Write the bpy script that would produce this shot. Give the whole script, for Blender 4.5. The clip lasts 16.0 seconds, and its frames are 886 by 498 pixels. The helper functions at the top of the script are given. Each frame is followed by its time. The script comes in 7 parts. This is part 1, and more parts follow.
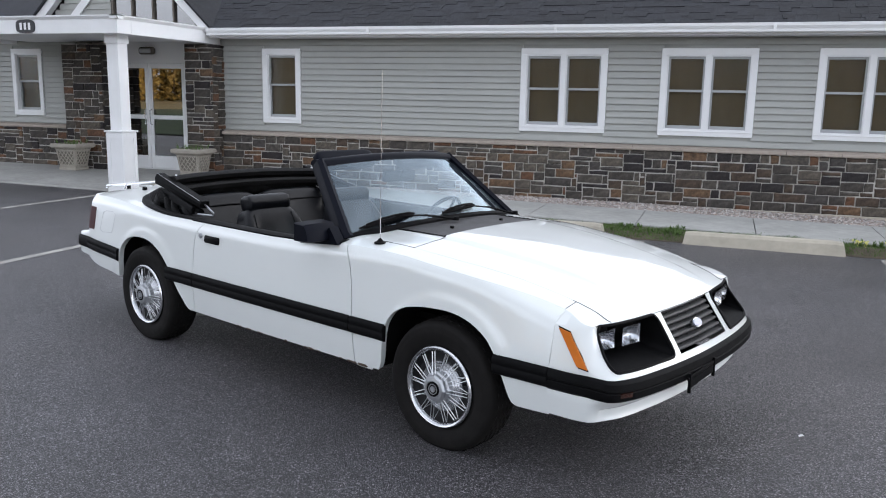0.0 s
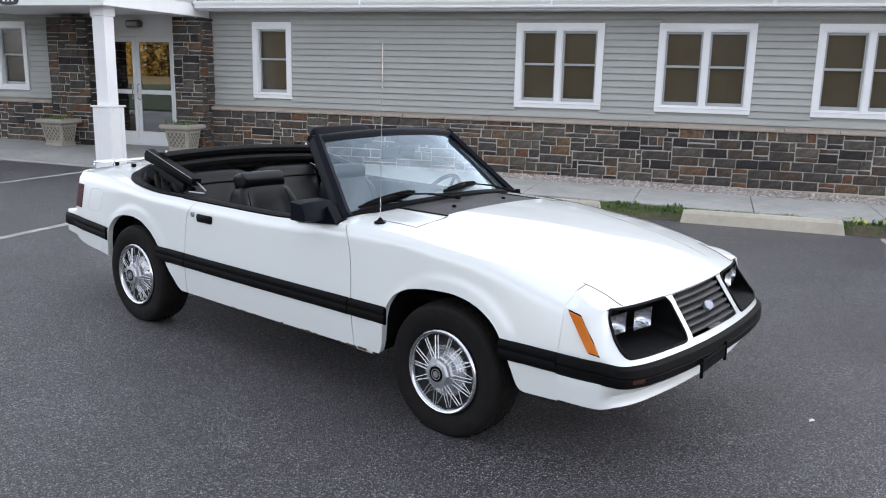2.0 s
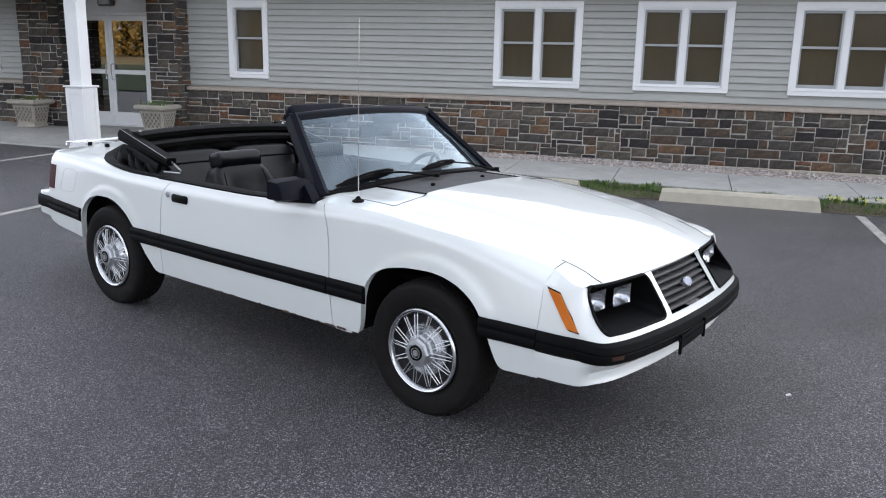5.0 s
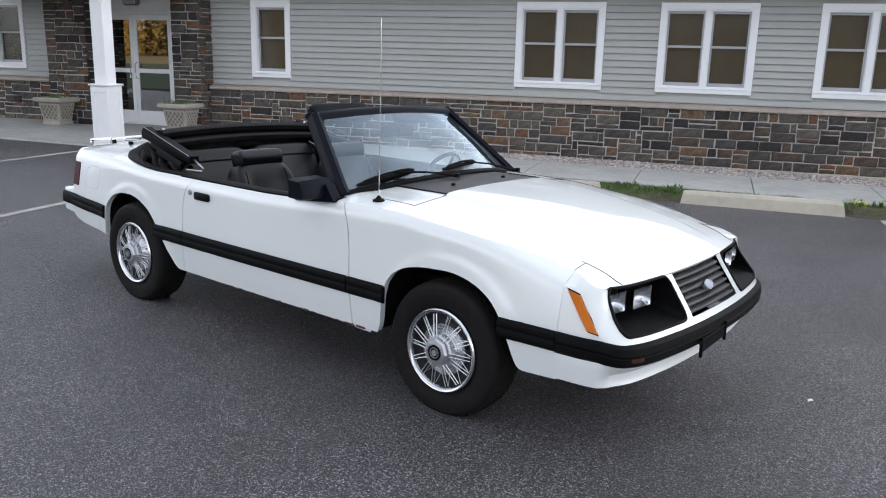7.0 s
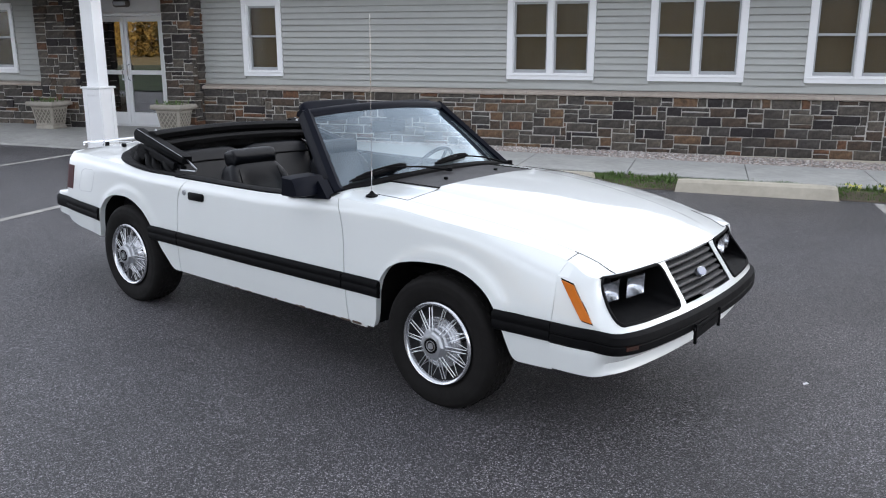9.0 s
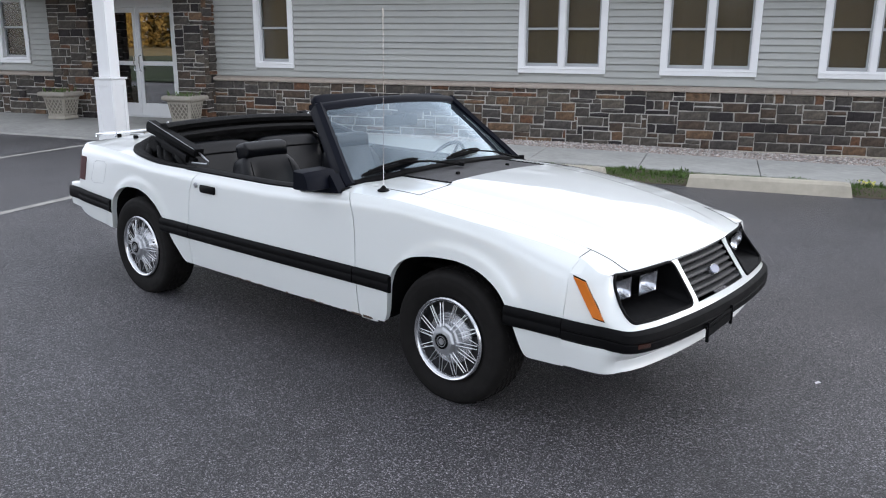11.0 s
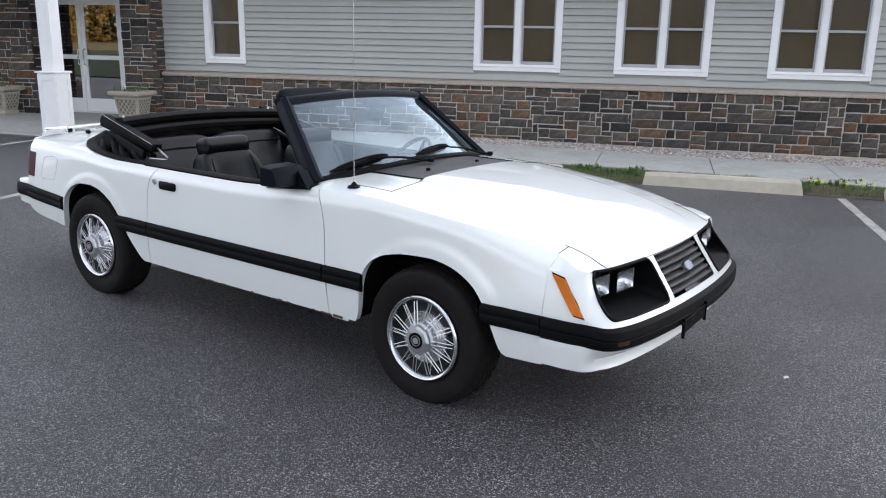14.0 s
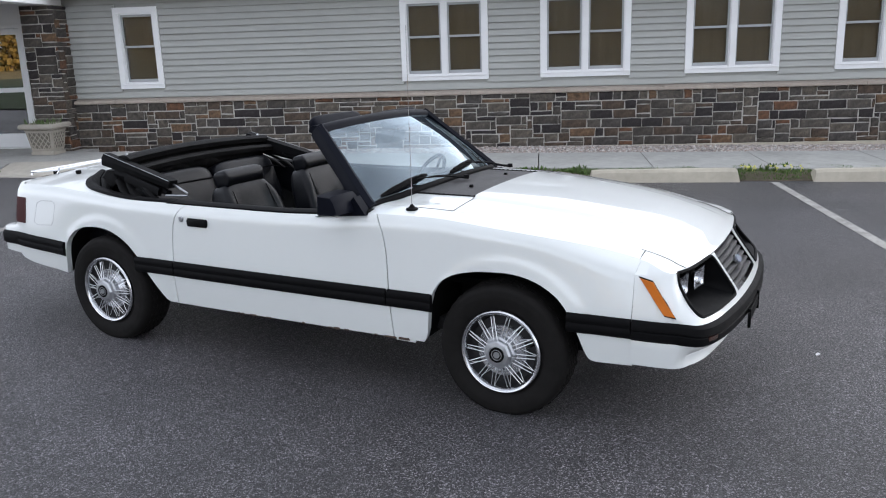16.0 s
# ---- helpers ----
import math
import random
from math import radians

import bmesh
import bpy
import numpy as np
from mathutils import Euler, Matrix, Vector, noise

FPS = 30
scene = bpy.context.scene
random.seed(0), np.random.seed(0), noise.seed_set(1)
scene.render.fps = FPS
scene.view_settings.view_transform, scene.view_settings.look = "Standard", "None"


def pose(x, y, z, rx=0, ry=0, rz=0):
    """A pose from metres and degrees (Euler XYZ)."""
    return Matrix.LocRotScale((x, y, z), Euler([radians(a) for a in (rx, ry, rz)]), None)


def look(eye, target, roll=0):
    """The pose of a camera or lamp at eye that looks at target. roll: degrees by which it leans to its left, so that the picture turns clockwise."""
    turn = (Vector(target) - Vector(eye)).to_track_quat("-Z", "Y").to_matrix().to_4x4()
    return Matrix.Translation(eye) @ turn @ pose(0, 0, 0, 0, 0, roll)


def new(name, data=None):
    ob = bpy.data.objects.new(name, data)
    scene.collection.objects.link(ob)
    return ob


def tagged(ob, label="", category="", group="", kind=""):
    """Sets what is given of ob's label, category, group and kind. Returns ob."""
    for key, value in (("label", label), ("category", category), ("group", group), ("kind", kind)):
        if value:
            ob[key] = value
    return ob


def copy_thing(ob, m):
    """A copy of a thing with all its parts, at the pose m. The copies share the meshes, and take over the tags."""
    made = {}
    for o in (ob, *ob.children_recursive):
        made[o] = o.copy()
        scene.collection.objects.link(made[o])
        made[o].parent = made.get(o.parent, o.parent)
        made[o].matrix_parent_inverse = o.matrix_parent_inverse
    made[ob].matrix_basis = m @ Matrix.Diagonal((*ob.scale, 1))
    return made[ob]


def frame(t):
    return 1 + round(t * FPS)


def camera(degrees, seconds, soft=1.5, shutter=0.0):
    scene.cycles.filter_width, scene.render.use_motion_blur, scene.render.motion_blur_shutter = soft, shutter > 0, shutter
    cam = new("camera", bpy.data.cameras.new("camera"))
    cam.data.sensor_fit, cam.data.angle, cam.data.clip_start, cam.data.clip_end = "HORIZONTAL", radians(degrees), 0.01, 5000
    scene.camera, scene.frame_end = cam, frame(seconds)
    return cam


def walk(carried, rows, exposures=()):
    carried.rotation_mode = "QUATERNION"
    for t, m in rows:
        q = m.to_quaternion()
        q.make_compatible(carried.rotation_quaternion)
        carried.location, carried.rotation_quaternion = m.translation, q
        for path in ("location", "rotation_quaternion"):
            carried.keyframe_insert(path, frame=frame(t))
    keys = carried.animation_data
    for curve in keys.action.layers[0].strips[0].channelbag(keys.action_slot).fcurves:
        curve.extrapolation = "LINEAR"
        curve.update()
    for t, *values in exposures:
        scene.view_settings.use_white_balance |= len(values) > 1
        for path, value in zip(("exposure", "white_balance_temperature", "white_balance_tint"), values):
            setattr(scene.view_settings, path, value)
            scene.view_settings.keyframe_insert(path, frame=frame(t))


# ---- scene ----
cam = camera(57.0, 16.0, 1.1)
PATH = [
    (0, (8.041, -13.297, 1.661), (7.408, -11.436, 1.295), 1.1),
    (0.5, (7.99, -13.232, 1.66), (7.394, -11.363, 1.271), 0.4),
    (1, (7.974, -13.183, 1.652), (7.393, -11.315, 1.238), 1.0),
    (1.5, (7.937, -13.162, 1.653), (7.326, -11.303, 1.237), 1.1),
    (2, (7.935, -13.18, 1.647), (7.33, -11.32, 1.226), 1.3),
    (2.5, (7.93, -13.163, 1.64), (7.367, -11.294, 1.202), 1.4),
    (3, (7.938, -13.178, 1.643), (7.38, -11.311, 1.194), 1.0),
    (3.5, (7.932, -13.164, 1.634), (7.376, -11.295, 1.188), 1.1),
    (4, (7.937, -13.158, 1.632), (7.401, -11.285, 1.18), 1.2),
    (6.5, (7.929, -13.159, 1.628), (7.333, -11.311, 1.15), 1.4),
    (7, (7.932, -13.161, 1.628), (7.333, -11.311, 1.163), 1.5),
    (7.5, (7.935, -13.162, 1.63), (7.338, -11.309, 1.171), 1.4),
    (8, (7.942, -13.169, 1.631), (7.351, -11.312, 1.177), 1.1),
    (8.5, (7.939, -13.17, 1.628), (7.348, -11.315, 1.17), 0.4),
    (9, (7.955, -13.172, 1.628), (7.362, -11.323, 1.15), 0.1),
    (11.5, (7.927, -13.165, 1.643), (7.31, -11.328, 1.147), 0.4),
    (12, (7.911, -13.169, 1.647), (7.294, -11.31, 1.244), 0.3),
    (12.5, (7.909, -13.179, 1.648), (7.311, -11.309, 1.269), 0.2),
    (13, (7.912, -13.18, 1.637), (7.349, -11.306, 1.223), 1.0),
    (13.5, (7.876, -13.174, 1.612), (7.332, -11.306, 1.153), 1.9),
    (14, (7.814, -13.133, 1.615), (7.321, -11.26, 1.117), 1.1),
    (14.5, (7.677, -13.073, 1.588), (7.259, -11.182, 1.09), -0.2),
    (15, (7.441, -13.024, 1.604), (7.001, -11.132, 1.127), -0.6),
    (15.5, (7.204, -13.157, 1.639), (6.843, -11.253, 1.145), -0.8),
    (16, (7.038, -13.336, 1.684), (6.798, -11.41, 1.2), -1.9),
]
walk(cam, [(t, look(eye, target, roll)) for t, eye, target, roll in PATH],
     exposures=[(t, e, 6400, 15) for t, e in ((0.0, 0.95), (1.5, 0.93), (2.0, 1.09), (2.5, 1.0), (3.0, 0.92), (4.0, 0.99), (11.5, 1.0), (12.0, 0.95), (13.0, 0.99), (14.0, 1.02), (15.0, 0.93), (16.0, 0.97))])

# ---- light ----
# a low evening sun behind the building: the car park lies in its shade under a bright sky
SUN_ELEV, SUN_AZ = radians(6), radians(50)
world = bpy.data.worlds.new("sky")
scene.world = world
world.use_nodes = True
wn = world.node_tree.nodes
wl = world.node_tree.links
sky = wn.new("ShaderNodeTexSky")
sky.sky_type = 'NISHITA'
sky.sun_disc = False
sky.sun_elevation = SUN_ELEV
sky.sun_rotation = SUN_AZ
sky.dust_density = 1.5
wn["Background"].inputs[1].default_value = 0.090
# thin broken cloud over the whole sky
coord = wn.new("ShaderNodeTexCoord")
cloud = wn.new("ShaderNodeTexNoise")
cloud.inputs["Scale"].default_value = 2.3
cloud.inputs["Detail"].default_value = 5
cloud.inputs["Roughness"].default_value = 0.55
cloud.inputs["Distortion"].default_value = 0.25
edge = wn.new("ShaderNodeMapRange")
edge.interpolation_type = 'SMOOTHSTEP'
edge.inputs[1].default_value, edge.inputs[2].default_value = 0.46, 0.54
edge.inputs[3].default_value, edge.inputs[4].default_value = 0.70, 0.98
mixc = wn.new("ShaderNodeMix")
mixc.data_type = 'RGBA'
# cloud is brighter towards the low sun
glow_dot = wn.new("ShaderNodeVectorMath")
glow_dot.operation = 'DOT_PRODUCT'
glow_dot.inputs[1].default_value = (math.sin(SUN_AZ) * math.cos(SUN_ELEV), math.cos(SUN_AZ) * math.cos(SUN_ELEV), math.sin(SUN_ELEV))
glow = wn.new("ShaderNodeMapRange")
glow.interpolation_type = 'SMOOTHSTEP'
glow.inputs[1].default_value, glow.inputs[2].default_value = 0.35, 1.0
tone = wn.new("ShaderNodeMix")
tone.data_type = 'RGBA'
tone.inputs["A"].default_value = (7.9, 8.6, 9.4, 1)
tone.inputs["B"].default_value = (20.6, 21.6, 22.3, 1)
wl.new(coord.outputs["Generated"], glow_dot.inputs[0])
wl.new(glow_dot.outputs["Value"], glow.inputs[0])
wl.new(glow.outputs[0], tone.inputs["Factor"])
# brightest in a band above the hazy horizon, dimmer overhead
up = wn.new("ShaderNodeSeparateXYZ")
dim = wn.new("ShaderNodeValToRGB")
dim.color_ramp.interpolation = 'EASE'
for e, (p, v) in zip([*dim.color_ramp.elements, dim.color_ramp.elements.new(0.2), dim.color_ramp.elements.new(0.5)], ((0.0, 0.85), (0.95, 0.27), (0.2, 1.52), (0.5, 0.74))):
    e.position, e.color = p, (v, v, v, 1)
shade = wn.new("ShaderNodeVectorMath")
shade.operation = 'SCALE'
wl.new(coord.outputs["Generated"], up.inputs[0])
wl.new(up.outputs["Z"], dim.inputs[0])
wl.new(tone.outputs["Result"], shade.inputs[0])
wl.new(dim.outputs[0], shade.inputs["Scale"])
wl.new(shade.outputs[0], mixc.inputs["B"])
wl.new(coord.outputs["Generated"], cloud.inputs["Vector"])
wl.new(cloud.outputs["Fac"], edge.inputs[0])
wl.new(edge.outputs[0], mixc.inputs["Factor"])
wl.new(sky.outputs[0], mixc.inputs["A"])
wl.new(mixc.outputs["Result"], wn["Background"].inputs[0])
sun_data = bpy.data.lights.new("sun", 'SUN')
sun_data.energy = 5.0
sun_data.angle = radians(0.6)
sun_data.color = (1.0, 0.66, 0.36)
sun = new("sun", sun_data)
sun.matrix_world = look((math.sin(SUN_AZ) * 50, math.cos(SUN_AZ) * 50, 50 * math.tan(SUN_ELEV)), (0, 0, 0))

# ---- materials ----
def material(name, colour, rough=0.6, metal=0.0, vary=0.0, scale=8.0, bump=0.0, bump_scale=60.0, coat=0.0, dark=None, random_tint=0.0, spec=0.5):
    """A principled material with colour variation at two scales, relief and a tint from piece to piece."""
    m = bpy.data.materials.new(name)
    m.use_nodes = True
    n, l = m.node_tree.nodes, m.node_tree.links
    b = n["Principled BSDF"]
    b.inputs["Roughness"].default_value = rough
    b.inputs["Metallic"].default_value = metal
    b.inputs["Coat Weight"].default_value = coat
    b.inputs["Coat Roughness"].default_value = 0.04
    b.inputs["Specular IOR Level"].default_value = spec
    b.inputs["Base Color"].default_value = (*colour, 1)
    tc = n.new("ShaderNodeTexCoord")
    if vary:
        dark = dark or tuple(c * (1 - vary) for c in colour)
        big = n.new("ShaderNodeTexNoise")
        big.inputs["Scale"].default_value = scale * 0.15
        big.inputs["Detail"].default_value = 4
        fine = n.new("ShaderNodeTexNoise")
        fine.inputs["Scale"].default_value = scale
        fine.inputs["Detail"].default_value = 6
        for t in (big, fine):
            l.new(tc.outputs["Object"], t.inputs["Vector"])
        mixf = n.new("ShaderNodeMath")
        mixf.operation = 'MULTIPLY_ADD'
        mixf.inputs[1].default_value = 0.55
        half = n.new("ShaderNodeMath")
        half.operation = 'MULTIPLY'
        half.inputs[1].default_value = 0.45
        l.new(fine.outputs["Fac"], half.inputs[0])
        l.new(big.outputs["Fac"], mixf.inputs[0])
        l.new(half.outputs[0], mixf.inputs[2])
        ramp = n.new("ShaderNodeValToRGB")
        ramp.color_ramp.elements[0].position, ramp.color_ramp.elements[1].position = 0.33, 0.67
        ramp.color_ramp.elements[0].color = (*dark, 1)
        ramp.color_ramp.elements[1].color = (*colour, 1)
        l.new(mixf.outputs[0], ramp.inputs[0])
        out = ramp.outputs[0]
        if random_tint:
            info = n.new("ShaderNodeObjectInfo")
            hsv = n.new("ShaderNodeHueSaturation")
            mr = n.new("ShaderNodeMapRange")
            mr.inputs[3].default_value, mr.inputs[4].default_value = 1 - random_tint, 1 + random_tint
            l.new(info.outputs["Random"], mr.inputs[0])
            l.new(mr.outputs[0], hsv.inputs["Value"])
            l.new(out, hsv.inputs["Color"])
            out = hsv.outputs[0]
        l.new(out, b.inputs["Base Color"])
        rr = n.new("ShaderNodeMapRange")
        rr.inputs[3].default_value, rr.inputs[4].default_value = min(1, rough * 1.15), rough * 0.85
        l.new(fine.outputs["Fac"], rr.inputs[0])
        l.new(rr.outputs[0], b.inputs["Roughness"])
    if bump:
        bn = n.new("ShaderNodeTexNoise")
        bn.inputs["Scale"].default_value = bump_scale
        bn.inputs["Detail"].default_value = 5
        l.new(tc.outputs["Object"], bn.inputs["Vector"])
        bp = n.new("ShaderNodeBump")
        bp.inputs["Strength"].default_value = bump
        bp.inputs["Distance"].default_value = 0.01
        l.new(bn.outputs["Fac"], bp.inputs["Height"])
        l.new(bp.outputs[0], b.inputs["Normal"])
    return m


def glass_material(name, tint, rough=0.0, alpha=0.12, gloss=(0.8, 0.8, 0.8)):
    """Thin window glass: clear film with mirror-like gloss that grows at grazing angles."""
    m = bpy.data.materials.new(name)
    m.use_nodes = True
    n, l = m.node_tree.nodes, m.node_tree.links
    n.remove(n["Principled BSDF"])
    tr = n.new("ShaderNodeBsdfTransparent")
    tr.inputs[0].default_value = (*tint, 1)
    gl = n.new("ShaderNodeBsdfGlossy")
    gl.inputs["Roughness"].default_value = rough
    gl.inputs[0].default_value = (*gloss, 1)
    fr = n.new("ShaderNodeFresnel")
    fr.inputs[0].default_value = 1.5
    add = n.new("ShaderNodeMath")
    add.operation = 'ADD'
    add.inputs[1].default_value = alpha
    mx = n.new("ShaderNodeMixShader")
    l.new(fr.outputs[0], add.inputs[0])
    l.new(add.outputs[0], mx.inputs[0])
    l.new(tr.outputs[0], mx.inputs[1])
    l.new(gl.outputs[0], mx.inputs[2])
    l.new(mx.outputs[0], n["Material Output"].inputs[0])
    return m


def asphalt_material():
    m = bpy.data.materials.new("asphalt")
    m.use_nodes = True
    n, l = m.node_tree.nodes, m.node_tree.links
    b = n["Principled BSDF"]
    tc = n.new("ShaderNodeTexCoord")
    vor = n.new("ShaderNodeTexVoronoi")
    vor.inputs["Scale"].default_value = 220
    fine = n.new("ShaderNodeTexNoise")
    fine.inputs["Scale"].default_value = 260
    fine.inputs["Detail"].default_value = 4
    big = n.new("ShaderNodeTexNoise")
    big.inputs["Scale"].default_value = 0.7
    big.inputs["Detail"].default_value = 6
    big.inputs["Roughness"].default_value = 0.6
    for t in (vor, fine, big):
        l.new(tc.outputs["Object"], t.inputs["Vector"])
    # stones of the aggregate, each with its own grey
    sep = n.new("ShaderNodeSeparateColor")
    l.new(vor.outputs["Color"], sep.inputs[0])
    ramp = n.new("ShaderNodeValToRGB")
    e = ramp.color_ramp.elements
    e[0].position, e[0].color = 0.0, (0.010, 0.0105, 0.012, 1)
    e[1].position, e[1].color = 1.0, (0.58, 0.57, 0.56, 1)
    e2 = ramp.color_ramp.elements.new(0.70)
    e2.color = (0.072, 0.073, 0.077, 1)
    l.new(sep.outputs[0], ramp.inputs[0])
    mr = n.new("ShaderNodeMapRange")
    mr.inputs[1].default_value, mr.inputs[2].default_value = 0.3, 0.7
    mr.inputs[3].default_value, mr.inputs[4].default_value = 0.36, 0.72
    l.new(big.outputs["Fac"], mr.inputs[0])
    # clusters of coarser stone and open pores
    mid = n.new("ShaderNodeTexNoise")
    mid.inputs["Scale"].default_value = 85
    mid.inputs["Detail"].default_value = 3
    l.new(tc.outputs["Object"], mid.inputs["Vector"])
    midr = n.new("ShaderNodeMapRange")
    midr.inputs[1].default_value, midr.inputs[2].default_value = 0.36, 0.64
    midr.inputs[3].default_value, midr.inputs[4].default_value = 0.36, 1.64
    l.new(mid.outputs["Fac"], midr.inputs[0])
    both = n.new("ShaderNodeMath")
    both.operation = 'MULTIPLY'
    l.new(mr.outputs[0], both.inputs[0])
    l.new(midr.outputs[0], both.inputs[1])
    hsv = n.new("ShaderNodeHueSaturation")
    l.new(ramp.outputs[0], hsv.inputs["Color"])
    l.new(both.outputs[0], hsv.inputs["Value"])
    # broad patches of browner, older binder
    patch = n.new("ShaderNodeTexNoise")
    patch.inputs["Scale"].default_value = 0.45
    patch.inputs["Detail"].default_value = 9
    patch.inputs["Roughness"].default_value = 0.65
    l.new(tc.outputs["Object"], patch.inputs["Vector"])
    hue = n.new("ShaderNodeValToRGB")
    hue.color_ramp.elements[0].position, hue.color_ramp.elements[1].position = 0.42, 0.62
    hue.color_ramp.elements[0].color, hue.color_ramp.elements[1].color = (1.02, 0.985, 1.07, 1), (1.06, 0.985, 1.03, 1)
    l.new(patch.outputs["Fac"], hue.inputs[0])
    tint = n.new("ShaderNodeMix")
    tint.data_type, tint.blend_type = 'RGBA', 'MULTIPLY'
    tint.inputs["Factor"].default_value = 1.0
    l.new(hsv.outputs[0], tint.inputs["A"])
    l.new(hue.outputs[0], tint.inputs["B"])
    l.new(tint.outputs["Result"], b.inputs["Base Color"])
    b.inputs["Roughness"].default_value = 0.42
    b.inputs["Specular IOR Level"].default_value = 0.6
    add = n.new("ShaderNodeMath")
    add.operation = 'SUBTRACT'
    l.new(fine.outputs["Fac"], add.inputs[0])
    l.new(vor.outputs["Distance"], add.inputs[1])
    bp = n.new("ShaderNodeBump")
    bp.inputs["Strength"].default_value = 0.9
    bp.inputs["Distance"].default_value = 0.006
    l.new(add.outputs[0], bp.inputs["Height"])
    l.new(bp.outputs[0], b.inputs["Normal"])
    return m


def stone_material():
    """Veneer stone: each piece takes one of several colours, with mottling and a rough face."""
    m = bpy.data.materials.new("veneer_stone")
    m.use_nodes = True
    n, l = m.node_tree.nodes, m.node_tree.links
    b = n["Principled BSDF"]
    info = n.new("ShaderNodeObjectInfo")
    geo = n.new("ShaderNodeNewGeometry")
    plus = n.new("ShaderNodeMath")
    plus.operation = 'ADD'
    l.new(info.outputs["Random"], plus.inputs[0])
    l.new(geo.outputs["Random Per Island"], plus.inputs[1])
    wrap = n.new("ShaderNodeMath")
    wrap.operation = 'FRACT'
    l.new(plus.outputs[0], wrap.inputs[0])
    ramp = n.new("ShaderNodeValToRGB")
    ramp.color_ramp.interpolation = 'CONSTANT'
    cols = [(0.0, (0.064, 0.055, 0.047)), (0.19, (0.092, 0.080, 0.067)), (0.35, (0.028, 0.023, 0.023)), (0.47, (0.116, 0.098, 0.078)),
            (0.60, (0.080, 0.056, 0.040)), (0.73, (0.070, 0.062, 0.056)), (0.86, (0.142, 0.070, 0.038)), (0.94, (0.155, 0.094, 0.054))]
    e = ramp.color_ramp.elements
    e[0].position, e[0].color = cols[0][0], (*cols[0][1], 1)
    e[1].position, e[1].color = cols[1][0], (*cols[1][1], 1)
    for p, c in cols[2:]:
        x = e.new(p)
        x.color = (*c, 1)
    l.new(wrap.outputs[0], ramp.inputs[0])
    tc = n.new("ShaderNodeTexCoord")
    nz = n.new("ShaderNodeTexNoise")
    nz.inputs["Scale"].default_value = 16
    nz.inputs["Detail"].default_value = 9
    nz.inputs["Roughness"].default_value = 0.62
    l.new(tc.outputs["Object"], nz.inputs["Vector"])
    mr = n.new("ShaderNodeMapRange")
    mr.inputs[1].default_value, mr.inputs[2].default_value = 0.3, 0.7
    mr.inputs[3].default_value, mr.inputs[4].default_value = 0.28, 1.42
    l.new(nz.outputs["Fac"], mr.inputs[0])
    hsv = n.new("ShaderNodeHueSaturation")
    l.new(ramp.outputs[0], hsv.inputs["Color"])
    l.new(mr.outputs[0], hsv.inputs["Value"])
    l.new(hsv.outputs[0], b.inputs["Base Color"])
    b.inputs["Roughness"].default_value = 0.85
    bp = n.new("ShaderNodeBump")
    bp.inputs["Strength"].default_value = 1.0
    bp.inputs["Distance"].default_value = 0.022
    l.new(nz.outputs["Fac"], bp.inputs["Height"])
    l.new(bp.outputs[0], b.inputs["Normal"])
    return m


ASPHALT = asphalt_material()
STONE = stone_material()
MORTAR = material("mortar", (0.56, 0.53, 0.49), 0.9, vary=0.25, scale=30, bump=0.4)
SIDING = material("grey_vinyl_siding", (0.388, 0.394, 0.372), 0.55, vary=0.10, scale=5, bump=0.06, bump_scale=120, random_tint=0.025)
TRIM = material("white_trim", (0.84, 0.845, 0.85), 0.45, vary=0.06, scale=6, bump=0.03)
SASH = material("window_sash", (0.40, 0.41, 0.42), 0.45, vary=0.08, scale=9)
SHADE = material("roller_shade", (0.205, 0.150, 0.095), 0.9, vary=0.12, scale=14, bump=0.1, bump_scale=300)
GLASS = glass_material("window_glass", (0.85, 0.87, 0.86), 0.14, 0.0)
DOORGLASS = glass_material("door_glass", (0.35, 0.34, 0.33), 0.005, 0.26)
CAPSTONE = material("cap_stone", (0.42, 0.36, 0.31), 0.85, vary=0.25, scale=18, bump=0.3)
SHINGLE = material("asphalt_shingle", (0.022, 0.0235, 0.030), 0.9, vary=0.5, scale=30, bump=0.5, bump_scale=200, random_tint=0.3)
CONCRETE = material("concrete", (0.415, 0.412, 0.39), 0.85, vary=0.26, scale=12, bump=0.2, bump_scale=90)
STOPMAT = material("painted_concrete", (0.50, 0.455, 0.37), 0.8, vary=0.25, scale=12, bump=0.3, bump_scale=70)
LINE = material("line_paint", (0.46, 0.445, 0.415), 0.8, vary=0.6, scale=40, bump=0.3, bump_scale=150)
GRAVEL = material("gravel", (0.26, 0.225, 0.205), 0.9, vary=0.45, scale=40, bump=0.9, bump_scale=60, random_tint=0.2)
GRASS = material("grass", (0.105, 0.185, 0.04), 0.8, vary=0.5, scale=20)
SOIL = material("soil", (0.09, 0.07, 0.045), 0.95, vary=0.5, scale=20, bump=0.5)
FLOWER = material("yellow_flower", (0.70, 0.66, 0.18), 0.7)
PLANTER = material("cast_stone", (0.42, 0.385, 0.33), 0.85, vary=0.25, scale=14, bump=0.3)
INSIDE = material("interior_dark", (0.05, 0.045, 0.04), 0.9, vary=0.3)
DARKMETAL = material("dark_bronze_lamp", (0.16, 0.14, 0.12), 0.5, metal=0.4, vary=0.2)
PLAQUE = material("plaque_black", (0.03, 0.03, 0.035), 0.5, vary=0.2)

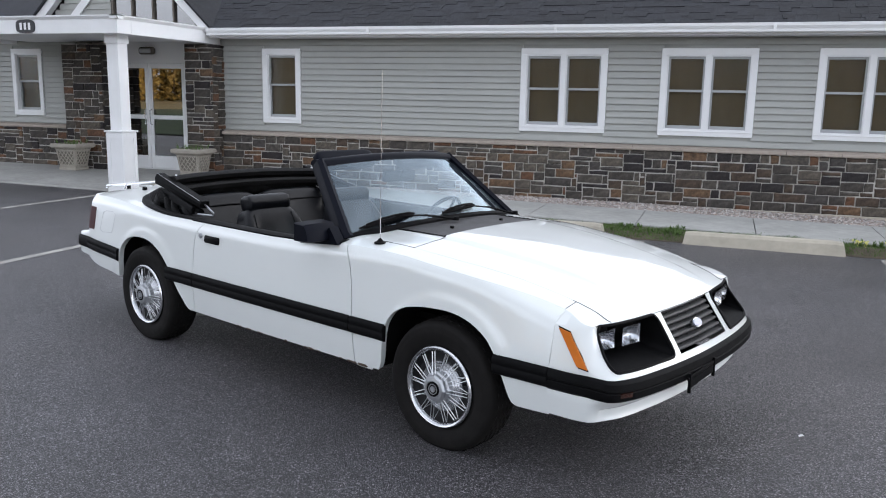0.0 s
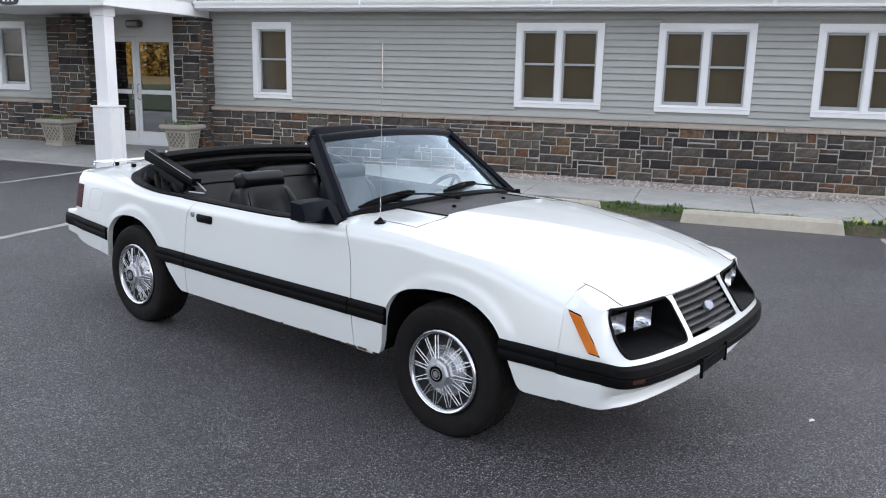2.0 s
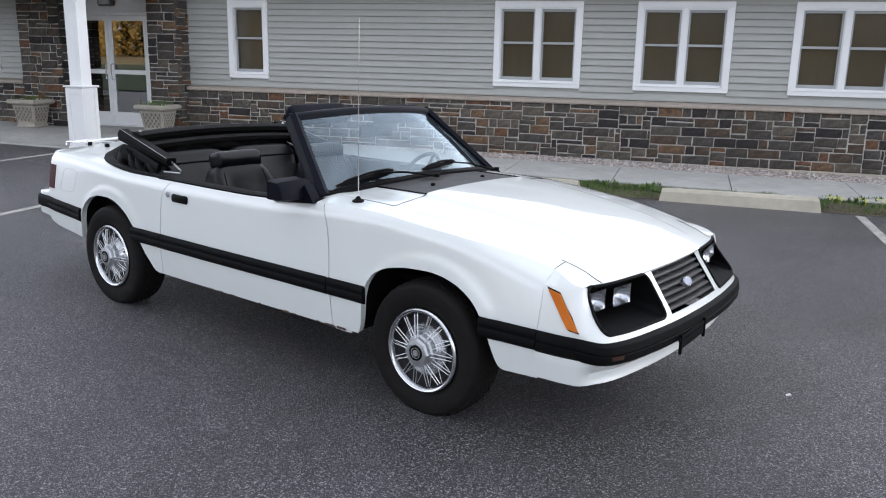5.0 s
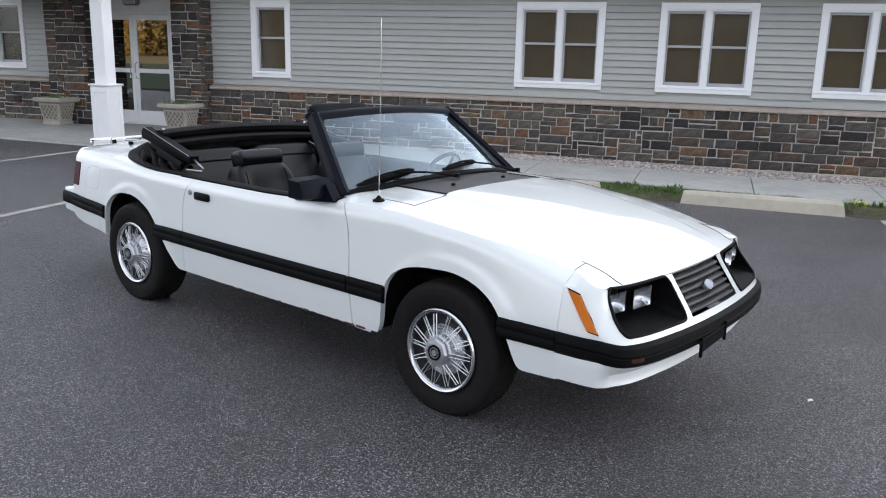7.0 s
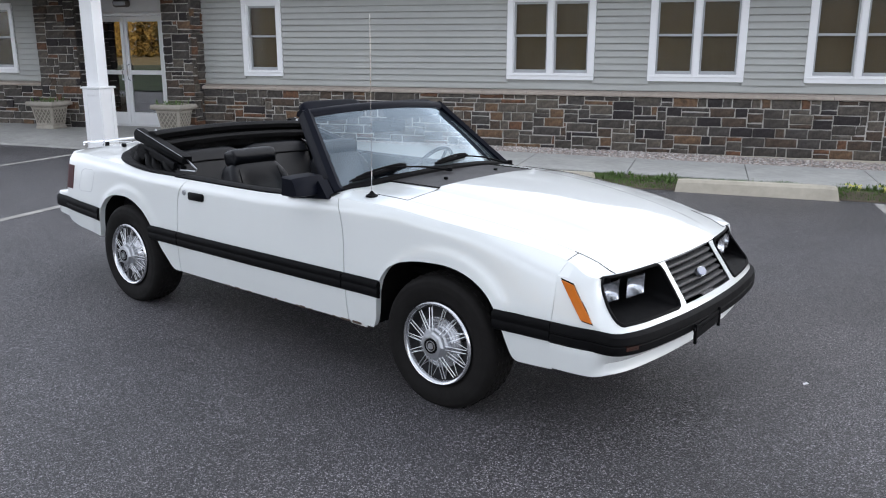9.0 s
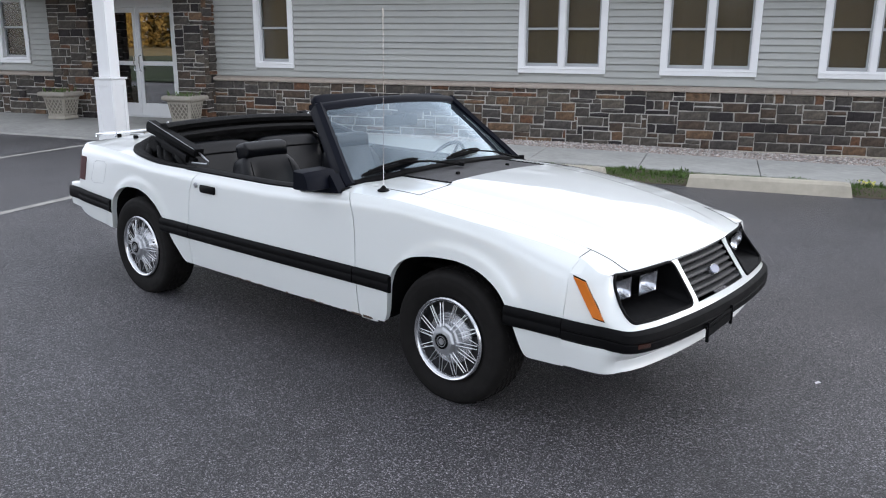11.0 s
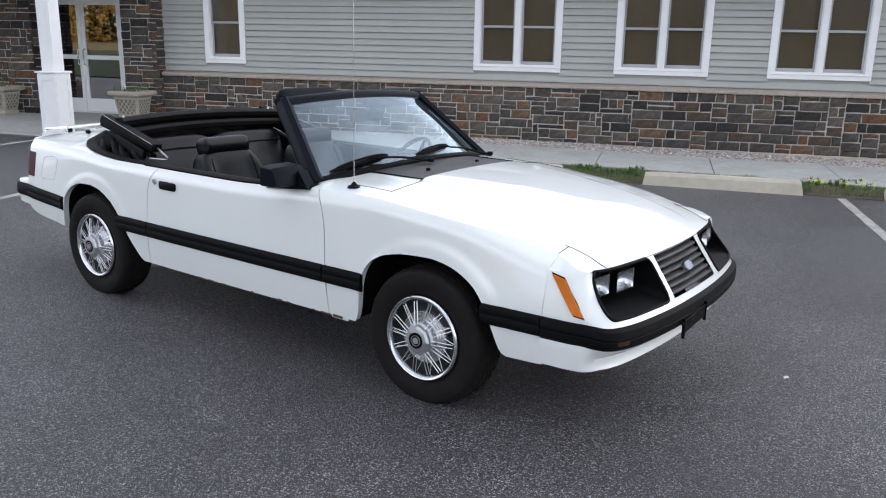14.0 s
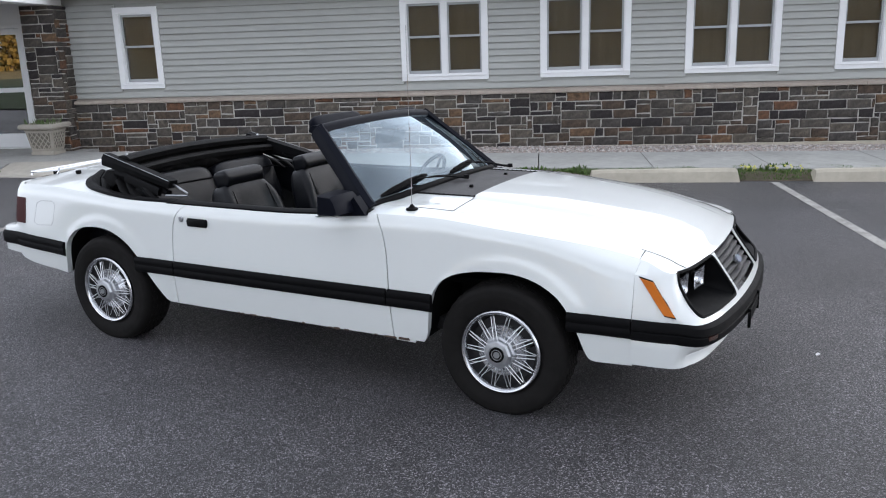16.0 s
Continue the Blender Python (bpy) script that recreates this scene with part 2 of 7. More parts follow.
# ---- mesh helpers ----
def mesh_of(bm, name, mat, smooth=False):
    me = bpy.data.meshes.new(name)
    bmesh.ops.recalc_face_normals(bm, faces=bm.faces)
    bm.to_mesh(me)
    bm.free()
    me.materials.append(mat)
    if smooth:
        me.shade_smooth()
        me.set_sharp_from_angle(angle=radians(smooth))
    return me


def part(name, bm, mat, parent, label="", smooth=False):
    """Links a bmesh as one mesh object under a thing or a part."""
    ob = new(name, mesh_of(bm, name, mat, smooth))
    ob.parent = parent
    if label:
        ob["label"] = label
    return ob


def thing(name, label, category, bm=None, mat=None, m=None, group="", kind="", smooth=False):
    ob = new(name, mesh_of(bm, name, mat, smooth) if bm else None)
    if m is not None:
        ob.matrix_basis = m
    return tagged(ob, label, category, group, kind)


def box(bm, x0, x1, y0, y1, z0, z1, bevel=0.0, segments=2):
    r = bmesh.ops.create_cube(bm, size=1.0, matrix=Matrix.LocRotScale(((x0 + x1) / 2, (y0 + y1) / 2, (z0 + z1) / 2), None, (abs(x1 - x0), abs(y1 - y0), abs(z1 - z0))))
    if bevel:
        edges = list({e for v in r["verts"] for e in v.link_edges})
        bmesh.ops.bevel(bm, geom=edges, offset=bevel, segments=segments, affect='EDGES', profile=0.5)
    return bm


def boxed(*a, **k):
    return box(bmesh.new(), *a, **k)


def prism(points, y0, y1, axis="y", bm=None):
    """A solid from a closed outline, drawn out along one axis."""
    bm = bm or bmesh.new()

    def at(p, d):
        return {"y": (p[0], d, p[1]), "x": (d, p[0], p[1]), "z": (p[0], p[1], d)}[axis]
    a = [bm.verts.new(at(p, y0)) for p in points]
    b = [bm.verts.new(at(p, y1)) for p in points]
    bm.faces.new(a)
    bm.faces.new(b[::-1])
    for i in range(len(points)):
        j = (i + 1) % len(points)
        bm.faces.new((a[i], b[i], b[j], a[j]))
    return bm


def sweep(profiles, bm=None, closed=True, caps=True):
    """Joins equal rings of points into a skin."""
    bm = bm or bmesh.new()
    rings = [[bm.verts.new(p) for p in ring] for ring in profiles]
    n = len(rings[0])
    for a, b in zip(rings, rings[1:]):
        for i in range(n if closed else n - 1):
            j = (i + 1) % n
            bm.faces.new((a[i], a[j], b[j], b[i]))
    if caps and closed:
        bm.faces.new(rings[0][::-1])
        bm.faces.new(rings[-1])
    return bm


def tube(path, radius, sides=8, bm=None, flat=1.0):
    """A round bar along a path; radius may be a list."""
    path = [Vector(p) for p in path]
    rings = []
    for i, p in enumerate(path):
        d = (path[min(i + 1, len(path) - 1)] - path[max(i - 1, 0)]).normalized()
        u = d.cross(Vector((0, 0, 1)))
        u = u.normalized() if u.length > 1e-3 else Vector((1, 0, 0))
        v = u.cross(d).normalized()
        r = radius[i] if isinstance(radius, (list, tuple)) else radius
        rings.append([p + u * (r * math.cos(a)) + v * (r * flat * math.sin(a)) for a in [2 * math.pi * k / sides for k in range(sides)]])
    return sweep(rings, bm)


def lathe(profile, sides=48, bm=None, closed=False):
    """Turns (radius, y) points round the y axis."""
    rings = [[(r * math.cos(a), y, r * math.sin(a)) for r, y in profile] for a in [2 * math.pi * k / sides for k in range(sides)]]
    bm = bm or bmesh.new()
    vs = [[bm.verts.new(p) for p in ring] for ring in rings]
    n = len(profile)
    for k in range(sides):
        a, b = vs[k], vs[(k + 1) % sides]
        for i in range(n if closed else n - 1):
            j = (i + 1) % n
            bm.faces.new((a[i], a[j], b[j], b[i]))
    bmesh.ops.remove_doubles(bm, verts=bm.verts, dist=1e-5)
    return bm


def lerp(a, b, t):
    return a + (b - a) * t


def smooth01(t):
    t = max(0.0, min(1.0, t))
    return t * t * (3 - 2 * t)


def curve(points):
    """A smooth function through (x, value) points."""
    xs = [p[0] for p in points]
    ys = [p[1] for p in points]
    n = len(xs)
    d = [(ys[i + 1] - ys[i]) / (xs[i + 1] - xs[i]) for i in range(n - 1)]
    m = [d[0]] + [0 if d[i - 1] * d[i] <= 0 else 2 * d[i - 1] * d[i] / (d[i - 1] + d[i]) for i in range(1, n - 1)] + [d[-1]]

    def f(x):
        if x <= xs[0]:
            return ys[0]
        if x >= xs[-1]:
            return ys[-1]
        i = max(k for k in range(n - 1) if xs[k] <= x)
        h = xs[i + 1] - xs[i]
        t = (x - xs[i]) / h
        return (ys[i] * (1 + 2 * t) * (1 - t) ** 2 + m[i] * h * t * (1 - t) ** 2 + ys[i + 1] * t * t * (3 - 2 * t) + m[i + 1] * h * t * t * (t - 1))
    return f


# ---- ground ----
def ground_z(x, y):
    """The car park falls gently towards the far end of the building."""
    k = max(0.0, 1 - max(abs(x - 5), abs(y + 6)) / 60)
    return (-0.0087 * (x - 7.15) - 0.0072 * (y + 9.03)) * min(1, k * 2)


bm = bmesh.new()
GROUND_X = [-900, -300, -100, -50, -25] + [-16 + 2 * i for i in range(22)] + [40, 80, 200, 500, 900]
GROUND_Y = [-900, -300, -120, -60, -36] + [-26 + 2 * i for i in range(13)] + [4, 12, 30, 60, 120, 300, 900]
vs = [[bm.verts.new((x, y, ground_z(x, y))) for y in GROUND_Y] for x in GROUND_X]
for i in range(len(GROUND_X) - 1):
    for j in range(len(GROUND_Y) - 1):
        bm.faces.new((vs[i][j], vs[i + 1][j], vs[i + 1][j + 1], vs[i][j + 1]))
thing("ground", "dark grey asphalt car park with worn aggregate", "asphalt", bm, ASPHALT, kind="structure", smooth=60)


def painted_line(x0, y0, x1, y1, width=0.10):
    bm = bmesh.new()
    d = Vector((x1 - x0, y1 - y0)).normalized() * width / 2
    n = 8
    rows = []
    for i in range(n + 1):
        x, y = lerp(x0, x1, i / n), lerp(y0, y1, i / n)
        rows.append([bm.verts.new((x - d.y, y + d.x, ground_z(x - d.y, y + d.x) + 0.004)), bm.verts.new((x + d.y, y - d.x, ground_z(x + d.y, y - d.x) + 0.004))])
    for a, b in zip(rows, rows[1:]):
        bm.faces.new((a[0], a[1], b[1], b[0]))
    thing("parking_line", "worn white painted parking line on asphalt", "parking line", bm, LINE, kind="structure", group="parking lines")


for x in (-1.28, 1.65, 4.42, 7.15, 9.86, 12.6):
    painted_line(x, -3.1 if x > 3 else -2.4, x, -8.3)

# a scrap of white litter on the asphalt
bm = bmesh.new()
lit = [(-0.016, -0.009, 0.0), (0.004, -0.012, 0.006), (0.017, -0.004, 0.001), (0.012, 0.010, 0.007), (-0.010, 0.009, 0.002)]
sweep([[(x, y, z) for x, y, z in lit], [(x * 0.96, y * 0.96, z + 0.0015) for x, y, z in lit]], bm)
thing("litter", "small crumpled scrap of white paper on the asphalt", "litter", bm, TRIM, m=pose(8.525, -8.975, ground_z(8.525, -8.975) + 0.002, 0, 0, 25))

# ---- walk and beds ----
walk_z = curve([(-30, 0.15), (-0.5, 0.15), (5.0, 0.06), (8.0, 0.045), (16, 0.03)])
walk_front = curve([(-30, -1.95), (-0.6, -1.95), (3.0, -2.08), (6.6, -2.27), (9.15, -2.50), (10.8, -2.66), (16, -2.85)])
walk_back = curve([(-0.6, -0.60), (3.0, -0.65), (6.5, -0.84), (9.4, -1.02), (11.3, -1.12), (16, -1.3)])

gravel_top = curve([(-1, 0.066), (6.0, 0.064), (9.0, 0.035), (12.0, -0.005), (16, -0.03)])


x = -14.0
slabs = []
while x < 15.5:
    n = 1.5
    slabs.append((x, x + n))
    x += n
walk_ob = thing("walkway", "pale grey concrete walkway in jointed slabs along the building", "walkway", kind="structure")
for a, b in slabs:
    rings = []
    for i in range(4):
        x = lerp(a + 0.006, b - 0.006, i / 3)
        f = walk_front(x) + (0.16 if x < 1.8 else 0)
        bk = walk_back(x) if a > -0.6 else 0.45
        z = walk_z(x)
        rings.append([(x, f, -0.25), (x, bk, -0.25), (x, bk, z + 0.008), (x, f + 0.012, z), (x, f, z - 0.012)])
    part("slab", sweep(rings), CONCRETE, walk_ob)
bm = bmesh.new()
rows = []
for i in range(121):
    x = lerp(-0.6, 15.5, i / 120)
    row = []
    for j in range(9):
        y = lerp(walk_back(x), -0.07, j / 8)
        z = lerp(walk_z(x) - 0.005, gravel_top(x), smooth01(j / 8)) + (random.uniform(-0.008, 0.008) if 0 < j < 8 else 0)
        row.append(bm.verts.new((x, y, z)))
    rows.append(row)
for a, b in zip(rows, rows[1:]):
    for j in range(8):
        bm.faces.new((a[j], b[j], b[j + 1], a[j + 1]))
gravel_bed = thing("gravel_bed", "bed of pale pinkish river gravel along the stone base", "gravel", bm, GRAVEL, kind="structure", smooth=80)

rng = random.Random(4)
bm = bmesh.new()
verts, faces = [], []
for _ in range(11000):
    x = rng.uniform(0.0, 14)
    t = rng.random()
    y = lerp(walk_back(x) - 0.01, -0.145, t)
    z = lerp(walk_z(x) - 0.005, gravel_top(x) + 0.003, smooth01(t))
    r = rng.uniform(0.012, 0.03)
    a = rng.uniform(0, 6.3)
    k = len(verts)
    ca, sa = math.cos(a), math.sin(a)
    for px, py, pz in ((1, 0, 0), (0, 0.7, 0), (-1, 0, 0), (0, -0.7, 0), (0, 0, 0.6), (0, 0, -0.6)):
        verts.append((x + r * (px * ca - py * sa), y + r * (px * sa + py * ca), z + r * pz + 0.005))
    faces += [(k, k + 1, k + 4), (k + 1, k + 2, k + 4), (k + 2, k + 3, k + 4), (k + 3, k, k + 4), (k, k + 3, k + 5), (k + 3, k + 2, k + 5), (k + 2, k + 1, k + 5), (k + 1, k, k + 5)]
bm.free()
me = bpy.data.meshes.new("gravel")
me.from_pydata(verts, [], faces)
PEBBLE = STONE.copy()
PEBBLE.name = "pebble"
ramp = [q for q in PEBBLE.node_tree.nodes if q.type == 'VALTORGB'][0]
for e, c in zip(ramp.color_ramp.elements, ((0.55, 0.50, 0.47), (0.36, 0.32, 0.30), (0.46, 0.38, 0.34), (0.62, 0.60, 0.57), (0.28, 0.25, 0.24), (0.50, 0.43, 0.38), (0.40, 0.30, 0.26), (0.58, 0.54, 0.50))):
    e.color = (*c, 1)
me.materials.append(PEBBLE)
tagged(new("gravel", me), "loose pale and pinkish river pebbles", "gravel", kind="stuff")

# planted strip with wheel stops
bm = bmesh.new()
rows = []
for i in range(81):
    x = lerp(3.2, 15.5, i / 80)
    row = []
    for j in range(7):
        y = lerp(-3.02, walk_front(x) + 0.02, j / 6)
        z = lerp(ground_z(x, y) + 0.004, walk_z(x) - 0.03, smooth01(j / 3.0)) + (random.uniform(-0.006, 0.006) if j else 0)
        row.append(bm.verts.new((x, y, z)))
    rows.append(row)
for a, b in zip(rows, rows[1:]):
    for j in range(6):
        bm.faces.new((a[j], b[j], b[j + 1], a[j + 1]))
thing("soil_strip", "strip of bare soil between the walkway and the car park", "soil", bm, SOIL, kind="structure", smooth=60)


def blades(name, label, x0, x1, y0, y1, count, height, seed, base):
    rng = random.Random(seed)
    verts, faces = [], []
    for _ in range(count):
        x, y = rng.uniform(x0, x1), rng.uniform(y0, y1)
        h = height * rng.uniform(0.35, 1.0) * (0.55 + 0.6 * noise.noise((x * 3, y * 3, seed)))
        h = max(0.015, h)
        a, w = rng.uniform(0, 6.3), rng.uniform(0.003, 0.006)
        bx, by = rng.uniform(-0.5, 0.5) * h, rng.uniform(-0.5, 0.5) * h
        z = base(x, y)
        k = len(verts)
        dx, dy = math.cos(a) * w, math.sin(a) * w
        verts += [(x - dx, y - dy, z), (x + dx, y + dy, z), (x + dx * 0.7 + bx * 0.4, y + dy * 0.7 + by * 0.4, z + h * 0.6), (x - dx * 0.7 + bx * 0.4, y - dy * 0.7 + by * 0.4, z + h * 0.6), (x + bx, y + by, z + h)]
        faces += [(k, k + 1, k + 2, k + 3), (k + 3, k + 2, k + 4)]
    me = bpy.data.meshes.new(name)
    me.from_pydata(verts, [], faces)
    me.materials.append(GRASS)
    tagged(new(name, me), label, "grass", kind="stuff")


def strip_z(x, y):
    j = (y + 3.02) / (walk_front(x) + 3.04) * 6
    return lerp(ground_z(x, y) + 0.004, walk_z(x) - 0.03, smooth01(j / 3.0)) - 0.004


blades("grass", "short patchy green grass between the wheel stops", 3.2, 15.3, -2.98, -2.30, 26000, 0.072, 3, strip_z)

blades("grass_tuft", "small green grass tuft at the foot of the entrance column", -1.09, -0.93, -2.44, -2.16, 420, 0.075, 8, lambda x, y: ground_z(x, y) + 0.02)

# broad-leaved weeds that stand above the grass
rng = random.Random(31)
verts, faces = [], []
for _ in range(70):
    x = rng.choice((rng.uniform(3.4, 4.8), rng.uniform(6.7, 7.62), rng.uniform(9.5, 10.3), rng.uniform(12.2, 13.0)))
    y = rng.uniform(-2.75, -2.33)
    z = strip_z(x, y)
    for _ in range(9):
        a, r, h = rng.uniform(0, 6.3), rng.uniform(0.015, 0.05), rng.uniform(0.02, 0.085)
        c = Vector((x + math.cos(a) * r * 0.4, y + math.sin(a) * r * 0.4, z + h * 0.5))
        tip = Vector((x + math.cos(a) * r, y + math.sin(a) * r, z + h))
        side = Vector((-math.sin(a), math.cos(a), 0)) * rng.uniform(0.008, 0.016)
        q = len(verts)
        verts += [(x, y, z), tuple(c + side), tuple(tip), tuple(c - side)]
        faces.append((q, q + 1, q + 2, q + 3))
me = bpy.data.meshes.new("weeds")
me.from_pydata(verts, [], faces)
me.materials.append(GRASS)
tagged(new("weeds", me), "leafy green weeds standing in the grass strip", "weeds", kind="stuff")

rng = random.Random(77)
for fx, fy in [(rng.uniform(9.55, 10.3), rng.uniform(-2.78, -2.52)) for _ in range(26)]:
    bm = bmesh.new()
    zz = strip_z(fx, fy)
    tube([(fx, fy, zz), (fx + 0.01, fy, zz + 0.03), (fx + 0.015, fy - 0.01, zz + 0.05)], 0.002, 5, bm)
    head = [(0.013 * math.cos(a), 0.013 * math.sin(a)) for a in [k * math.pi / 5 for k in range(10)]]
    prism([(fx + 0.015 + p[0] * (1 if i % 2 else 0.6), zz + 0.055 + p[1] * (1 if i % 2 else 0.6)) for i, p in enumerate(head)], fy - 0.02, fy - 0.004, "y", bm)
    thing("flower", "small yellow wild flower in the grass strip", "flower", bm, FLOWER, group="flowers")


def wheel_stop(x0, x1):
    bm = bmesh.new()
    y = -3.06
    z = min(ground_z(x0, y), ground_z(x1, y)) - 0.01
    prof = [(-0.01, 0.0), (0.022, 0.13), (0.045, 0.16), (0.16, 0.16), (0.19, 0.13), (0.22, 0.0)]
    n = 14
    rings = []
    for i in range(n + 1):
        t = i / n
        x = lerp(x0, x1, t)
        s = 1 - 0.06 * (i in (0, n))
        rings.append([(x + (0.03 if i == 0 else -0.03 if i == n else 0) * (q / 0.16) + 0, y + p + random.uniform(-0.002, 0.002), z + 0.01 + q * s) for p, q in prof])
    thing("wheel_stop", "cream painted precast concrete wheel stop at the edge of the bay", "wheel stop", sweep(rings, bm), STOPMAT, group="wheel stops")


for a, b in ((4.85, 6.68), (7.64, 9.46), (10.33, 12.15), (13.05, 14.85)):
    wheel_stop(a, b)

# ---- building shell ----
X_END, X_LEFT = 24.0, -12.0
WINDOWS = [(-5.845, -5.07), (0.0, 0.771), (4.81, 6.205), (7.026, 8.42), (9.25, 10.655), (11.47, 12.87)]
WZ0, WZ1 = 1.14, 2.46
TRIMW = 0.095


def wall_with_holes(name, x0, x1, z0, z1, y0, y1, holes, mat, label):
    bm = bmesh.new()
    cuts = sorted({x0, x1, *[h for w in holes for h in w if x0 < h < x1]})
    for a, b in zip(cuts, cuts[1:]):
        if any(w[0] - 1e-6 <= a and b <= w[1] + 1e-6 for w in holes):
            box(bm, a, b, y0, y1, z0, WZ0 + TRIMW)
            box(bm, a, b, y0, y1, WZ1 - TRIMW, z1)
        else:
            box(bm, a, b, y0, y1, z0, z1)
    return thing(name, label, "wall", bm, mat, kind="structure")


holes = [(a + TRIMW, b - TRIMW) for a, b in WINDOWS]
wall_n = wall_with_holes("wall_front", -0.95, X_END, 0.0, 2.66, 0.012, 0.2, holes, SIDING, "long front wall clad in grey vinyl clapboard siding")
wall_l = wall_with_holes("wall_left", X_LEFT, -3.95, 0.0, 2.66, 0.012, 0.2, holes, SIDING, "front wall clad in grey vinyl clapboard siding beside the entrance")
thing("wall_back", "plain back wall of the building", "wall", boxed(X_LEFT, X_END, 6.0, 6.2, 0, 2.7), INSIDE, kind="structure")
for nm, xx in (("wall_east", X_END - 0.2), ("wall_west", X_LEFT)):
    thing(nm, "plain end wall of the building", "wall", boxed(xx, xx + 0.2, 0.2, 6.0, 0, 2.7), INSIDE, kind="structure")
thing("floor", "dark interior floor", "floor", boxed(X_LEFT + 0.2, X_END - 0.2, 0.2, 6.0, 0.05, 0.16), INSIDE, kind="structure")
thing("ceiling", "interior ceiling", "ceiling", boxed(X_LEFT, X_END, 0.0, 6.2, 2.7, 2.75), INSIDE, kind="structure")


def clapboards(wall, x0, x1, z0, z1):
    """Courses of siding, cut at the windows, each with its own drop edge."""
    step = 0.1016
    n = int((z1 - z0) / step + 0.999)
    for k in range(n):
        a, b = z0 + k * step, min(z0 + (k + 1) * step + 0.012, z1)
        spans = [(x0, x1)]
        for w in WINDOWS:
            if b > WZ0 + 0.01 and a < WZ1 - 0.01:
                spans = [s for p, q in spans for s in (((p, q),) if w[1] < p or w[0] > q else ((p, w[0] + 0.02), (w[1] - 0.02, q)))]
        for p, q in spans:
            if q - p < 0.03:
                continue
            bm = prism([(-0.027, a + 0.008), (-0.0265, a + 0.017), (-0.004, b - 0.010), (0.010, b - 0.010), (0.010, a + 0.020), (-0.018, a + 0.016)], p, q, "x")
            part("clapboard", bm, SIDING, wall)


clapboards(wall_n, -0.83, X_END, 0.985, 2.64)
clapboards(wall_l, X_LEFT, -4.22, 0.985, 2.64)


def ledge(name, x0, x1, y0=-0.145):
    bm = bmesh.new()
    x = x0
    while x < x1 - 0.05:
        q = min(x1, x + 0.75)
        prism([(y0 + 0.006, 0.905), (y0, 0.915), (y0 + 0.004, 0.955), (0.0, 0.985), (0.0, 0.905)], x + 0.003, q - 0.003, "x", bm)
        x = q
    thing(name, "tan cast stone ledge capping the stone base", "ledge", bm, CAPSTONE, kind="structure")


ledge("trim_ledge", -0.83, X_END)
ledge("trim_ledge", X_LEFT, -4.22)


def window(x0, x1, y=-0.016):
    """A white-trimmed double-hung window, single or paired, with a tan roller shade behind the glass."""
    ob = thing("window", "white-trimmed double-hung window with a closed tan roller shade" if x1 - x0 < 1 else "pair of white-trimmed double-hung windows with closed tan roller shades", "window", kind="structure", group="windows")
    t = TRIMW
    yo = y - 0.022
    low = 0.082
    for a, b, c, d in ((x0, x1, WZ0, WZ0 + low), (x0, x1, WZ1 - t, WZ1)):
        part("trim_board", boxed(a, b, yo, 0.0, c, d, 0.004), TRIM, ob)
    for a in (x0, x1 - t):
        part("trim_board", boxed(a, a + t, yo, 0.0, WZ0 + low, WZ1 - t, 0.004), TRIM, ob)
    part("window_sill", boxed(x0 + 0.03, x1 - 0.03, yo - 0.012, yo + 0.004, WZ0 + low - 0.016, WZ0 + low, 0.004), TRIM, ob)
    lights = [(x0 + t, x1 - t)]
    if x1 - x0 > 1:
        mid = (x0 + x1) / 2
        part("mullion", boxed(mid - 0.041, mid + 0.041, yo - 0.002, 0.03, WZ0 + low, WZ1 - t, 0.004), TRIM, ob)
        lights = [(x0 + t, mid - 0.041), (mid + 0.041, x1 - t)]
    for a, b in lights:
        zm = 1.825
        lo, hi = WZ0 + low, WZ1 - t
        # jambs
        for p in (a, b - 0.012):
            part("jamb", boxed(p, p + 0.012, -0.02, 0.15, lo, hi, 0.002), TRIM, ob)
        for z in (lo, hi - 0.025):
            part("jamb", boxed(a + 0.012, b - 0.012, -0.02, 0.15, z, z + 0.025, 0.002), TRIM, ob)
        for za, zb, yy in ((zm - 0.018, hi - 0.025, 0.02), (lo + 0.025, zm + 0.018, 0.05)):
            sash = part("sash", boxed(a + 0.012, a + 0.040, yy, yy + 0.028, za, zb, 0.003), SASH, ob)
            part("stile", boxed(b - 0.040, b - 0.012, yy, yy + 0.028, za, zb, 0.003), SASH, sash)
            part("rail", boxed(a + 0.040, b - 0.040, yy, yy + 0.028, za, za + (0.05 if yy > 0.04 else 0.036), 0.003), SASH, sash)
            part("rail", boxed(a + 0.040, b - 0.040, yy, yy + 0.028, zb - 0.036, zb, 0.003), SASH, sash)
            pane = part("pane", boxed(a + 0.038, b - 0.038, yy + 0.010, yy + 0.016, za + 0.03, zb - 0.03), GLASS, sash)
            pane.visible_shadow = False
        bm = bmesh.new()
        n = 10
        rings = []
        for i in range(n + 1):
            xx = lerp(a + 0.014, b - 0.014, i / n)
            yy = 0.11 + 0.002 * math.sin(i * 1.7)
            rings.append([(xx, yy, lo + 0.02), (xx, yy + 0.003, lo + 0.02), (xx, yy + 0.003, hi), (xx, yy, hi)])
        part("roller_shade", sweep(rings, bm), SHADE, ob)


for a, b in WINDOWS:
    window(a, b)

# ---- eaves, gutter and roof ----
EAVE_Y, EAVE_Z, PITCH = -0.42, 2.765, 0.5
ENTRY0, ENTRY1 = -4.35, -0.72


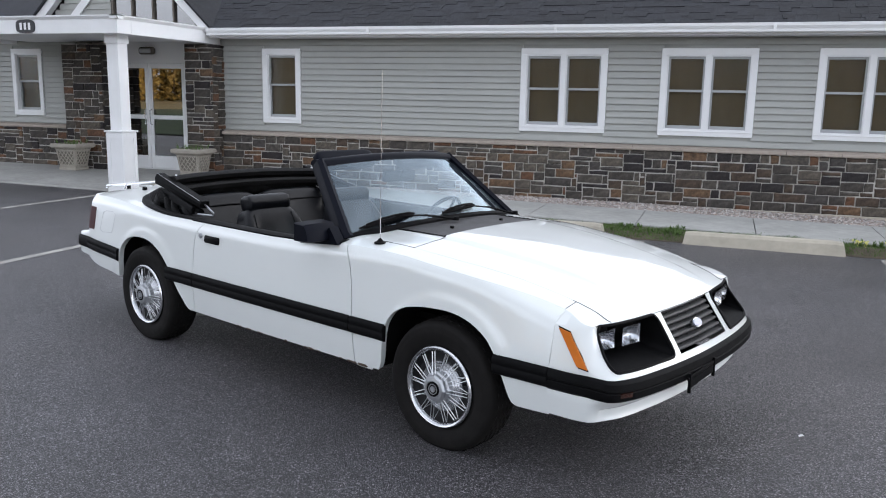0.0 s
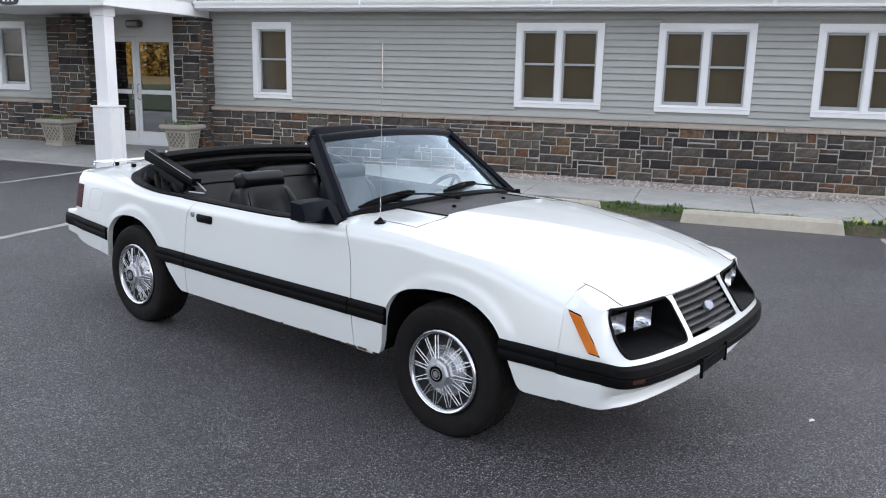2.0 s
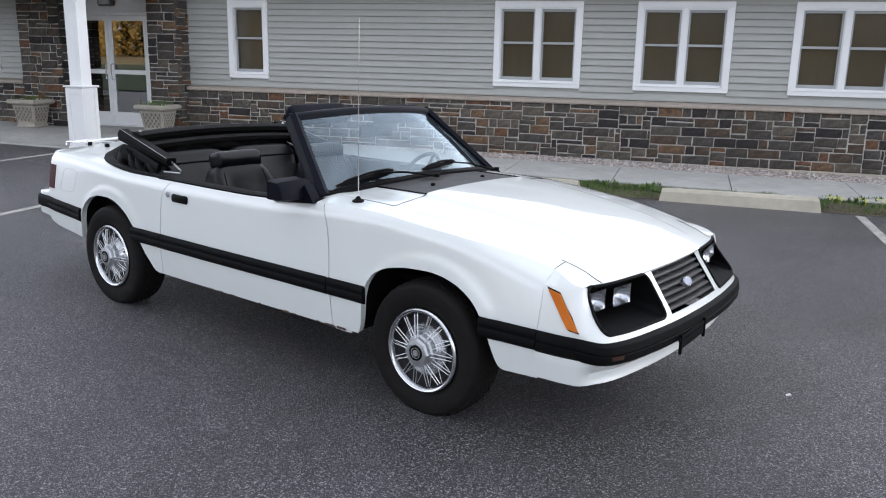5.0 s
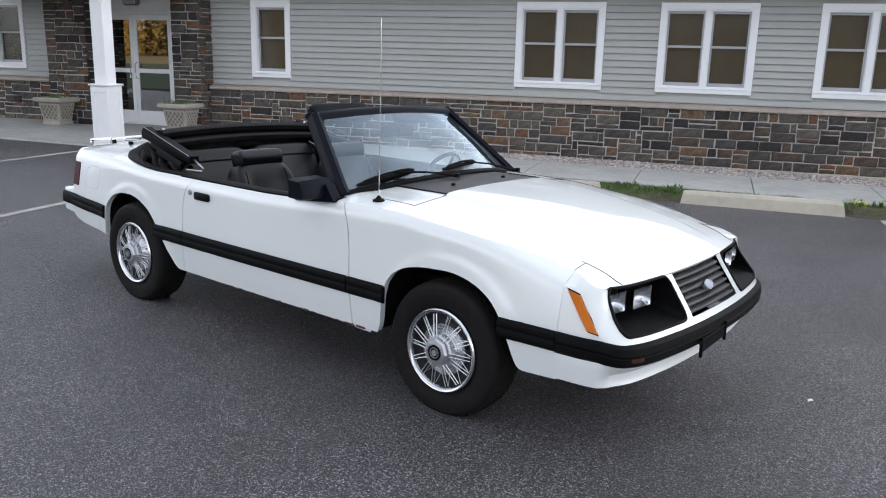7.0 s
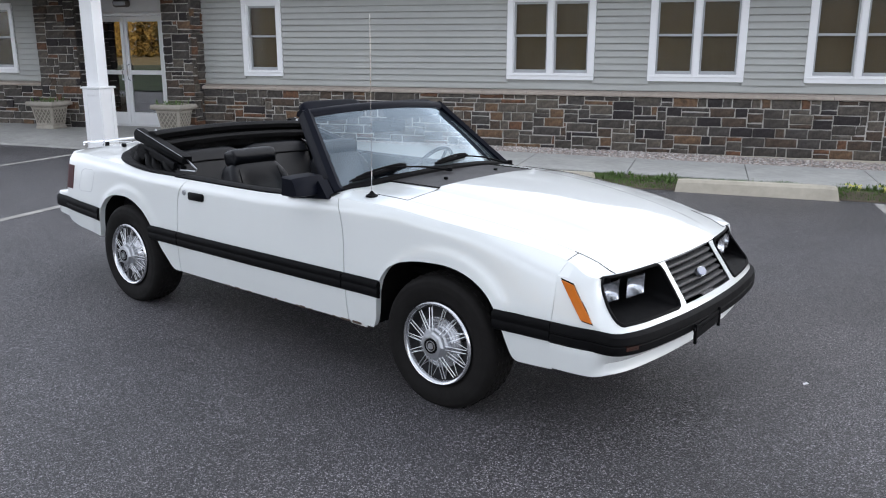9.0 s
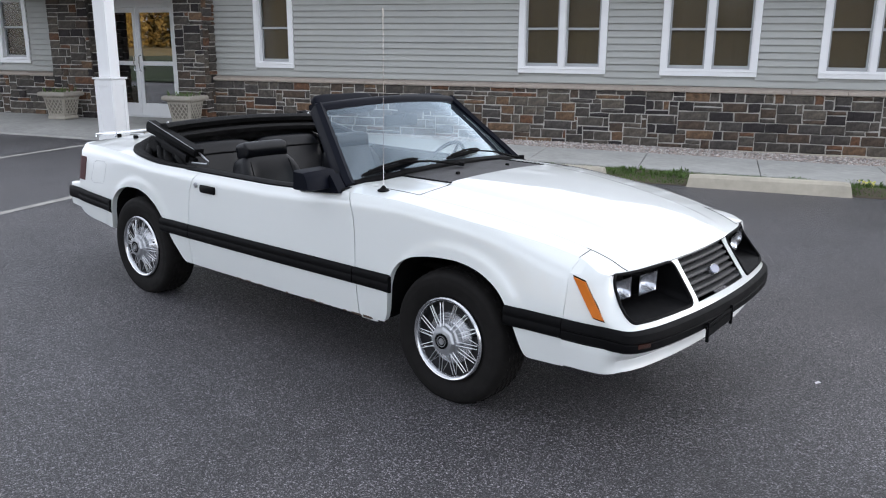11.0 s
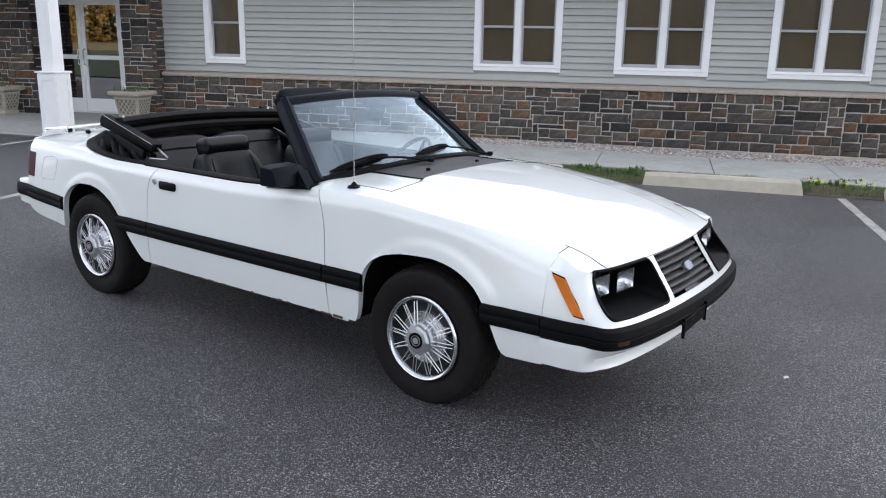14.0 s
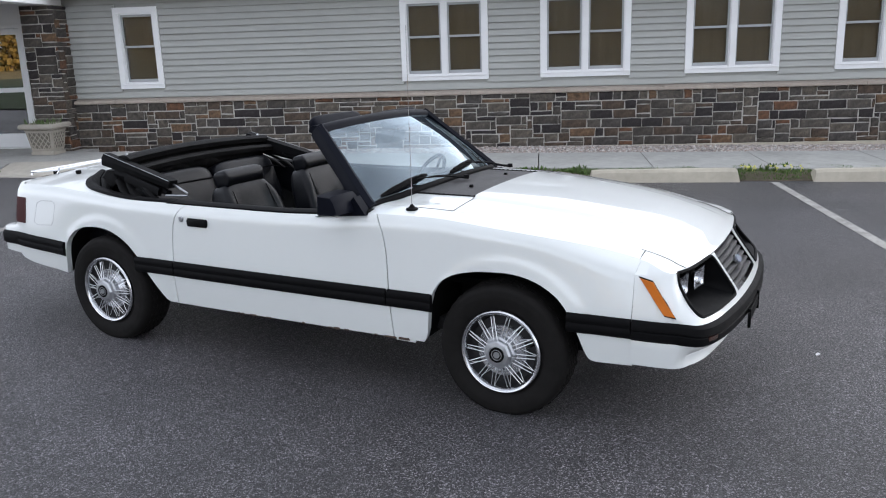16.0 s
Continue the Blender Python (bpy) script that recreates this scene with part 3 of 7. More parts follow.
def gutter(x0, x1):
    ob = thing("gutter", "white aluminium eaves gutter under the roof edge", "gutter", kind="structure")
    prof = [(-0.42, 2.655), (-0.50, 2.655), (-0.512, 2.665), (-0.512, 2.70), (-0.535, 2.745), (-0.535, 2.775), (-0.528, 2.782), (-0.52, 2.775), (-0.52, 2.75), (-0.50, 2.70), (-0.495, 2.668), (-0.42, 2.668)]
    part("trough", prism(prof, x0, x1, "x"), TRIM, ob)
    part("fascia_board", boxed(x0, x1, -0.418, -0.398, 2.63, 2.79, 0.003), TRIM, ob)
    part("lip", tube([(x0, -0.531, 2.779), (x1, -0.531, 2.779)], 0.008, 6), TRIM, ob)
    n = int((x1 - x0) / 3)
    for i in range(1, n):
        xx = lerp(x0, x1, i / n)
        part("joint_sleeve", boxed(xx - 0.02, xx + 0.02, -0.5385, -0.51, 2.66, 2.776, 0.002), TRIM, ob)


gutter(ENTRY1 - 0.12, X_END + 0.3)
gutter(X_LEFT - 0.3, ENTRY0 - 0.6)
for a, b in ((ENTRY1 - 0.1, X_END + 0.3), (X_LEFT - 0.3, ENTRY0 - 0.3)):
    sof = thing("soffit", "white vented soffit under the eaves", "soffit", kind="structure")
    xx = a
    while xx < b - 0.01:
        part("soffit_panel", boxed(xx + 0.002, min(b, xx + 0.4) - 0.002, -0.40, 0.03, 2.632, 2.645, 0.002), TRIM, sof)
        xx += 0.4


def roof_z(y):
    return EAVE_Z + 0.02 + (y + 0.47) * PITCH


bm = bmesh.new()
for a, b in ((X_LEFT - 0.3, X_END + 0.3),):
    sweep([[(a, -0.47, roof_z(-0.47)), (a, 5.0, roof_z(5.0)), (a, 10.5, roof_z(-0.47)), (a, 10.5, roof_z(-0.47) - 0.04), (a, 5.0, roof_z(5.0) - 0.04), (a, -0.47, roof_z(-0.47) - 0.03)],
           [(b, -0.47, roof_z(-0.47)), (b, 5.0, roof_z(5.0)), (b, 10.5, roof_z(-0.47)), (b, 10.5, roof_z(-0.47) - 0.04), (b, 5.0, roof_z(5.0) - 0.04), (b, -0.47, roof_z(-0.47) - 0.03)]], bm)
roof = thing("roof", "dark charcoal asphalt shingle roof", "roof", bm, SHINGLE, kind="structure")

# ---- entrance ----
# aprons that ramp up to the entrance walk
RAMP = material("tan_concrete", (0.50, 0.465, 0.405), 0.85, vary=0.22, scale=10, bump=0.2, bump_scale=80)


def apron(name, label, x0, x1, yf, mat):
    """A slab that slopes from the asphalt up to the walk, with a closed end face."""
    bm = bmesh.new()
    rows = []
    for i in range(31):
        x = lerp(x0, x1, i / 30)
        row = [bm.verts.new((x, yf(x) - 0.02, ground_z(x, yf(x)) - 0.02))]
        for j in range(6):
            y = lerp(yf(x), -1.7, j / 5)
            row.append(bm.verts.new((x, y, lerp(ground_z(x, yf(x)) + 0.03, walk_z(x) + 0.006, smooth01(j / 5)))))
        row.append(bm.verts.new((x, -1.7, -0.05)))
        rows.append(row)
    for a, b in zip(rows, rows[1:]):
        for j in range(7):
            bm.faces.new((a[j], b[j], b[j + 1], a[j + 1]))
    for row in (rows[0], rows[-1]):
        bm.faces.new(row)
    thing(name, label, "apron", bm, mat, kind="structure", smooth=30)


apron("entrance_apron", "grey concrete apron sloping from the car park to the entrance walk", -14, -1.03, curve([(-14, -2.35), (-3, -2.35), (-1, -2.42)]), CONCRETE)
apron("ramp_apron", "tan concrete ramp slab beside the entrance column", -1.0, 2.6, curve([(-1.0, -2.33), (0.5, -2.42), (2.6, -2.5)]), RAMP)

# canopy with one square post at its corner
canopy = thing("canopy", "white boxed entrance canopy with a flat soffit", "canopy", kind="structure")
CX0, CX1, CY0, CZ0, CZ1 = -5.6, -0.88, -2.74, 2.53, 2.775
part("front_beam", boxed(CX0, CX1, CY0, CY0 + 0.32, CZ0, CZ1, 0.006), TRIM, canopy)
part("side_beam", boxed(CX1 - 0.32, CX1, CY0 + 0.32, -0.012, CZ0, CZ1, 0.006), TRIM, canopy)
part("side_beam", boxed(CX0, CX0 + 0.32, CY0 + 0.32, -0.40, CZ0, CZ1, 0.006), TRIM, canopy)
part("crown_moulding", prism([(CY0 - 0.005, CZ1 - 0.03), (CY0 - 0.04, CZ1 + 0.012), (CY0 - 0.04, CZ1 + 0.03), (CY0 + 0.1, CZ1 + 0.03), (CY0 + 0.1, CZ1 - 0.03)], CX0 - 0.03, CX1 + 0.04, "x"), TRIM, canopy)
part("crown_moulding", prism([(CX1 + 0.005, CZ1 - 0.03), (CX1 + 0.04, CZ1 + 0.012), (CX1 + 0.04, CZ1 + 0.03), (CX1 - 0.1, CZ1 + 0.03), (CX1 - 0.1, CZ1 - 0.03)], CY0 - 0.04, -0.45, "y"), TRIM, canopy)
part("soffit_board", boxed(CX0 + 0.30, CX1 - 0.30, CY0 + 0.30, -0.02, CZ0 + 0.06, CZ0 + 0.085), TRIM, canopy)
part("canopy_roof", boxed(CX0 + 0.1, CX1 - 0.1, CY0 + 0.1, -0.3, CZ1 - 0.02, CZ1 + 0.02), SHINGLE, canopy)


def column(x, y, m):
    """A square white post on a panelled pedestal."""
    ob = thing("entrance_column", "white square post on a panelled pedestal, carrying the canopy", "column", kind="structure", m=m)
    h = 0.158
    ped = part("pedestal", boxed(-h, h, -h, h, -0.05, 0.97, 0.004), TRIM, ob)
    for a in range(4):
        r = pose(0, 0, 0, 0, 0, 90 * a)
        for p in ((-h, -h + 0.07, 0.06, 0.96), (h - 0.07, h, 0.06, 0.96), (-h + 0.07, h - 0.07, 0.06, 0.16), (-h + 0.07, h - 0.07, 0.87, 0.96)):
            bm = boxed(p[0], p[1], -h - 0.012, -h + 0.002, p[2], p[3], 0.003)
            bm.transform(r)
            part("panel_frame", bm, TRIM, ped)
    part("pedestal_cap", boxed(-h - 0.03, h + 0.03, -h - 0.03, h + 0.03, 0.97, 1.0, 0.008), TRIM, ob)
    part("shaft", boxed(-0.112, 0.112, -0.112, 0.112, 1.0, 2.36, 0.006), TRIM, ob)
    part("capital", boxed(-0.130, 0.130, -0.130, 0.130, 2.36, 2.50, 0.006), TRIM, ob)
    part("base_board", boxed(-h - 0.015, h + 0.015, -h - 0.015, h + 0.015, -0.05, 0.06, 0.004), TRIM, ob)


column(0, 0, pose(-1.23, -2.36, 0.035))
column(0, 0, pose(-5.40, -2.36, 0.035))

# recessed glazed doors
wall_e = thing("wall_entry", "white panelled wall round the entrance doors", "wall", kind="structure")
DY = 0.16
part("head_panel", boxed(-4.0, -0.9, DY, DY + 0.15, 2.26, 2.62), TRIM, wall_e)
part("side_panel", boxed(-4.0, -3.55, DY, DY + 0.15, 0.15, 2.26), TRIM, wall_e)
part("side_panel", boxed(-1.74, -0.9, DY, DY + 0.15, 0.15, 2.26), TRIM, wall_e)
frame_ob = thing("door_frame", "white aluminium frame of the entrance doors", "door frame", kind="structure")
for a, b, c, d in ((-3.55, -3.49, 0.15, 2.26), (-1.80, -1.74, 0.15, 2.26), (-3.49, -1.80, 2.20, 2.26), (-3.49, -1.80, 0.15, 0.175)):
    part("frame_bar", boxed(a, b, DY - 0.04, DY + 0.10, c, d, 0.004), TRIM, frame_ob)


CHROME = material("chrome", (0.72, 0.73, 0.75), 0.12, metal=1.0, vary=0.1, scale=20)


def glazed_door(x0, x1, handle_x):
    ob = thing("entrance_door", "white-framed glazed door with a mid rail and pull handle, closed", "door", kind="structure", group="entrance doors")
    y0, y1 = DY - 0.02, DY + 0.03
    for a, b, c, d in ((x0, x0 + 0.075, 0.18, 2.195), (x1 - 0.075, x1, 0.18, 2.195), (x0 + 0.075, x1 - 0.075, 2.10, 2.195), (x0 + 0.075, x1 - 0.075, 0.18, 0.42), (x0 + 0.075, x1 - 0.075, 1.13, 1.21)):
        part("door_rail", boxed(a, b, y0, y1, c, d, 0.005), TRIM, ob)
    for c, d in ((0.42, 1.13), (1.21, 2.10)):
        g = part("pane", boxed(x0 + 0.07, x1 - 0.07, DY, DY + 0.008, c - 0.005, d + 0.005), DOORGLASS, ob)
        g.visible_shadow = False
    h = part("pull_handle", tube([(handle_x, y0 - 0.005, 1.02), (handle_x, y0 - 0.06, 1.04), (handle_x, y0 - 0.065, 1.17), (handle_x, y0 - 0.06, 1.30), (handle_x, y0 - 0.005, 1.32)], 0.012, 8), CHROME, ob, "chrome pull handle")


glazed_door(-3.485, -2.65, -2.705)
glazed_door(-2.64, -1.805, -2.585)

lamp = thing("bulkhead_lamp", "dark oval bulkhead lamp over the entrance doors, unlit", "wall lamp")
bm = boxed(-2.80, -2.44, DY - 0.10, DY, 2.36, 2.50, 0.05, 4)
part("housing", bm, DARKMETAL, lamp)
bm = boxed(-2.75, -2.49, DY - 0.125, DY - 0.085, 2.39, 2.47, 0.02, 3)
part("lens", bm, SASH, lamp)

# house plaque on the beam: black oval with plain light bars
plaque = thing("plaque", "black oval plaque with pale markings on the canopy beam", "plaque")
bm = bmesh.new()
pts = [(0.19 * math.copysign(abs(math.cos(a)) ** 0.6, math.cos(a)), 0.105 * math.copysign(abs(math.sin(a)) ** 0.6, math.sin(a))) for a in [2 * math.pi * k / 32 for k in range(32)]]
px, pz = -2.66, 2.645
prism([(px + p[0], pz + p[1]) for p in pts], CY0 - 0.018, CY0 + 0.002, "y", bm)
part("plate", bm, PLAQUE, plaque)
for dx in (-0.085, 0.0, 0.085):
    part("bar", boxed(px + dx - 0.022, px + dx + 0.022, CY0 - 0.022, CY0 - 0.016, pz - 0.055, pz + 0.055, 0.002), TRIM, plaque)

# gable over the entrance
gable = thing("entrance_gable", "white-raked gable with tall glazing over the entrance", "gable", kind="structure")
GX, GZ0, GS = -2.85, 2.80, 0.97
gy = -0.34
apex = GZ0 + 2.02


def rake(sign):
    a = Vector((GX + sign * 2.07, gy, GZ0 + 0.02))
    b = Vector((GX, gy, apex))
    d = (b - a).normalized()
    n = Vector((-d.z, 0, d.x)) * (1 if sign > 0 else -1)
    if n.z < 0:
        n = -n
    outline = [a, b, b - Vector((0, 0, 0.26)), a - n * 0.16]
    return prism([(p.x, p.z) for p in outline], gy - 0.16, gy - 0.02, "y")


part("rake_board", rake(1), TRIM, gable)
part("rake_board", rake(-1), TRIM, gable)
part("gable_glass", prism([(GX - 1.95, GZ0), (GX + 1.95, GZ0), (GX, apex - 0.15)], gy + 0.03, gy + 0.04, "y"), DOORGLASS, gable)
for dx in (-0.13, 0.31, 0.77, 1.22):
    part("gable_mullion", boxed(GX + dx - 0.018, GX + dx + 0.018, gy - 0.02, gy + 0.03, GZ0, apex - abs(dx) * GS - 0.25, 0.003), DARKMETAL, gable)
part("gable_sill", boxed(GX - 2.0, GX + 2.0, gy - 0.05, gy + 0.06, GZ0 - 0.06, GZ0 + 0.02, 0.004), TRIM, gable)
part("gable_backing", prism([(GX - 1.95, GZ0), (GX + 1.95, GZ0), (GX, apex - 0.15)], gy + 0.9, gy + 0.94, "y"), INSIDE, gable)
# clapboards and a second white rake, added beside the glazing to imitate a reflection
for k in range(13):
    z = GZ0 + 0.02 + k * 0.115
    xa, xb = GX - (apex - 0.22 - z - 0.115) / GS, GX - 0.17
    if xb - xa > 0.1:
        part("gable_clapboard", prism([(gy - 0.022, z), (gy - 0.02, z + 0.01), (gy - 0.004, z + 0.118), (gy + 0.01, z + 0.118), (gy + 0.01, z)], xa, xb, "x"), SIDING, gable)
bm = prism([(GX - 1.36, GZ0), (GX - 1.15, GZ0), (GX - 0.17, GZ0 + 0.98 * GS), (GX - 0.17, GZ0 + 1.19 * GS)], gy - 0.05, gy - 0.026, "y")
part("inner_rake_board", bm, TRIM, gable)
for s in (1, -1):
    a = Vector((GX + s * 2.10, 0, GZ0 + 0.02))
    b = Vector((GX, 0, apex + 0.02))
    rings = [[(p.x, y, p.z) for p, y in ((a, gy - 0.2), (b, gy - 0.2), (b, 5.0), (a, 5.0))], [(p.x, y, p.z - 0.05) for p, y in ((a, gy - 0.2), (b, gy - 0.2), (b, 5.0), (a, 5.0))]]
    part("gable_roof", sweep(rings), SHINGLE, gable)


# darker tone for the panel ground between the lattice bars
PLANTERPANEL = material("dark_recess", (0.20, 0.182, 0.15), 0.9, vary=0.3, scale=20)


def planter(m):
    """A tapered square cast-stone planter with a lattice panel on each side and a few sprigs."""
    ob = thing("planter", "tapered square cast-stone planter with lattice panels", "planter", group="planters by the entrance", m=m)

    def ring(h, z):
        return [(-h, -h, z), (h, -h, z), (h, h, z), (-h, h, z)]
    body = part("pot", sweep([ring(0.235, 0.0), ring(0.235, 0.05), ring(0.215, 0.06), ring(0.275, 0.38), ring(0.30, 0.42)]), PLANTER, ob)
    part("rim", sweep([ring(0.33, 0.415), ring(0.365, 0.435), ring(0.365, 0.475), ring(0.345, 0.50), ring(0.29, 0.50), ring(0.28, 0.46)], caps=False), PLANTER, ob)
    part("soil", boxed(-0.29, 0.29, -0.29, 0.29, 0.40, 0.465), SOIL, ob)
    for a in range(4):
        bm = bmesh.new()
        r = pose(0, 0, 0, 0, 0, 90 * a)
        for k in range(-5, 6, 2):
            for s in (1, -1):
                p = []
                for q in range(2):
                    z = 0.10 + q * 0.26
                    xx = k * 0.05 + s * (q - 0.5) * 0.26
                    p.append((xx, z))
                (xa, za), (xb, zb) = p
                lim = 0.19
                t0, t1 = 0.0, 1.0
                dx = xb - xa
                for edge in (-lim, lim):
                    t = (edge - xa) / dx
                    inside_end = abs(xb) <= lim
                    inside_start = abs(xa) <= lim
                    if 0 < t < 1:
                        if not inside_start and (edge > 0) == (xa > 0):
                            t0 = max(t0, t)
                        if not inside_end and (edge > 0) == (xb > 0):
                            t1 = min(t1, t)
                if t1 - t0 < 0.1 or min(abs(xa), abs(xb)) > lim + 0.1:
                    continue
                pts = []
                for t in (t0, t1):
                    z = lerp(za, zb, t)
                    pts.append((lerp(xa, xb, t), -(0.215 + (z - 0.06) / 0.32 * 0.06) - 0.004, z))
                tube(pts, 0.010, 5, bm)
        back = boxed(-0.5, 0.5, -0.5, 0.5, -0.5, 0.5)
        for v in back.verts:
            z = 0.23 + v.co.z * 0.26
            v.co = Vector((v.co.x * lerp(0.38, 0.45, v.co.z + 0.5), -(0.215 + (z - 0.06) / 0.32 * 0.06) - 0.001 + (0.01 if v.co.y > 0 else 0), z))
        back.transform(r)
        part("panel_ground", back, PLANTERPANEL, body)
        for z in (0.09, 0.37):
            yy = -(0.215 + (z - 0.06) / 0.32 * 0.06) - 0.004
            tube([(-0.2, yy, z), (0.2, yy, z)], 0.012, 6, bm)
        for s in (-1, 1):
            tube([(s * 0.2, -(0.215 + 0.006) - 0.004, 0.09), (s * 0.235, -0.273 - 0.004, 0.37)], 0.014, 6, bm)
        bm.transform(r)
        part("lattice_panel", bm, PLANTER, body)
    bm = bmesh.new()
    rng = random.Random(9)
    for _ in range(46):
        x, y = rng.uniform(-0.24, 0.24), rng.uniform(-0.24, 0.24)
        h = rng.uniform(0.05, 0.16)
        v = Vector((rng.uniform(-0.06, 0.06), rng.uniform(-0.06, 0.06), h))
        p = Vector((x, y, 0.45))
        w = Vector((rng.uniform(-1, 1), rng.uniform(-1, 1), 0)).normalized() * 0.014
        a, b, c, d = bm.verts.new(p - w * 0.3), bm.verts.new(p + v * 0.6 + w), bm.verts.new(p + v), bm.verts.new(p + v * 0.6 - w)
        bm.faces.new((a, b, c, d))
    tagged(part("sprigs", bm, GRASS, ob, "sparse green sprigs"), kind="stuff")
    for c in ob.children_recursive:
        c.data.transform(Matrix.Diagonal((0.84, 0.72, 1, 1)))
    return ob


pl = planter(pose(-1.04, -0.72, 0.158))
copy_thing(pl, pose(-3.77, -0.72, 0.158))

# ---- the car ----
def paint_material():
    m = material("white_car_paint", (0.74, 0.765, 0.75), 0.30, vary=0.04, scale=3, coat=1.0, bump=0.0)
    m.node_tree.nodes["Principled BSDF"].inputs["Coat IOR"].default_value = 1.7
    return m


PAINT = paint_material()
BLACKTRIM = material("black_rubber_trim", (0.0055, 0.0055, 0.006), 0.55, vary=0.25, scale=25, bump=0.05, bump_scale=200, spec=0.06)
VINYL = material("black_vinyl", (0.0055, 0.006, 0.008), 0.30, vary=0.3, scale=10, bump=0.12, bump_scale=380, spec=0.20)
FABRIC = material("black_top_fabric", (0.0055, 0.0053, 0.0056), 0.6, vary=0.4, scale=16, bump=0.3, bump_scale=260, spec=0.12)
PILLAR = material("satin_black_paint", (0.0055, 0.0065, 0.011), 0.42, vary=0.2, scale=12, bump=0.03, bump_scale=120, spec=0.05)
RUBBER = material("tyre_rubber", (0.0125, 0.0115, 0.011), 0.72, vary=0.3, scale=20, bump=0.08, bump_scale=150, spec=0.12)
UNDER = material("underbody", (0.005, 0.005, 0.005), 0.95, vary=0.3, spec=0.1)
CARPET = material("dark_carpet", (0.007, 0.007, 0.008), 0.95, vary=0.3, scale=40, bump=0.4, bump_scale=500)
AMBER = material("amber_lens", (0.58, 0.15, 0.008), 0.38, vary=0.15, scale=30, coat=0.05, spec=0.2)
REDLENS = material("red_lens", (0.05, 0.003, 0.004), 0.3, vary=0.2, scale=30, spec=0.10)
SATIN = material("satin_grey", (0.48, 0.49, 0.51), 0.38, metal=0.8, vary=0.15, scale=30)
SILVER = material("brushed_steel", (0.45, 0.46, 0.48), 0.3, metal=0.9, vary=0.25, scale=30)
GREYPLASTIC = material("grey_plastic", (0.028, 0.028, 0.030), 0.5, vary=0.2, scale=20)
COWL = material("cowl_black", (0.030, 0.028, 0.029), 0.55, vary=0.25, scale=14, bump=0.1, bump_scale=120)
REFLECTOR = material("lamp_reflector", (0.58, 0.60, 0.64), 0.14, metal=1.0, vary=0.35, scale=45, bump=0.35, bump_scale=30)
COVERMETAL = material("wheel_cover_metal", (0.72, 0.73, 0.75), 0.20, metal=1.0, vary=0.25, scale=30)
SPOKEMETAL = material("spoke_metal", (0.74, 0.75, 0.77), 0.30, metal=0.9)
DISHDARK = material("dark_dish", (0.020, 0.020, 0.022), 0.5, metal=0.3, vary=0.3, scale=30)
DISH = material("dish_metal", (0.66, 0.67, 0.69), 0.24, metal=0.9, vary=0.35, scale=40)
WSGLASS = glass_material("windscreen_glass", (0.76, 0.85, 0.88), 0.0, 0.10, (0.70, 0.84, 0.95))
LAMPGLASS = glass_material("lamp_glass", (0.96, 0.97, 0.98), 0.12, 0.05)
BLUE = material("badge_blue", (0.30, 0.33, 0.42), 0.25, metal=0.3, vary=0.15, scale=40, coat=0.5)

CAR = thing("car", "white two-door convertible with black trim, its black soft top folded down", "car",
            m=Matrix(((0.9330, 0.3598, 0.0087, 7.149), (-0.3598, 0.9330, 0.0072, -9.028), (-0.0055, -0.0098, 1.0, -0.0085), (0, 0, 0, 1))))
WB = 2.553

half_w = curve([(-3.40, 0.815), (-3.1, 0.845), (-2.55, 0.868), (-1.75, 0.876), (-0.6, 0.865), (0.0, 0.857), (0.45, 0.85), (0.65, 0.838), (0.8, 0.815)])
shoulder = curve([(-3.40, 0.885), (-3.15, 0.900), (-2.7, 0.885), (-2.3, 0.868), (-1.95, 0.872), (-1.3, 0.874), (-0.9, 0.890), (-0.68, 0.906), (-0.4, 0.909), (0.0, 0.878), (0.3, 0.845), (0.6, 0.786), (0.75, 0.742)])
centre_z = curve([(-0.9, 0.985), (-0.3, 0.958), (0.0, 0.936), (0.3, 0.898), (0.6, 0.842), (0.75, 0.795), (0.86, 0.750)])


def arch_z(x):
    """The lower edge of the side: sill, wheel openings and valances."""
    f = curve([(-0.40, 0.30), (-0.372, 0.36), (-0.362, 0.46), (-0.337, 0.56), (-0.281, 0.629), (-0.192, 0.668), (-0.078, 0.686), (0.03, 0.69), (0.10, 0.682), (0.166, 0.664), (0.258, 0.615), (0.322, 0.548), (0.374, 0.442), (0.418, 0.345), (0.44, 0.335)])
    r = curve([(-2.97, 0.385), (-2.908, 0.378), (-2.902, 0.47), (-2.893, 0.53), (-2.867, 0.595), (-2.777, 0.663), (-2.68, 0.688), (-2.58, 0.693), (-2.504, 0.685), (-2.372, 0.636), (-2.271, 0.557), (-2.188, 0.455), (-2.06, 0.31), (-2.04, 0.302)])
    if -0.40 <= x <= 0.44:
        return f(x)
    if -2.97 <= x <= -2.04:
        return r(x)
    if x < -2.97:
        return curve([(-3.30, 0.455), (-3.28, 0.437), (-3.24, 0.422), (-3.15, 0.403), (-2.97, 0.385)])(x)
    if x > 0.44:
        return 0.335 + (x - 0.44) * 0.03
    return 0.302


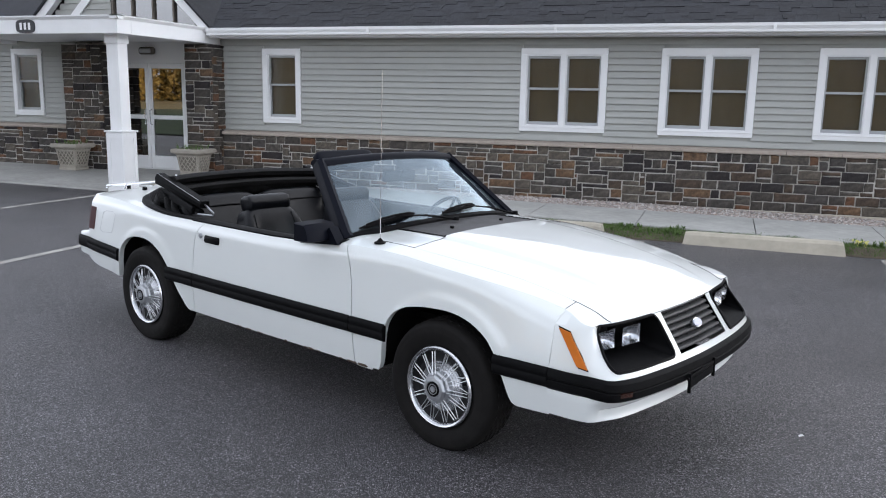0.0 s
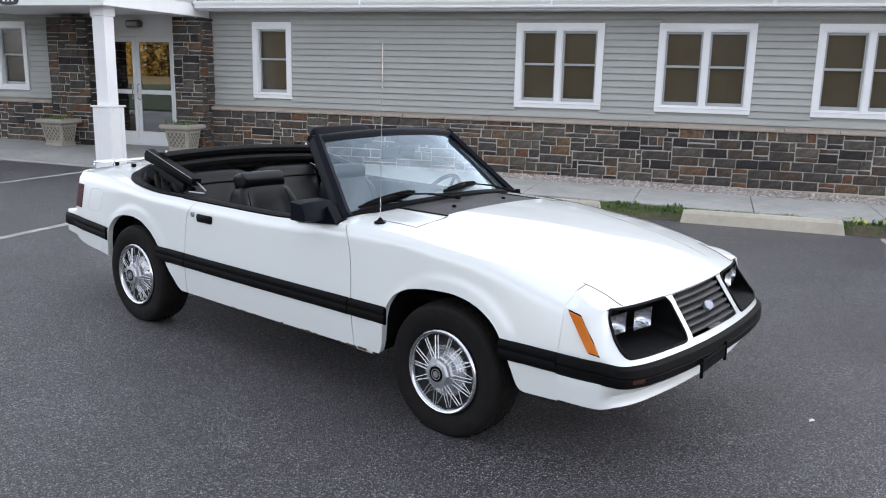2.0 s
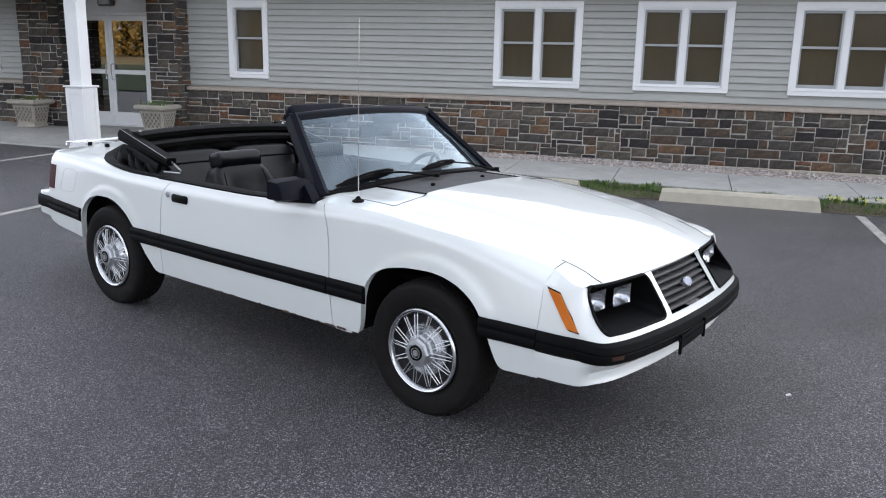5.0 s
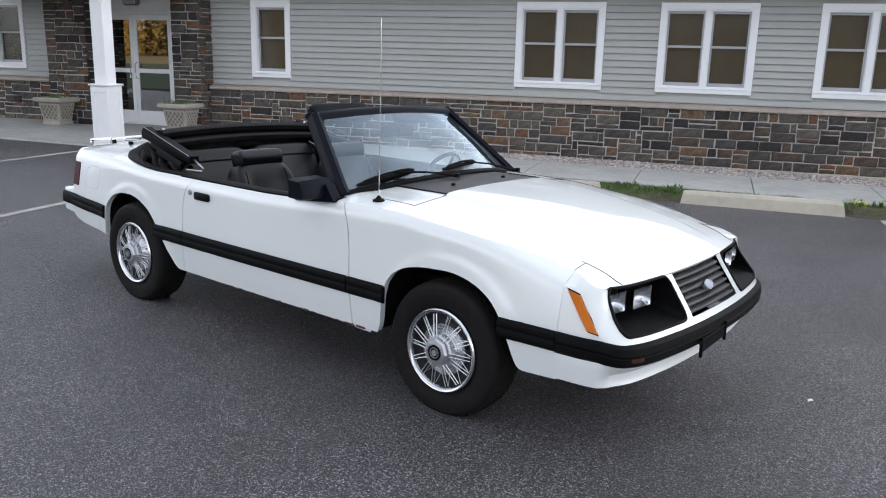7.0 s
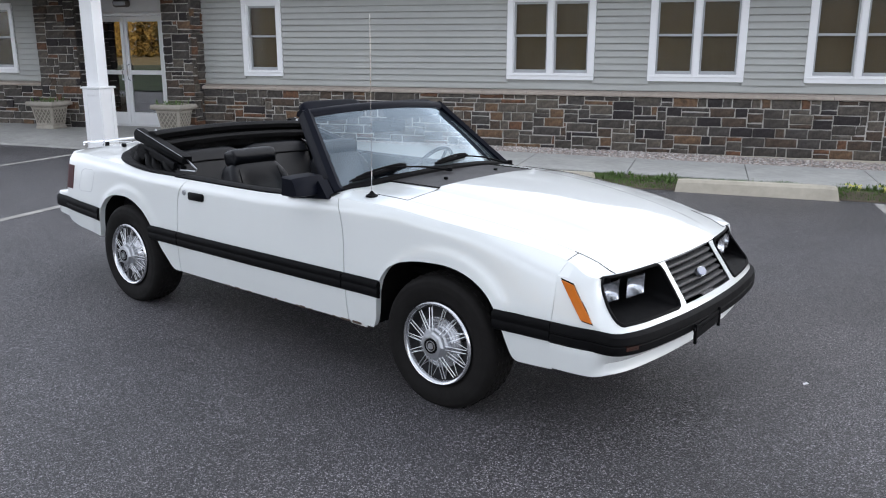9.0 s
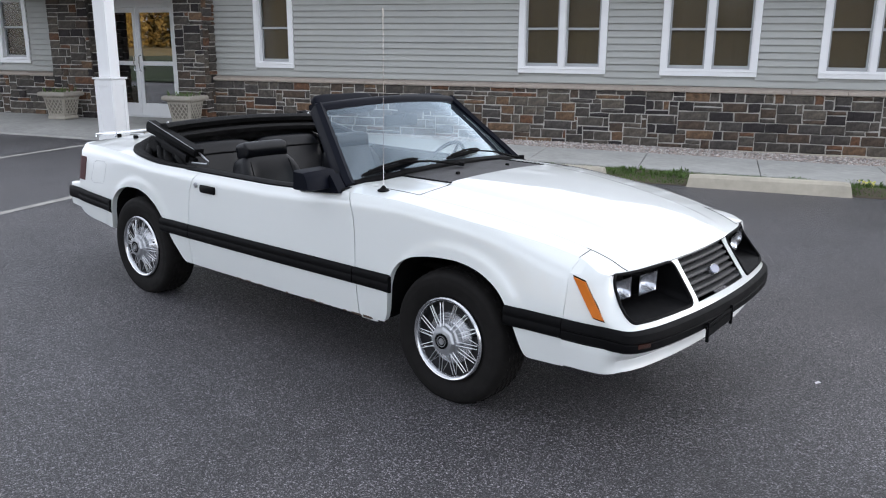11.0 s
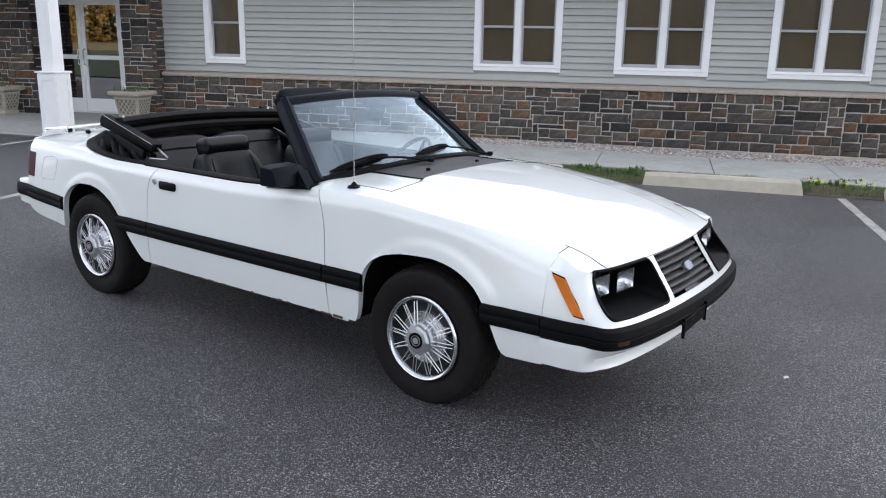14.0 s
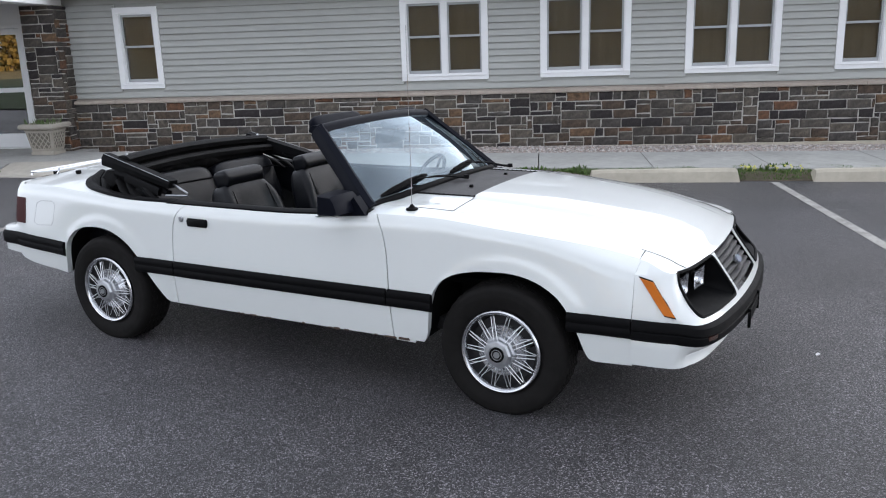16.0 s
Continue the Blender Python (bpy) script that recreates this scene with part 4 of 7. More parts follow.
def side_y(x, z):
    """Half width of the body at a place along it and a height."""
    zs = shoulder(x)
    front = smooth01((x + 0.5) / 1.1)
    rear = smooth01((-2.3 - x) / 0.9)
    y = half_w(x)
    if z > 0.56:
        y -= lerp(lerp(0.05, 0.16, rear), 0.20, front * front) * (z - 0.56)
        d = lerp(0.055, 0.060, front)
        t = max(0.0, (z - (zs - d)) / d)
        y -= lerp(0.026, lerp(0.012, 0.058, smooth01((x - 0.1) / 0.5)), front) * t * t
    if z < 0.46:
        y -= 0.16 * (0.46 - z) ** 1.3
    for cx in (0.02, -2.56):
        d = math.hypot(x - cx, (z - 0.33) * 1.02)
        if z > 0.3:
            y += 0.005 * smooth01((0.450 - d) / 0.035) * smooth01((z - 0.3) / 0.12)
    return y


def top_z(x, y):
    """Bonnet and wing tops."""
    zs = shoulder(x)
    ys = side_y(x, zs)
    t = min(1.0, abs(y) / ys)
    z = zs + (centre_z(x) - zs) * (1 - t ** 2.4)
    crease = lerp(0.46, 0.40, smooth01((x + 0.3) / 1.1))
    fade = smooth01((0.80 - x) / 0.35)
    z += 0.013 * smooth01((crease - abs(y)) / 0.022 + 0.5) * fade
    return z


def hood_seam(x):
    """Half width of the bonnet."""
    return 0.70 - 0.065 * smooth01((x + 0.3) / 1.05)


def skin(fn, us, vs, depth=0.012, mirror=False, bm=None, keep=None):
    """A sheet-metal panel: a grid of fn(u, v) with its rim turned inwards."""
    bm = bm or bmesh.new()
    grid = [[Vector(fn(u, v)) for v in vs] for u in us]
    if mirror:
        grid = [[Vector((p.x, -p.y, p.z)) for p in row] for row in grid]
    vv = [[bm.verts.new(p) for p in row] for row in grid]
    made = []
    for i in range(len(us) - 1):
        for j in range(len(vs) - 1):
            if keep and not keep((us[i] + us[i + 1]) / 2, (vs[j] + vs[j + 1]) / 2):
                continue
            q = (vv[i][j], vv[i + 1][j], vv[i + 1][j + 1], vv[i][j + 1])
            made.append(bm.faces.new(q[::-1] if mirror else q))
    bm.normal_update()
    inward = Vector((-1.2, 0, 0.4))
    rim = [e for f in made for e in f.edges if len(e.link_faces) == 1]
    rim = list(dict.fromkeys(rim))
    down = {}
    for e in rim:
        for v in e.verts:
            if v not in down:
                n = v.normal.copy()
                if n.dot(inward - v.co) < 0:
                    n = -n
                down[v] = bm.verts.new(v.co + n.normalized() * depth)
    for e in rim:
        a, b = e.verts
        bm.faces.new((a, b, down[b], down[a]))
    return bm


def steps(a, b, n):
    return [lerp(a, b, i / n) for i in range(n + 1)]


def side_panel(x0, x1, shift0, shift1, n, top=None, low=None):
    """Side sheet between two upright seams; the seams may lean with height."""
    def fn(u, v):
        z0 = low(u) if low else arch_z(u)
        z1 = (top(u) if top else shoulder(u))
        z = lerp(z0, z1, v)
        w0 = max(0.0, 1 - (u - x0) / 0.25)
        w1 = max(0.0, 1 - (x1 - u) / 0.25)
        x = u + (shift0(z) * w0 if shift0 else 0) + (shift1(z) * w1 if shift1 else 0)
        return (x, -side_y(x, z), z)
    rows = [0, 0.012, 0.05, 0.1, 0.2, 0.3, 0.4, 0.5, 0.6, 0.7, 0.8, 0.87, 0.92, 0.96, 1.0]
    return fn, steps(x0, x1, n), rows


door_rear = curve([(0.3, -0.012), (0.47, -0.010), (0.56, -0.005), (0.69, 0.0), (0.77, 0.012), (0.83, 0.045), (0.88, 0.11)])
door_front = curve([(0.3, 0.025), (0.55, 0.010), (0.70, 0.002), (0.79, -0.012), (0.85, -0.030), (0.90, -0.058), (0.94, -0.09)])
nose_line = curve([(0.3, 0.008), (0.55, 0.0), (0.72, 0.0), (0.83, 0.02)])
G = 0.0028
DR, DF, NL = -1.975, -0.588, 0.602

for mirror in (False, True):
    # front wing
    fn, us, vs = side_panel(DF + G, NL - G, door_front, nose_line, 84)
    bm = skin(fn, us, vs, 0.008, mirror)

    def wing_top(u, v):
        x = lerp(-0.82, NL - G, u)
        seam = hood_seam(x) + 0.001
        ys = side_y(x, shoulder(x))
        y = lerp(ys, seam, v)
        return (x, -y, top_z(x, y))
    skin(wing_top, steps(0, 1, 44), steps(0, 1, 10), 0.014, mirror, bm)
    bmesh.ops.remove_doubles(bm, verts=bm.verts, dist=0.0004)
    part("front_wing", bm, PAINT, CAR, "white front wing over the wheel opening", smooth=35)
    # door
    fn, us, vs = side_panel(DR + G, DF - G, door_rear, door_front, 40)
    door = part("door", skin(fn, us, vs, 0.008, mirror), PAINT, CAR, "white door, closed", smooth=35)
    # rear quarter
    fn, us, vs = side_panel(-3.29, DR - G, None, door_rear, 70)
    part("rear_quarter", skin(fn, us, vs, 0.008, mirror), PAINT, CAR, "white rear quarter panel", smooth=35)

# nose: wraps from one wing round to the other
nose_plan = [(0.602, -0.851), (0.70, -0.846), (0.78, -0.832), (0.835, -0.805), (0.872, -0.765), (0.897, -0.71), (0.92, -0.62), (0.940, -0.48), (0.955, -0.33), (0.964, -0.16), (0.967, 0.0)]
nose_plan = nose_plan + [(a, -b) for a, b in nose_plan[-2::-1]]


def plan_at(s):
    """A place on the nose outline by arc length from -1 (right wing) to 1, with its outward normal."""
    pts = [Vector(p) for p in nose_plan]
    ds = [0.0]
    for a, b in zip(pts, pts[1:]):
        ds.append(ds[-1] + (b - a).length)
    fx, fy = curve([(d, p.x) for d, p in zip(ds, pts)]), curve([(d, p.y) for d, p in zip(ds, pts)])
    d = (s + 1) / 2 * ds[-1]
    e = 0.004
    p = Vector((fx(d), fy(d)))
    t = Vector((fx(min(ds[-1], d + e)) - fx(max(0, d - e)), fy(min(ds[-1], d + e)) - fy(max(0, d - e)))).normalized()
    return p, Vector((t.y, -t.x))


PLAN = {}


def plan(s):
    k = round(s, 5)
    if k not in PLAN:
        PLAN[k] = plan_at(k)
    return PLAN[k]


front_set = curve([(0.30, 0.044), (0.345, 0.046), (0.36, 0.050), (0.38, 0.055), (0.405, 0.046), (0.43, 0.004), (0.445, -0.014), (0.50, -0.016), (0.515, -0.015), (0.53, -0.011), (0.545, 0.001), (0.555, 0.008), (0.575, 0.018), (0.60, 0.035), (0.73, 0.128), (0.80, 0.175)])


def nose_point(s, z):
    p, n = plan(s)
    front = lerp(smooth01((n.x - 0.25) / 0.6), smooth01((n.x - 0.05) / 0.5), smooth01((z - 0.56) / 0.06))
    w = max(0.0, 0.851 - side_y(0.602, z)) if z > 0.46 else 0.16 * (0.46 - z) ** 1.3
    d = lerp(w, front_set(z), front)
    q = p - n * d
    return (q.x, q.y, z)


def s_of_y(y):
    lo, hi = -1.0, 0.0
    for _ in range(40):
        mid = (lo + hi) / 2
        if plan(mid)[0].y < -abs(y):
            lo = mid
        else:
            hi = mid
    return (lo + hi) / 2 if y < 0 else -(lo + hi) / 2


S_BAY_OUT, S_BAY_IN, S_GR = s_of_y(-0.80), s_of_y(-0.325), s_of_y(-0.272)


def top_of_nose(s):
    return lerp(0.742, shoulder(0.602), smooth01((abs(s) + S_BAY_OUT) / (1 + S_BAY_OUT)))


sb = -S_BAY_OUT, -S_BAY_IN, -S_GR
s_list = steps(-1, S_BAY_OUT, 18) + steps(S_BAY_OUT, S_BAY_IN, 14)[1:] + steps(S_BAY_IN, S_GR, 2)[1:] + steps(S_GR, -S_GR, 14)[1:]
s_list += steps(-S_GR, -S_BAY_IN, 2)[1:] + steps(-S_BAY_IN, -S_BAY_OUT, 14)[1:] + steps(-S_BAY_OUT, 1, 18)[1:]
Z_BAY0, Z_BAY1 = 0.566, 0.735
z_rows = [0.350, 0.36, 0.375, 0.40, 0.43, 0.455, 0.475, 0.50, 0.515, 0.53, 0.543, 0.555, 0.566, 0.58, 0.60, 0.64, 0.68, 0.71, 0.735, 1.0]


def bay_warp(s, z):
    """Leans the outer edge of the lamp openings outwards towards the top."""
    a = abs(s)
    if a < -S_BAY_IN:
        return s
    w = (a + S_BAY_IN) / (S_BAY_IN - S_BAY_OUT) if a < -S_BAY_OUT else (1 - a) / (1 + S_BAY_OUT)
    zz = max(0.545, min(0.742, z))
    shift = 0.60 * (zz - 0.64) * smooth01((z - 0.45) / 0.09)
    return math.copysign(a + shift * w, s)


def nose_fn(s, z):
    if z > 0.9:
        z = top_of_nose(s)
    return nose_point(bay_warp(s, z), z)


def in_opening(s, z):
    a = abs(s)
    if z > 0.8 and a < -S_BAY_OUT:
        return True
    if not (Z_BAY0 < z < Z_BAY1):
        return False
    return -S_BAY_IN < a < -S_BAY_OUT or a < -S_GR


# bonnet: its lip meets the upper edge of lamps and grille
def nose_x(y, z):
    """How far forward the nose face stands at a place across it and a height."""
    lo, hi = -1.0, 0.0
    for _ in range(30):
        mid = (lo + hi) / 2
        if nose_point(mid, z)[1] < -abs(y):
            lo = mid
        else:
            hi = mid
    return nose_point(hi, z)[0]


HOOD_LIP = 0.7405
hood_front = curve([(k * 0.035, nose_x(k * 0.035, HOOD_LIP) + 0.003) for k in range(21)])


def hood_fn(u, v):
    # v across from -1 to 1, u from cowl to lip
    x = -0.30
    for _ in range(6):
        y = v * (hood_seam(x) - 0.001)
        x = lerp(-0.30, hood_front(abs(y)), u)
    y = v * (hood_seam(x) - 0.001)
    t = max(0.0, (u - 0.92) / 0.08)
    return (x, y, lerp(top_z(x, y), HOOD_LIP, t ** 2.0))


hu = steps(0, 0.9, 34) + [0.92, 0.935, 0.95, 0.965, 0.975, 0.985, 0.993, 1.0]
bonnet = part("bonnet", skin(hood_fn, hu, steps(-1, 1, 72), 0.012), PAINT, CAR, "long white bonnet with raised centre creases", smooth=35)

def bay_loop(s0, s1):
    """The outline of a lamp opening, with rounded corners."""
    rs, rz = 0.030, 0.032
    out = []
    for cs, cz, a0 in ((s0 + rs, Z_BAY0 + rz, 180), (s1 - rs, Z_BAY0 + rz, 270), (s1 - rs, Z_BAY1 - rz, 0), (s0 + rs, Z_BAY1 - rz, 90)):
        arc = [(cs + rs * math.cos(math.radians(a0 + 15 * k)), cz + rz * math.sin(math.radians(a0 + 15 * k))) for k in range(7)]
        if out:
            p, q = out[-1], arc[0]
            out += [(lerp(p[0], q[0], k / 6), lerp(p[1], q[1], k / 6)) for k in range(1, 6)]
        out += arc
    p, q = out[-1], out[0]
    return out + [(lerp(p[0], q[0], k / 6), lerp(p[1], q[1], k / 6)) for k in range(1, 6)]


bm = skin(nose_fn, s_list, z_rows, 0.003, keep=lambda s, z: not in_opening(s, z))
for s0, s1 in ((S_BAY_OUT, S_BAY_IN), (-S_BAY_IN, -S_BAY_OUT)):
    loop = bay_loop(s0, s1)
    for cs, cz in ((s0, Z_BAY0), (s1, Z_BAY0), (s1, Z_BAY1), (s0, Z_BAY1)):
        arc = [p for p in loop if abs(p[0] - cs) <= 0.0301 and abs(p[1] - cz) <= 0.0321]
        k0 = loop.index(arc[0])
        arc = [loop[(k0 + k) % len(loop)] for k in range(7)]
        c0 = bm.verts.new(nose_point(bay_warp(cs, cz), cz))
        ring = [bm.verts.new(nose_point(bay_warp(*p), p[1])) for p in arc]
        for p, q in zip(ring, ring[1:]):
            bm.faces.new((c0, p, q))
nose = part("nose_panel", bm, PAINT, CAR, "white front fascia with openings for lamps and grille", smooth=35)
for mirror in (False, True):
    def nose_cap(u, v):
        s = lerp(-1, s_of_y(-0.605), u)
        a = Vector(nose_fn(s, 1.0))
        x = lerp(NL + G, nose_x(0.64, HOOD_LIP), u)
        seam = hood_seam(x) + G
        b = Vector((x, -seam, lerp(top_z(x, seam), HOOD_LIP, max(0.0, (u - 0.5) / 0.5) ** 2.0)))
        q = a.lerp(b, v)
        y0 = lerp(side_y(NL, shoulder(NL)), hood_seam(NL), v)
        q.z += (top_z(NL, y0) - lerp(top_z(NL, side_y(NL, shoulder(NL))), top_z(NL, hood_seam(NL)), v)) * (1 - u)
        return q
    part("nose_cap", skin(nose_cap, steps(0, 1, 18), steps(0, 1, 8), 0.004, mirror), PAINT, nose, smooth=40)

# tail: quarter ends, tail panel, bumper skin
tail_plan = [(-3.29, -0.829), (-3.325, -0.818), (-3.35, -0.79), (-3.365, -0.73), (-3.385, -0.5), (-3.40, 0.0)]


def tail_fn(u, v):
    fx = curve([(i, p[0]) for i, p in enumerate(tail_plan)])
    fy = curve([(i, p[1]) for i, p in enumerate(tail_plan)])
    i = u * 5
    z1 = shoulder(-3.29) + 0.012 * u
    z = lerp(lerp(0.455, 0.470, smooth01(u * 3)), z1, v)
    back = 0.0 if z > 0.62 else 0.03
    out = lerp(0.04, -0.02, smooth01((z - 0.62) / 0.25))
    x = fx(i) - lerp(0.115, 0.0, smooth01((z - 0.615) / 0.02)) * smooth01(u * 4) - 0.03 * smooth01((0.86 - z) / 0.2) * u
    y = fy(i) + (0.829 - side_y(-3.29, z)) * (1 - u * 0.3)
    return (x, min(0, y), z)


for mirror in (False, True):
    part("tail_panel", skin(tail_fn, steps(0, 1, 24), [0, 0.05, 0.1, 0.2, 0.3, 0.34, 0.37, 0.385, 0.40, 0.42, 0.44, 0.5, 0.6, 0.7, 0.8, 0.9, 1.0], 0.02, mirror), PAINT, CAR, smooth=40)


# rear deck around the well of the folded top
def deck_z(x, y):
    zs = shoulder(x)
    ys = side_y(x, zs)
    return zs + (0.955 - zs) * (1 - min(1, abs(y) / ys) ** 2.2) * smooth01((-2.0 - x) / 0.7)


WELL = [(-1.98, -0.815), (-2.2, -0.812), (-2.42, -0.80), (-2.62, -0.772), (-2.78, -0.72), (-2.90, -0.63), (-2.955, -0.52), (-2.975, -0.36), (-2.985, -0.18), (-2.985, 0.0)]
wx = curve([(i, p[0]) for i, p in enumerate(WELL)])
wy = curve([(i, p[1]) for i, p in enumerate(WELL)])


def deck_fn(u, v):
    i = u * 9
    a = Vector((wx(i), wy(i)))
    j = smooth01((i - 4.5) / 4.0)
    k = min(1.0, i / 5.5)
    bx = lerp(-1.98, -3.29, k) if i < 5.5 else -3.29 - 0.10 * smooth01((i - 5.5) / 1.2)
    if i < 5.5:
        b = Vector((bx, -side_y(bx, shoulder(bx))))
    else:
        t = (i - 5.5) / 3.5
        b = Vector((bx, lerp(-side_y(-3.29, shoulder(-3.29)), 0, t)))
    p = a.lerp(b, v)
    x = max(-3.40, p.x)
    return (x, p.y, lerp(deck_z(max(-3.29, x), p.y), shoulder(-3.29) + 0.012, smooth01((-3.24 - x) / 0.15) * 0.9))


for mirror in (False, True):
    part("rear_deck", skin(deck_fn, steps(0, 1, 45), steps(0, 1, 8), 0.02, mirror), PAINT, CAR, "white boot deck round the top well", smooth=40)


# black mouldings
def side_strip(x0, x1, z0, z1, out, n, mirror, end_taper=0.0):
    rings = []
    for i in range(n + 1):
        x = lerp(x0, x1, i / n)
        y = side_y(x, (z0 + z1) / 2)
        rise = 0.022 * smooth01((-2.6 - x) / 0.3) + 0.055 * max(0.0, -2.9 - x)
        q = 1 if not mirror else -1
        k = 1 - (end_taper * (i in (0, n)))
        prof = [(0.002, z0), (out * 0.7 * k, z0 + 0.006), (out * k, z0 + 0.016), (out * k, z0 + 0.040), (out * 0.8 * k, z0 + 0.045), (out * 0.8 * k, z0 + 0.049), (out * k, z0 + 0.054), (out * k, z1 - 0.016), (out * 0.7 * k, z1 - 0.006), (0.002, z1), (-0.01, z1), (-0.01, z0)]
        rings.append([(x, -(y + a) * q, z + rise) for a, z in prof])
    return sweep(rings)


SZ0, SZ1 = 0.462, 0.550
for mirror in (False, True):
    for a, b, n in ((-3.29, -2.905, 8), (-2.275, DR - 0.004, 8), (DR + 0.004, DF - 0.004, 30), (DF + 0.004, -0.342, 8), (0.322, NL - 0.003, 10)):
        part("side_moulding", side_strip(a, b, SZ0, SZ1, 0.016, n, mirror), BLACKTRIM, CAR, "black rubber side moulding", smooth=40)

# front bumper strip round the nose
rings = []
for s in steps(-1, 1, 90):
    ring = []
    for out, z in ((-0.004, 0.458), (0.008, 0.462), (0.016, 0.470), (0.016, 0.497), (0.011, 0.501), (0.011, 0.505), (0.016, 0.509), (0.015, 0.538), (0.008, 0.548), (-0.004, 0.551)):
        p, n = plan(s)
        z -= 0.010 * smooth01((n.x - 0.25) / 0.6)
        q = Vector(nose_point(s, z))
        ring.append((q.x + n.x * out, q.y + n.y * out, z))
    rings.append(ring)
bumper = part("front_bumper_strip", sweep(rings), BLACKTRIM, CAR, "black rubber bumper strip wrapping the nose", smooth=40)

# rear bumper strip
rings = []
for u in steps(-1, 1, 60):
    q = Vector(tail_fn(abs(u) * -1 + 1, 0.2))
    ring = []
    for out, z in ((0.0, 0.507), (0.01, 0.513), (0.016, 0.522), (0.016, 0.575), (0.010, 0.588), (0.0, 0.593)):
        i = (1 - abs(u))
        z0 = lerp(0.455, 0.470, smooth01(i * 3))
        p = Vector(tail_fn(i, (z - z0) / (shoulder(-3.29) + 0.012 * i - z0)))
        c = Vector((-2.6, 0, 0))
        d = Vector((p.x - c.x, p.y, 0)).normalized()
        y = p.y + d.y * out
        ring.append((p.x + d.x * out, y * (1 if u < 0 else -1), z))
    rings.append(ring)
part("rear_bumper_strip", sweep(rings, caps=True), BLACKTRIM, CAR, "black rear bumper strip", smooth=40)


# ---- wheels ----
def wheel(x, mirror):
    w = thing("wheel", "", "")
    w.parent = CAR
    w["label"] = "wheel with a wire-spoke chrome cover and black tyre"
    del w["label"]
    y = 0.744 if x > -1 else 0.764
    w.matrix_basis = pose(x, y if mirror else -y, 0.310 if x > -1 else 0.315, 0, 0, 180 if mirror else 0)
    # local -y is outboard
    tyre = lathe([(0.19, 0.085), (0.225, 0.102), (0.27, 0.108), (0.298, 0.102), (0.311, 0.090), (0.3165, 0.07), (0.319, 0.0), (0.3175, -0.06), (0.315, -0.078), (0.309, -0.092), (0.300, -0.100), (0.290, -0.105), (0.286, -0.1045), (0.268, -0.109), (0.262, -0.1085), (0.235, -0.106), (0.214, -0.099), (0.198, -0.088), (0.19, -0.07)], 72)
    part("tyre", tyre, RUBBER, w, smooth=40)
    tread = bmesh.new()
    for k in range(72):
        a = 2 * math.pi * k / 72
        for yy in (-0.048, -0.016, 0.016, 0.048):
            bm2 = Matrix.Rotation(a, 4, 'Y') @ pose(0.3155, yy, 0, 0, 0, 20 if k % 2 else -20)
            r = bmesh.ops.create_cube(tread, size=1.0, matrix=bm2 @ Matrix.Diagonal((0.004, 0.026, 0.021, 1)))
    part("tread", tread, RUBBER, w)
    part("inner_rim", lathe([(0.19, -0.07), (0.176, -0.06), (0.17, -0.03), (0.165, 0.06), (0.03, 0.05)], 48), UNDER, w, smooth=40)
    cover = part("wheel_cover", lathe([(0.195, -0.084), (0.202, -0.094), (0.1995, -0.105), (0.192, -0.111), (0.185, -0.109), (0.179, -0.100), (0.176, -0.088)], 64), COVERMETAL, w, "satin steel wheel cover with wire spokes", smooth=50)
    part("cover_wall", lathe([(0.1795, -0.100), (0.176, -0.088), (0.170, -0.070), (0.160, -0.058), (0.110, -0.056), (0.0, -0.056)], 64), DISHDARK, cover, smooth=40)
    rings = [(0.127, -0.057), (0.126, -0.070)]
    for k in range(4):
        r = 0.124 - 0.013 * k
        rings += [(r, -0.074 - 0.004 * k), (r - 0.003, -0.078 - 0.004 * k), (r - 0.007, -0.078 - 0.004 * k), (r - 0.010, -0.074 - 0.004 * k)]
    part("cover_dish", lathe(rings + [(0.066, -0.088), (0.0, -0.09)], 64), DISH, cover, smooth=30)
    for k in range(28):
        a = 2 * math.pi * (k // 2) / 14
        sg = 1 if k % 2 else -1
        deep = 0.010 if (k // 2) % 2 else 0.0
        a0, a1 = a + sg * 0.15, a + sg * 0.045
        p0 = (0.060 * math.cos(a0), -0.122 + deep * 1.5, 0.060 * math.sin(a0))
        p1 = (0.172 * math.cos(a1), -0.100 + deep, 0.172 * math.sin(a1))
        part("spoke", tube([p0, p1], 0.0021, 6), SPOKEMETAL, cover)
        if sg > 0:
            b0, b1 = a + 0.17, a + 0.02
            part("spoke", tube([(0.112 * math.cos(b0), -0.078, 0.112 * math.sin(b0)), (0.174 * math.cos(b1), -0.082, 0.174 * math.sin(b1))], 0.0017, 5), SPOKEMETAL, cover)
    prof = [(0.080, -0.086), (0.079, -0.110), (0.070, -0.118), (0.067, -0.132), (0.058, -0.142), (0.043, -0.145), (0.041, -0.141), (0.0, -0.141)]
    part("hub_cap", lathe(prof, 8), SATIN, cover)
    hub = part("hub_badge", lathe([(0.036, -0.140), (0.036, -0.1455), (0.031, -0.1465), (0.030, -0.143), (0.0, -0.143)], 32), BLACKTRIM, cover, "black ringed hub badge", smooth=30)
    part("badge_ring", lathe([(0.0255, -0.143), (0.0255, -0.1475), (0.0225, -0.1475), (0.0225, -0.143)], 28), SATIN, cover, smooth=30)
    part("badge_centre", lathe([(0.015, -0.143), (0.015, -0.1475), (0.011, -0.1475), (0.010, -0.145), (0.0, -0.145)], 24), SATIN, cover, smooth=30)
    part("valve", tube([(0.155, -0.075, 0.05), (0.152, -0.105, 0.05)], 0.005, 6), BLACKTRIM, cover)
    return w


for x in (0.0, -WB):
    for mirror in (False, True):
        wheel(x, mirror)

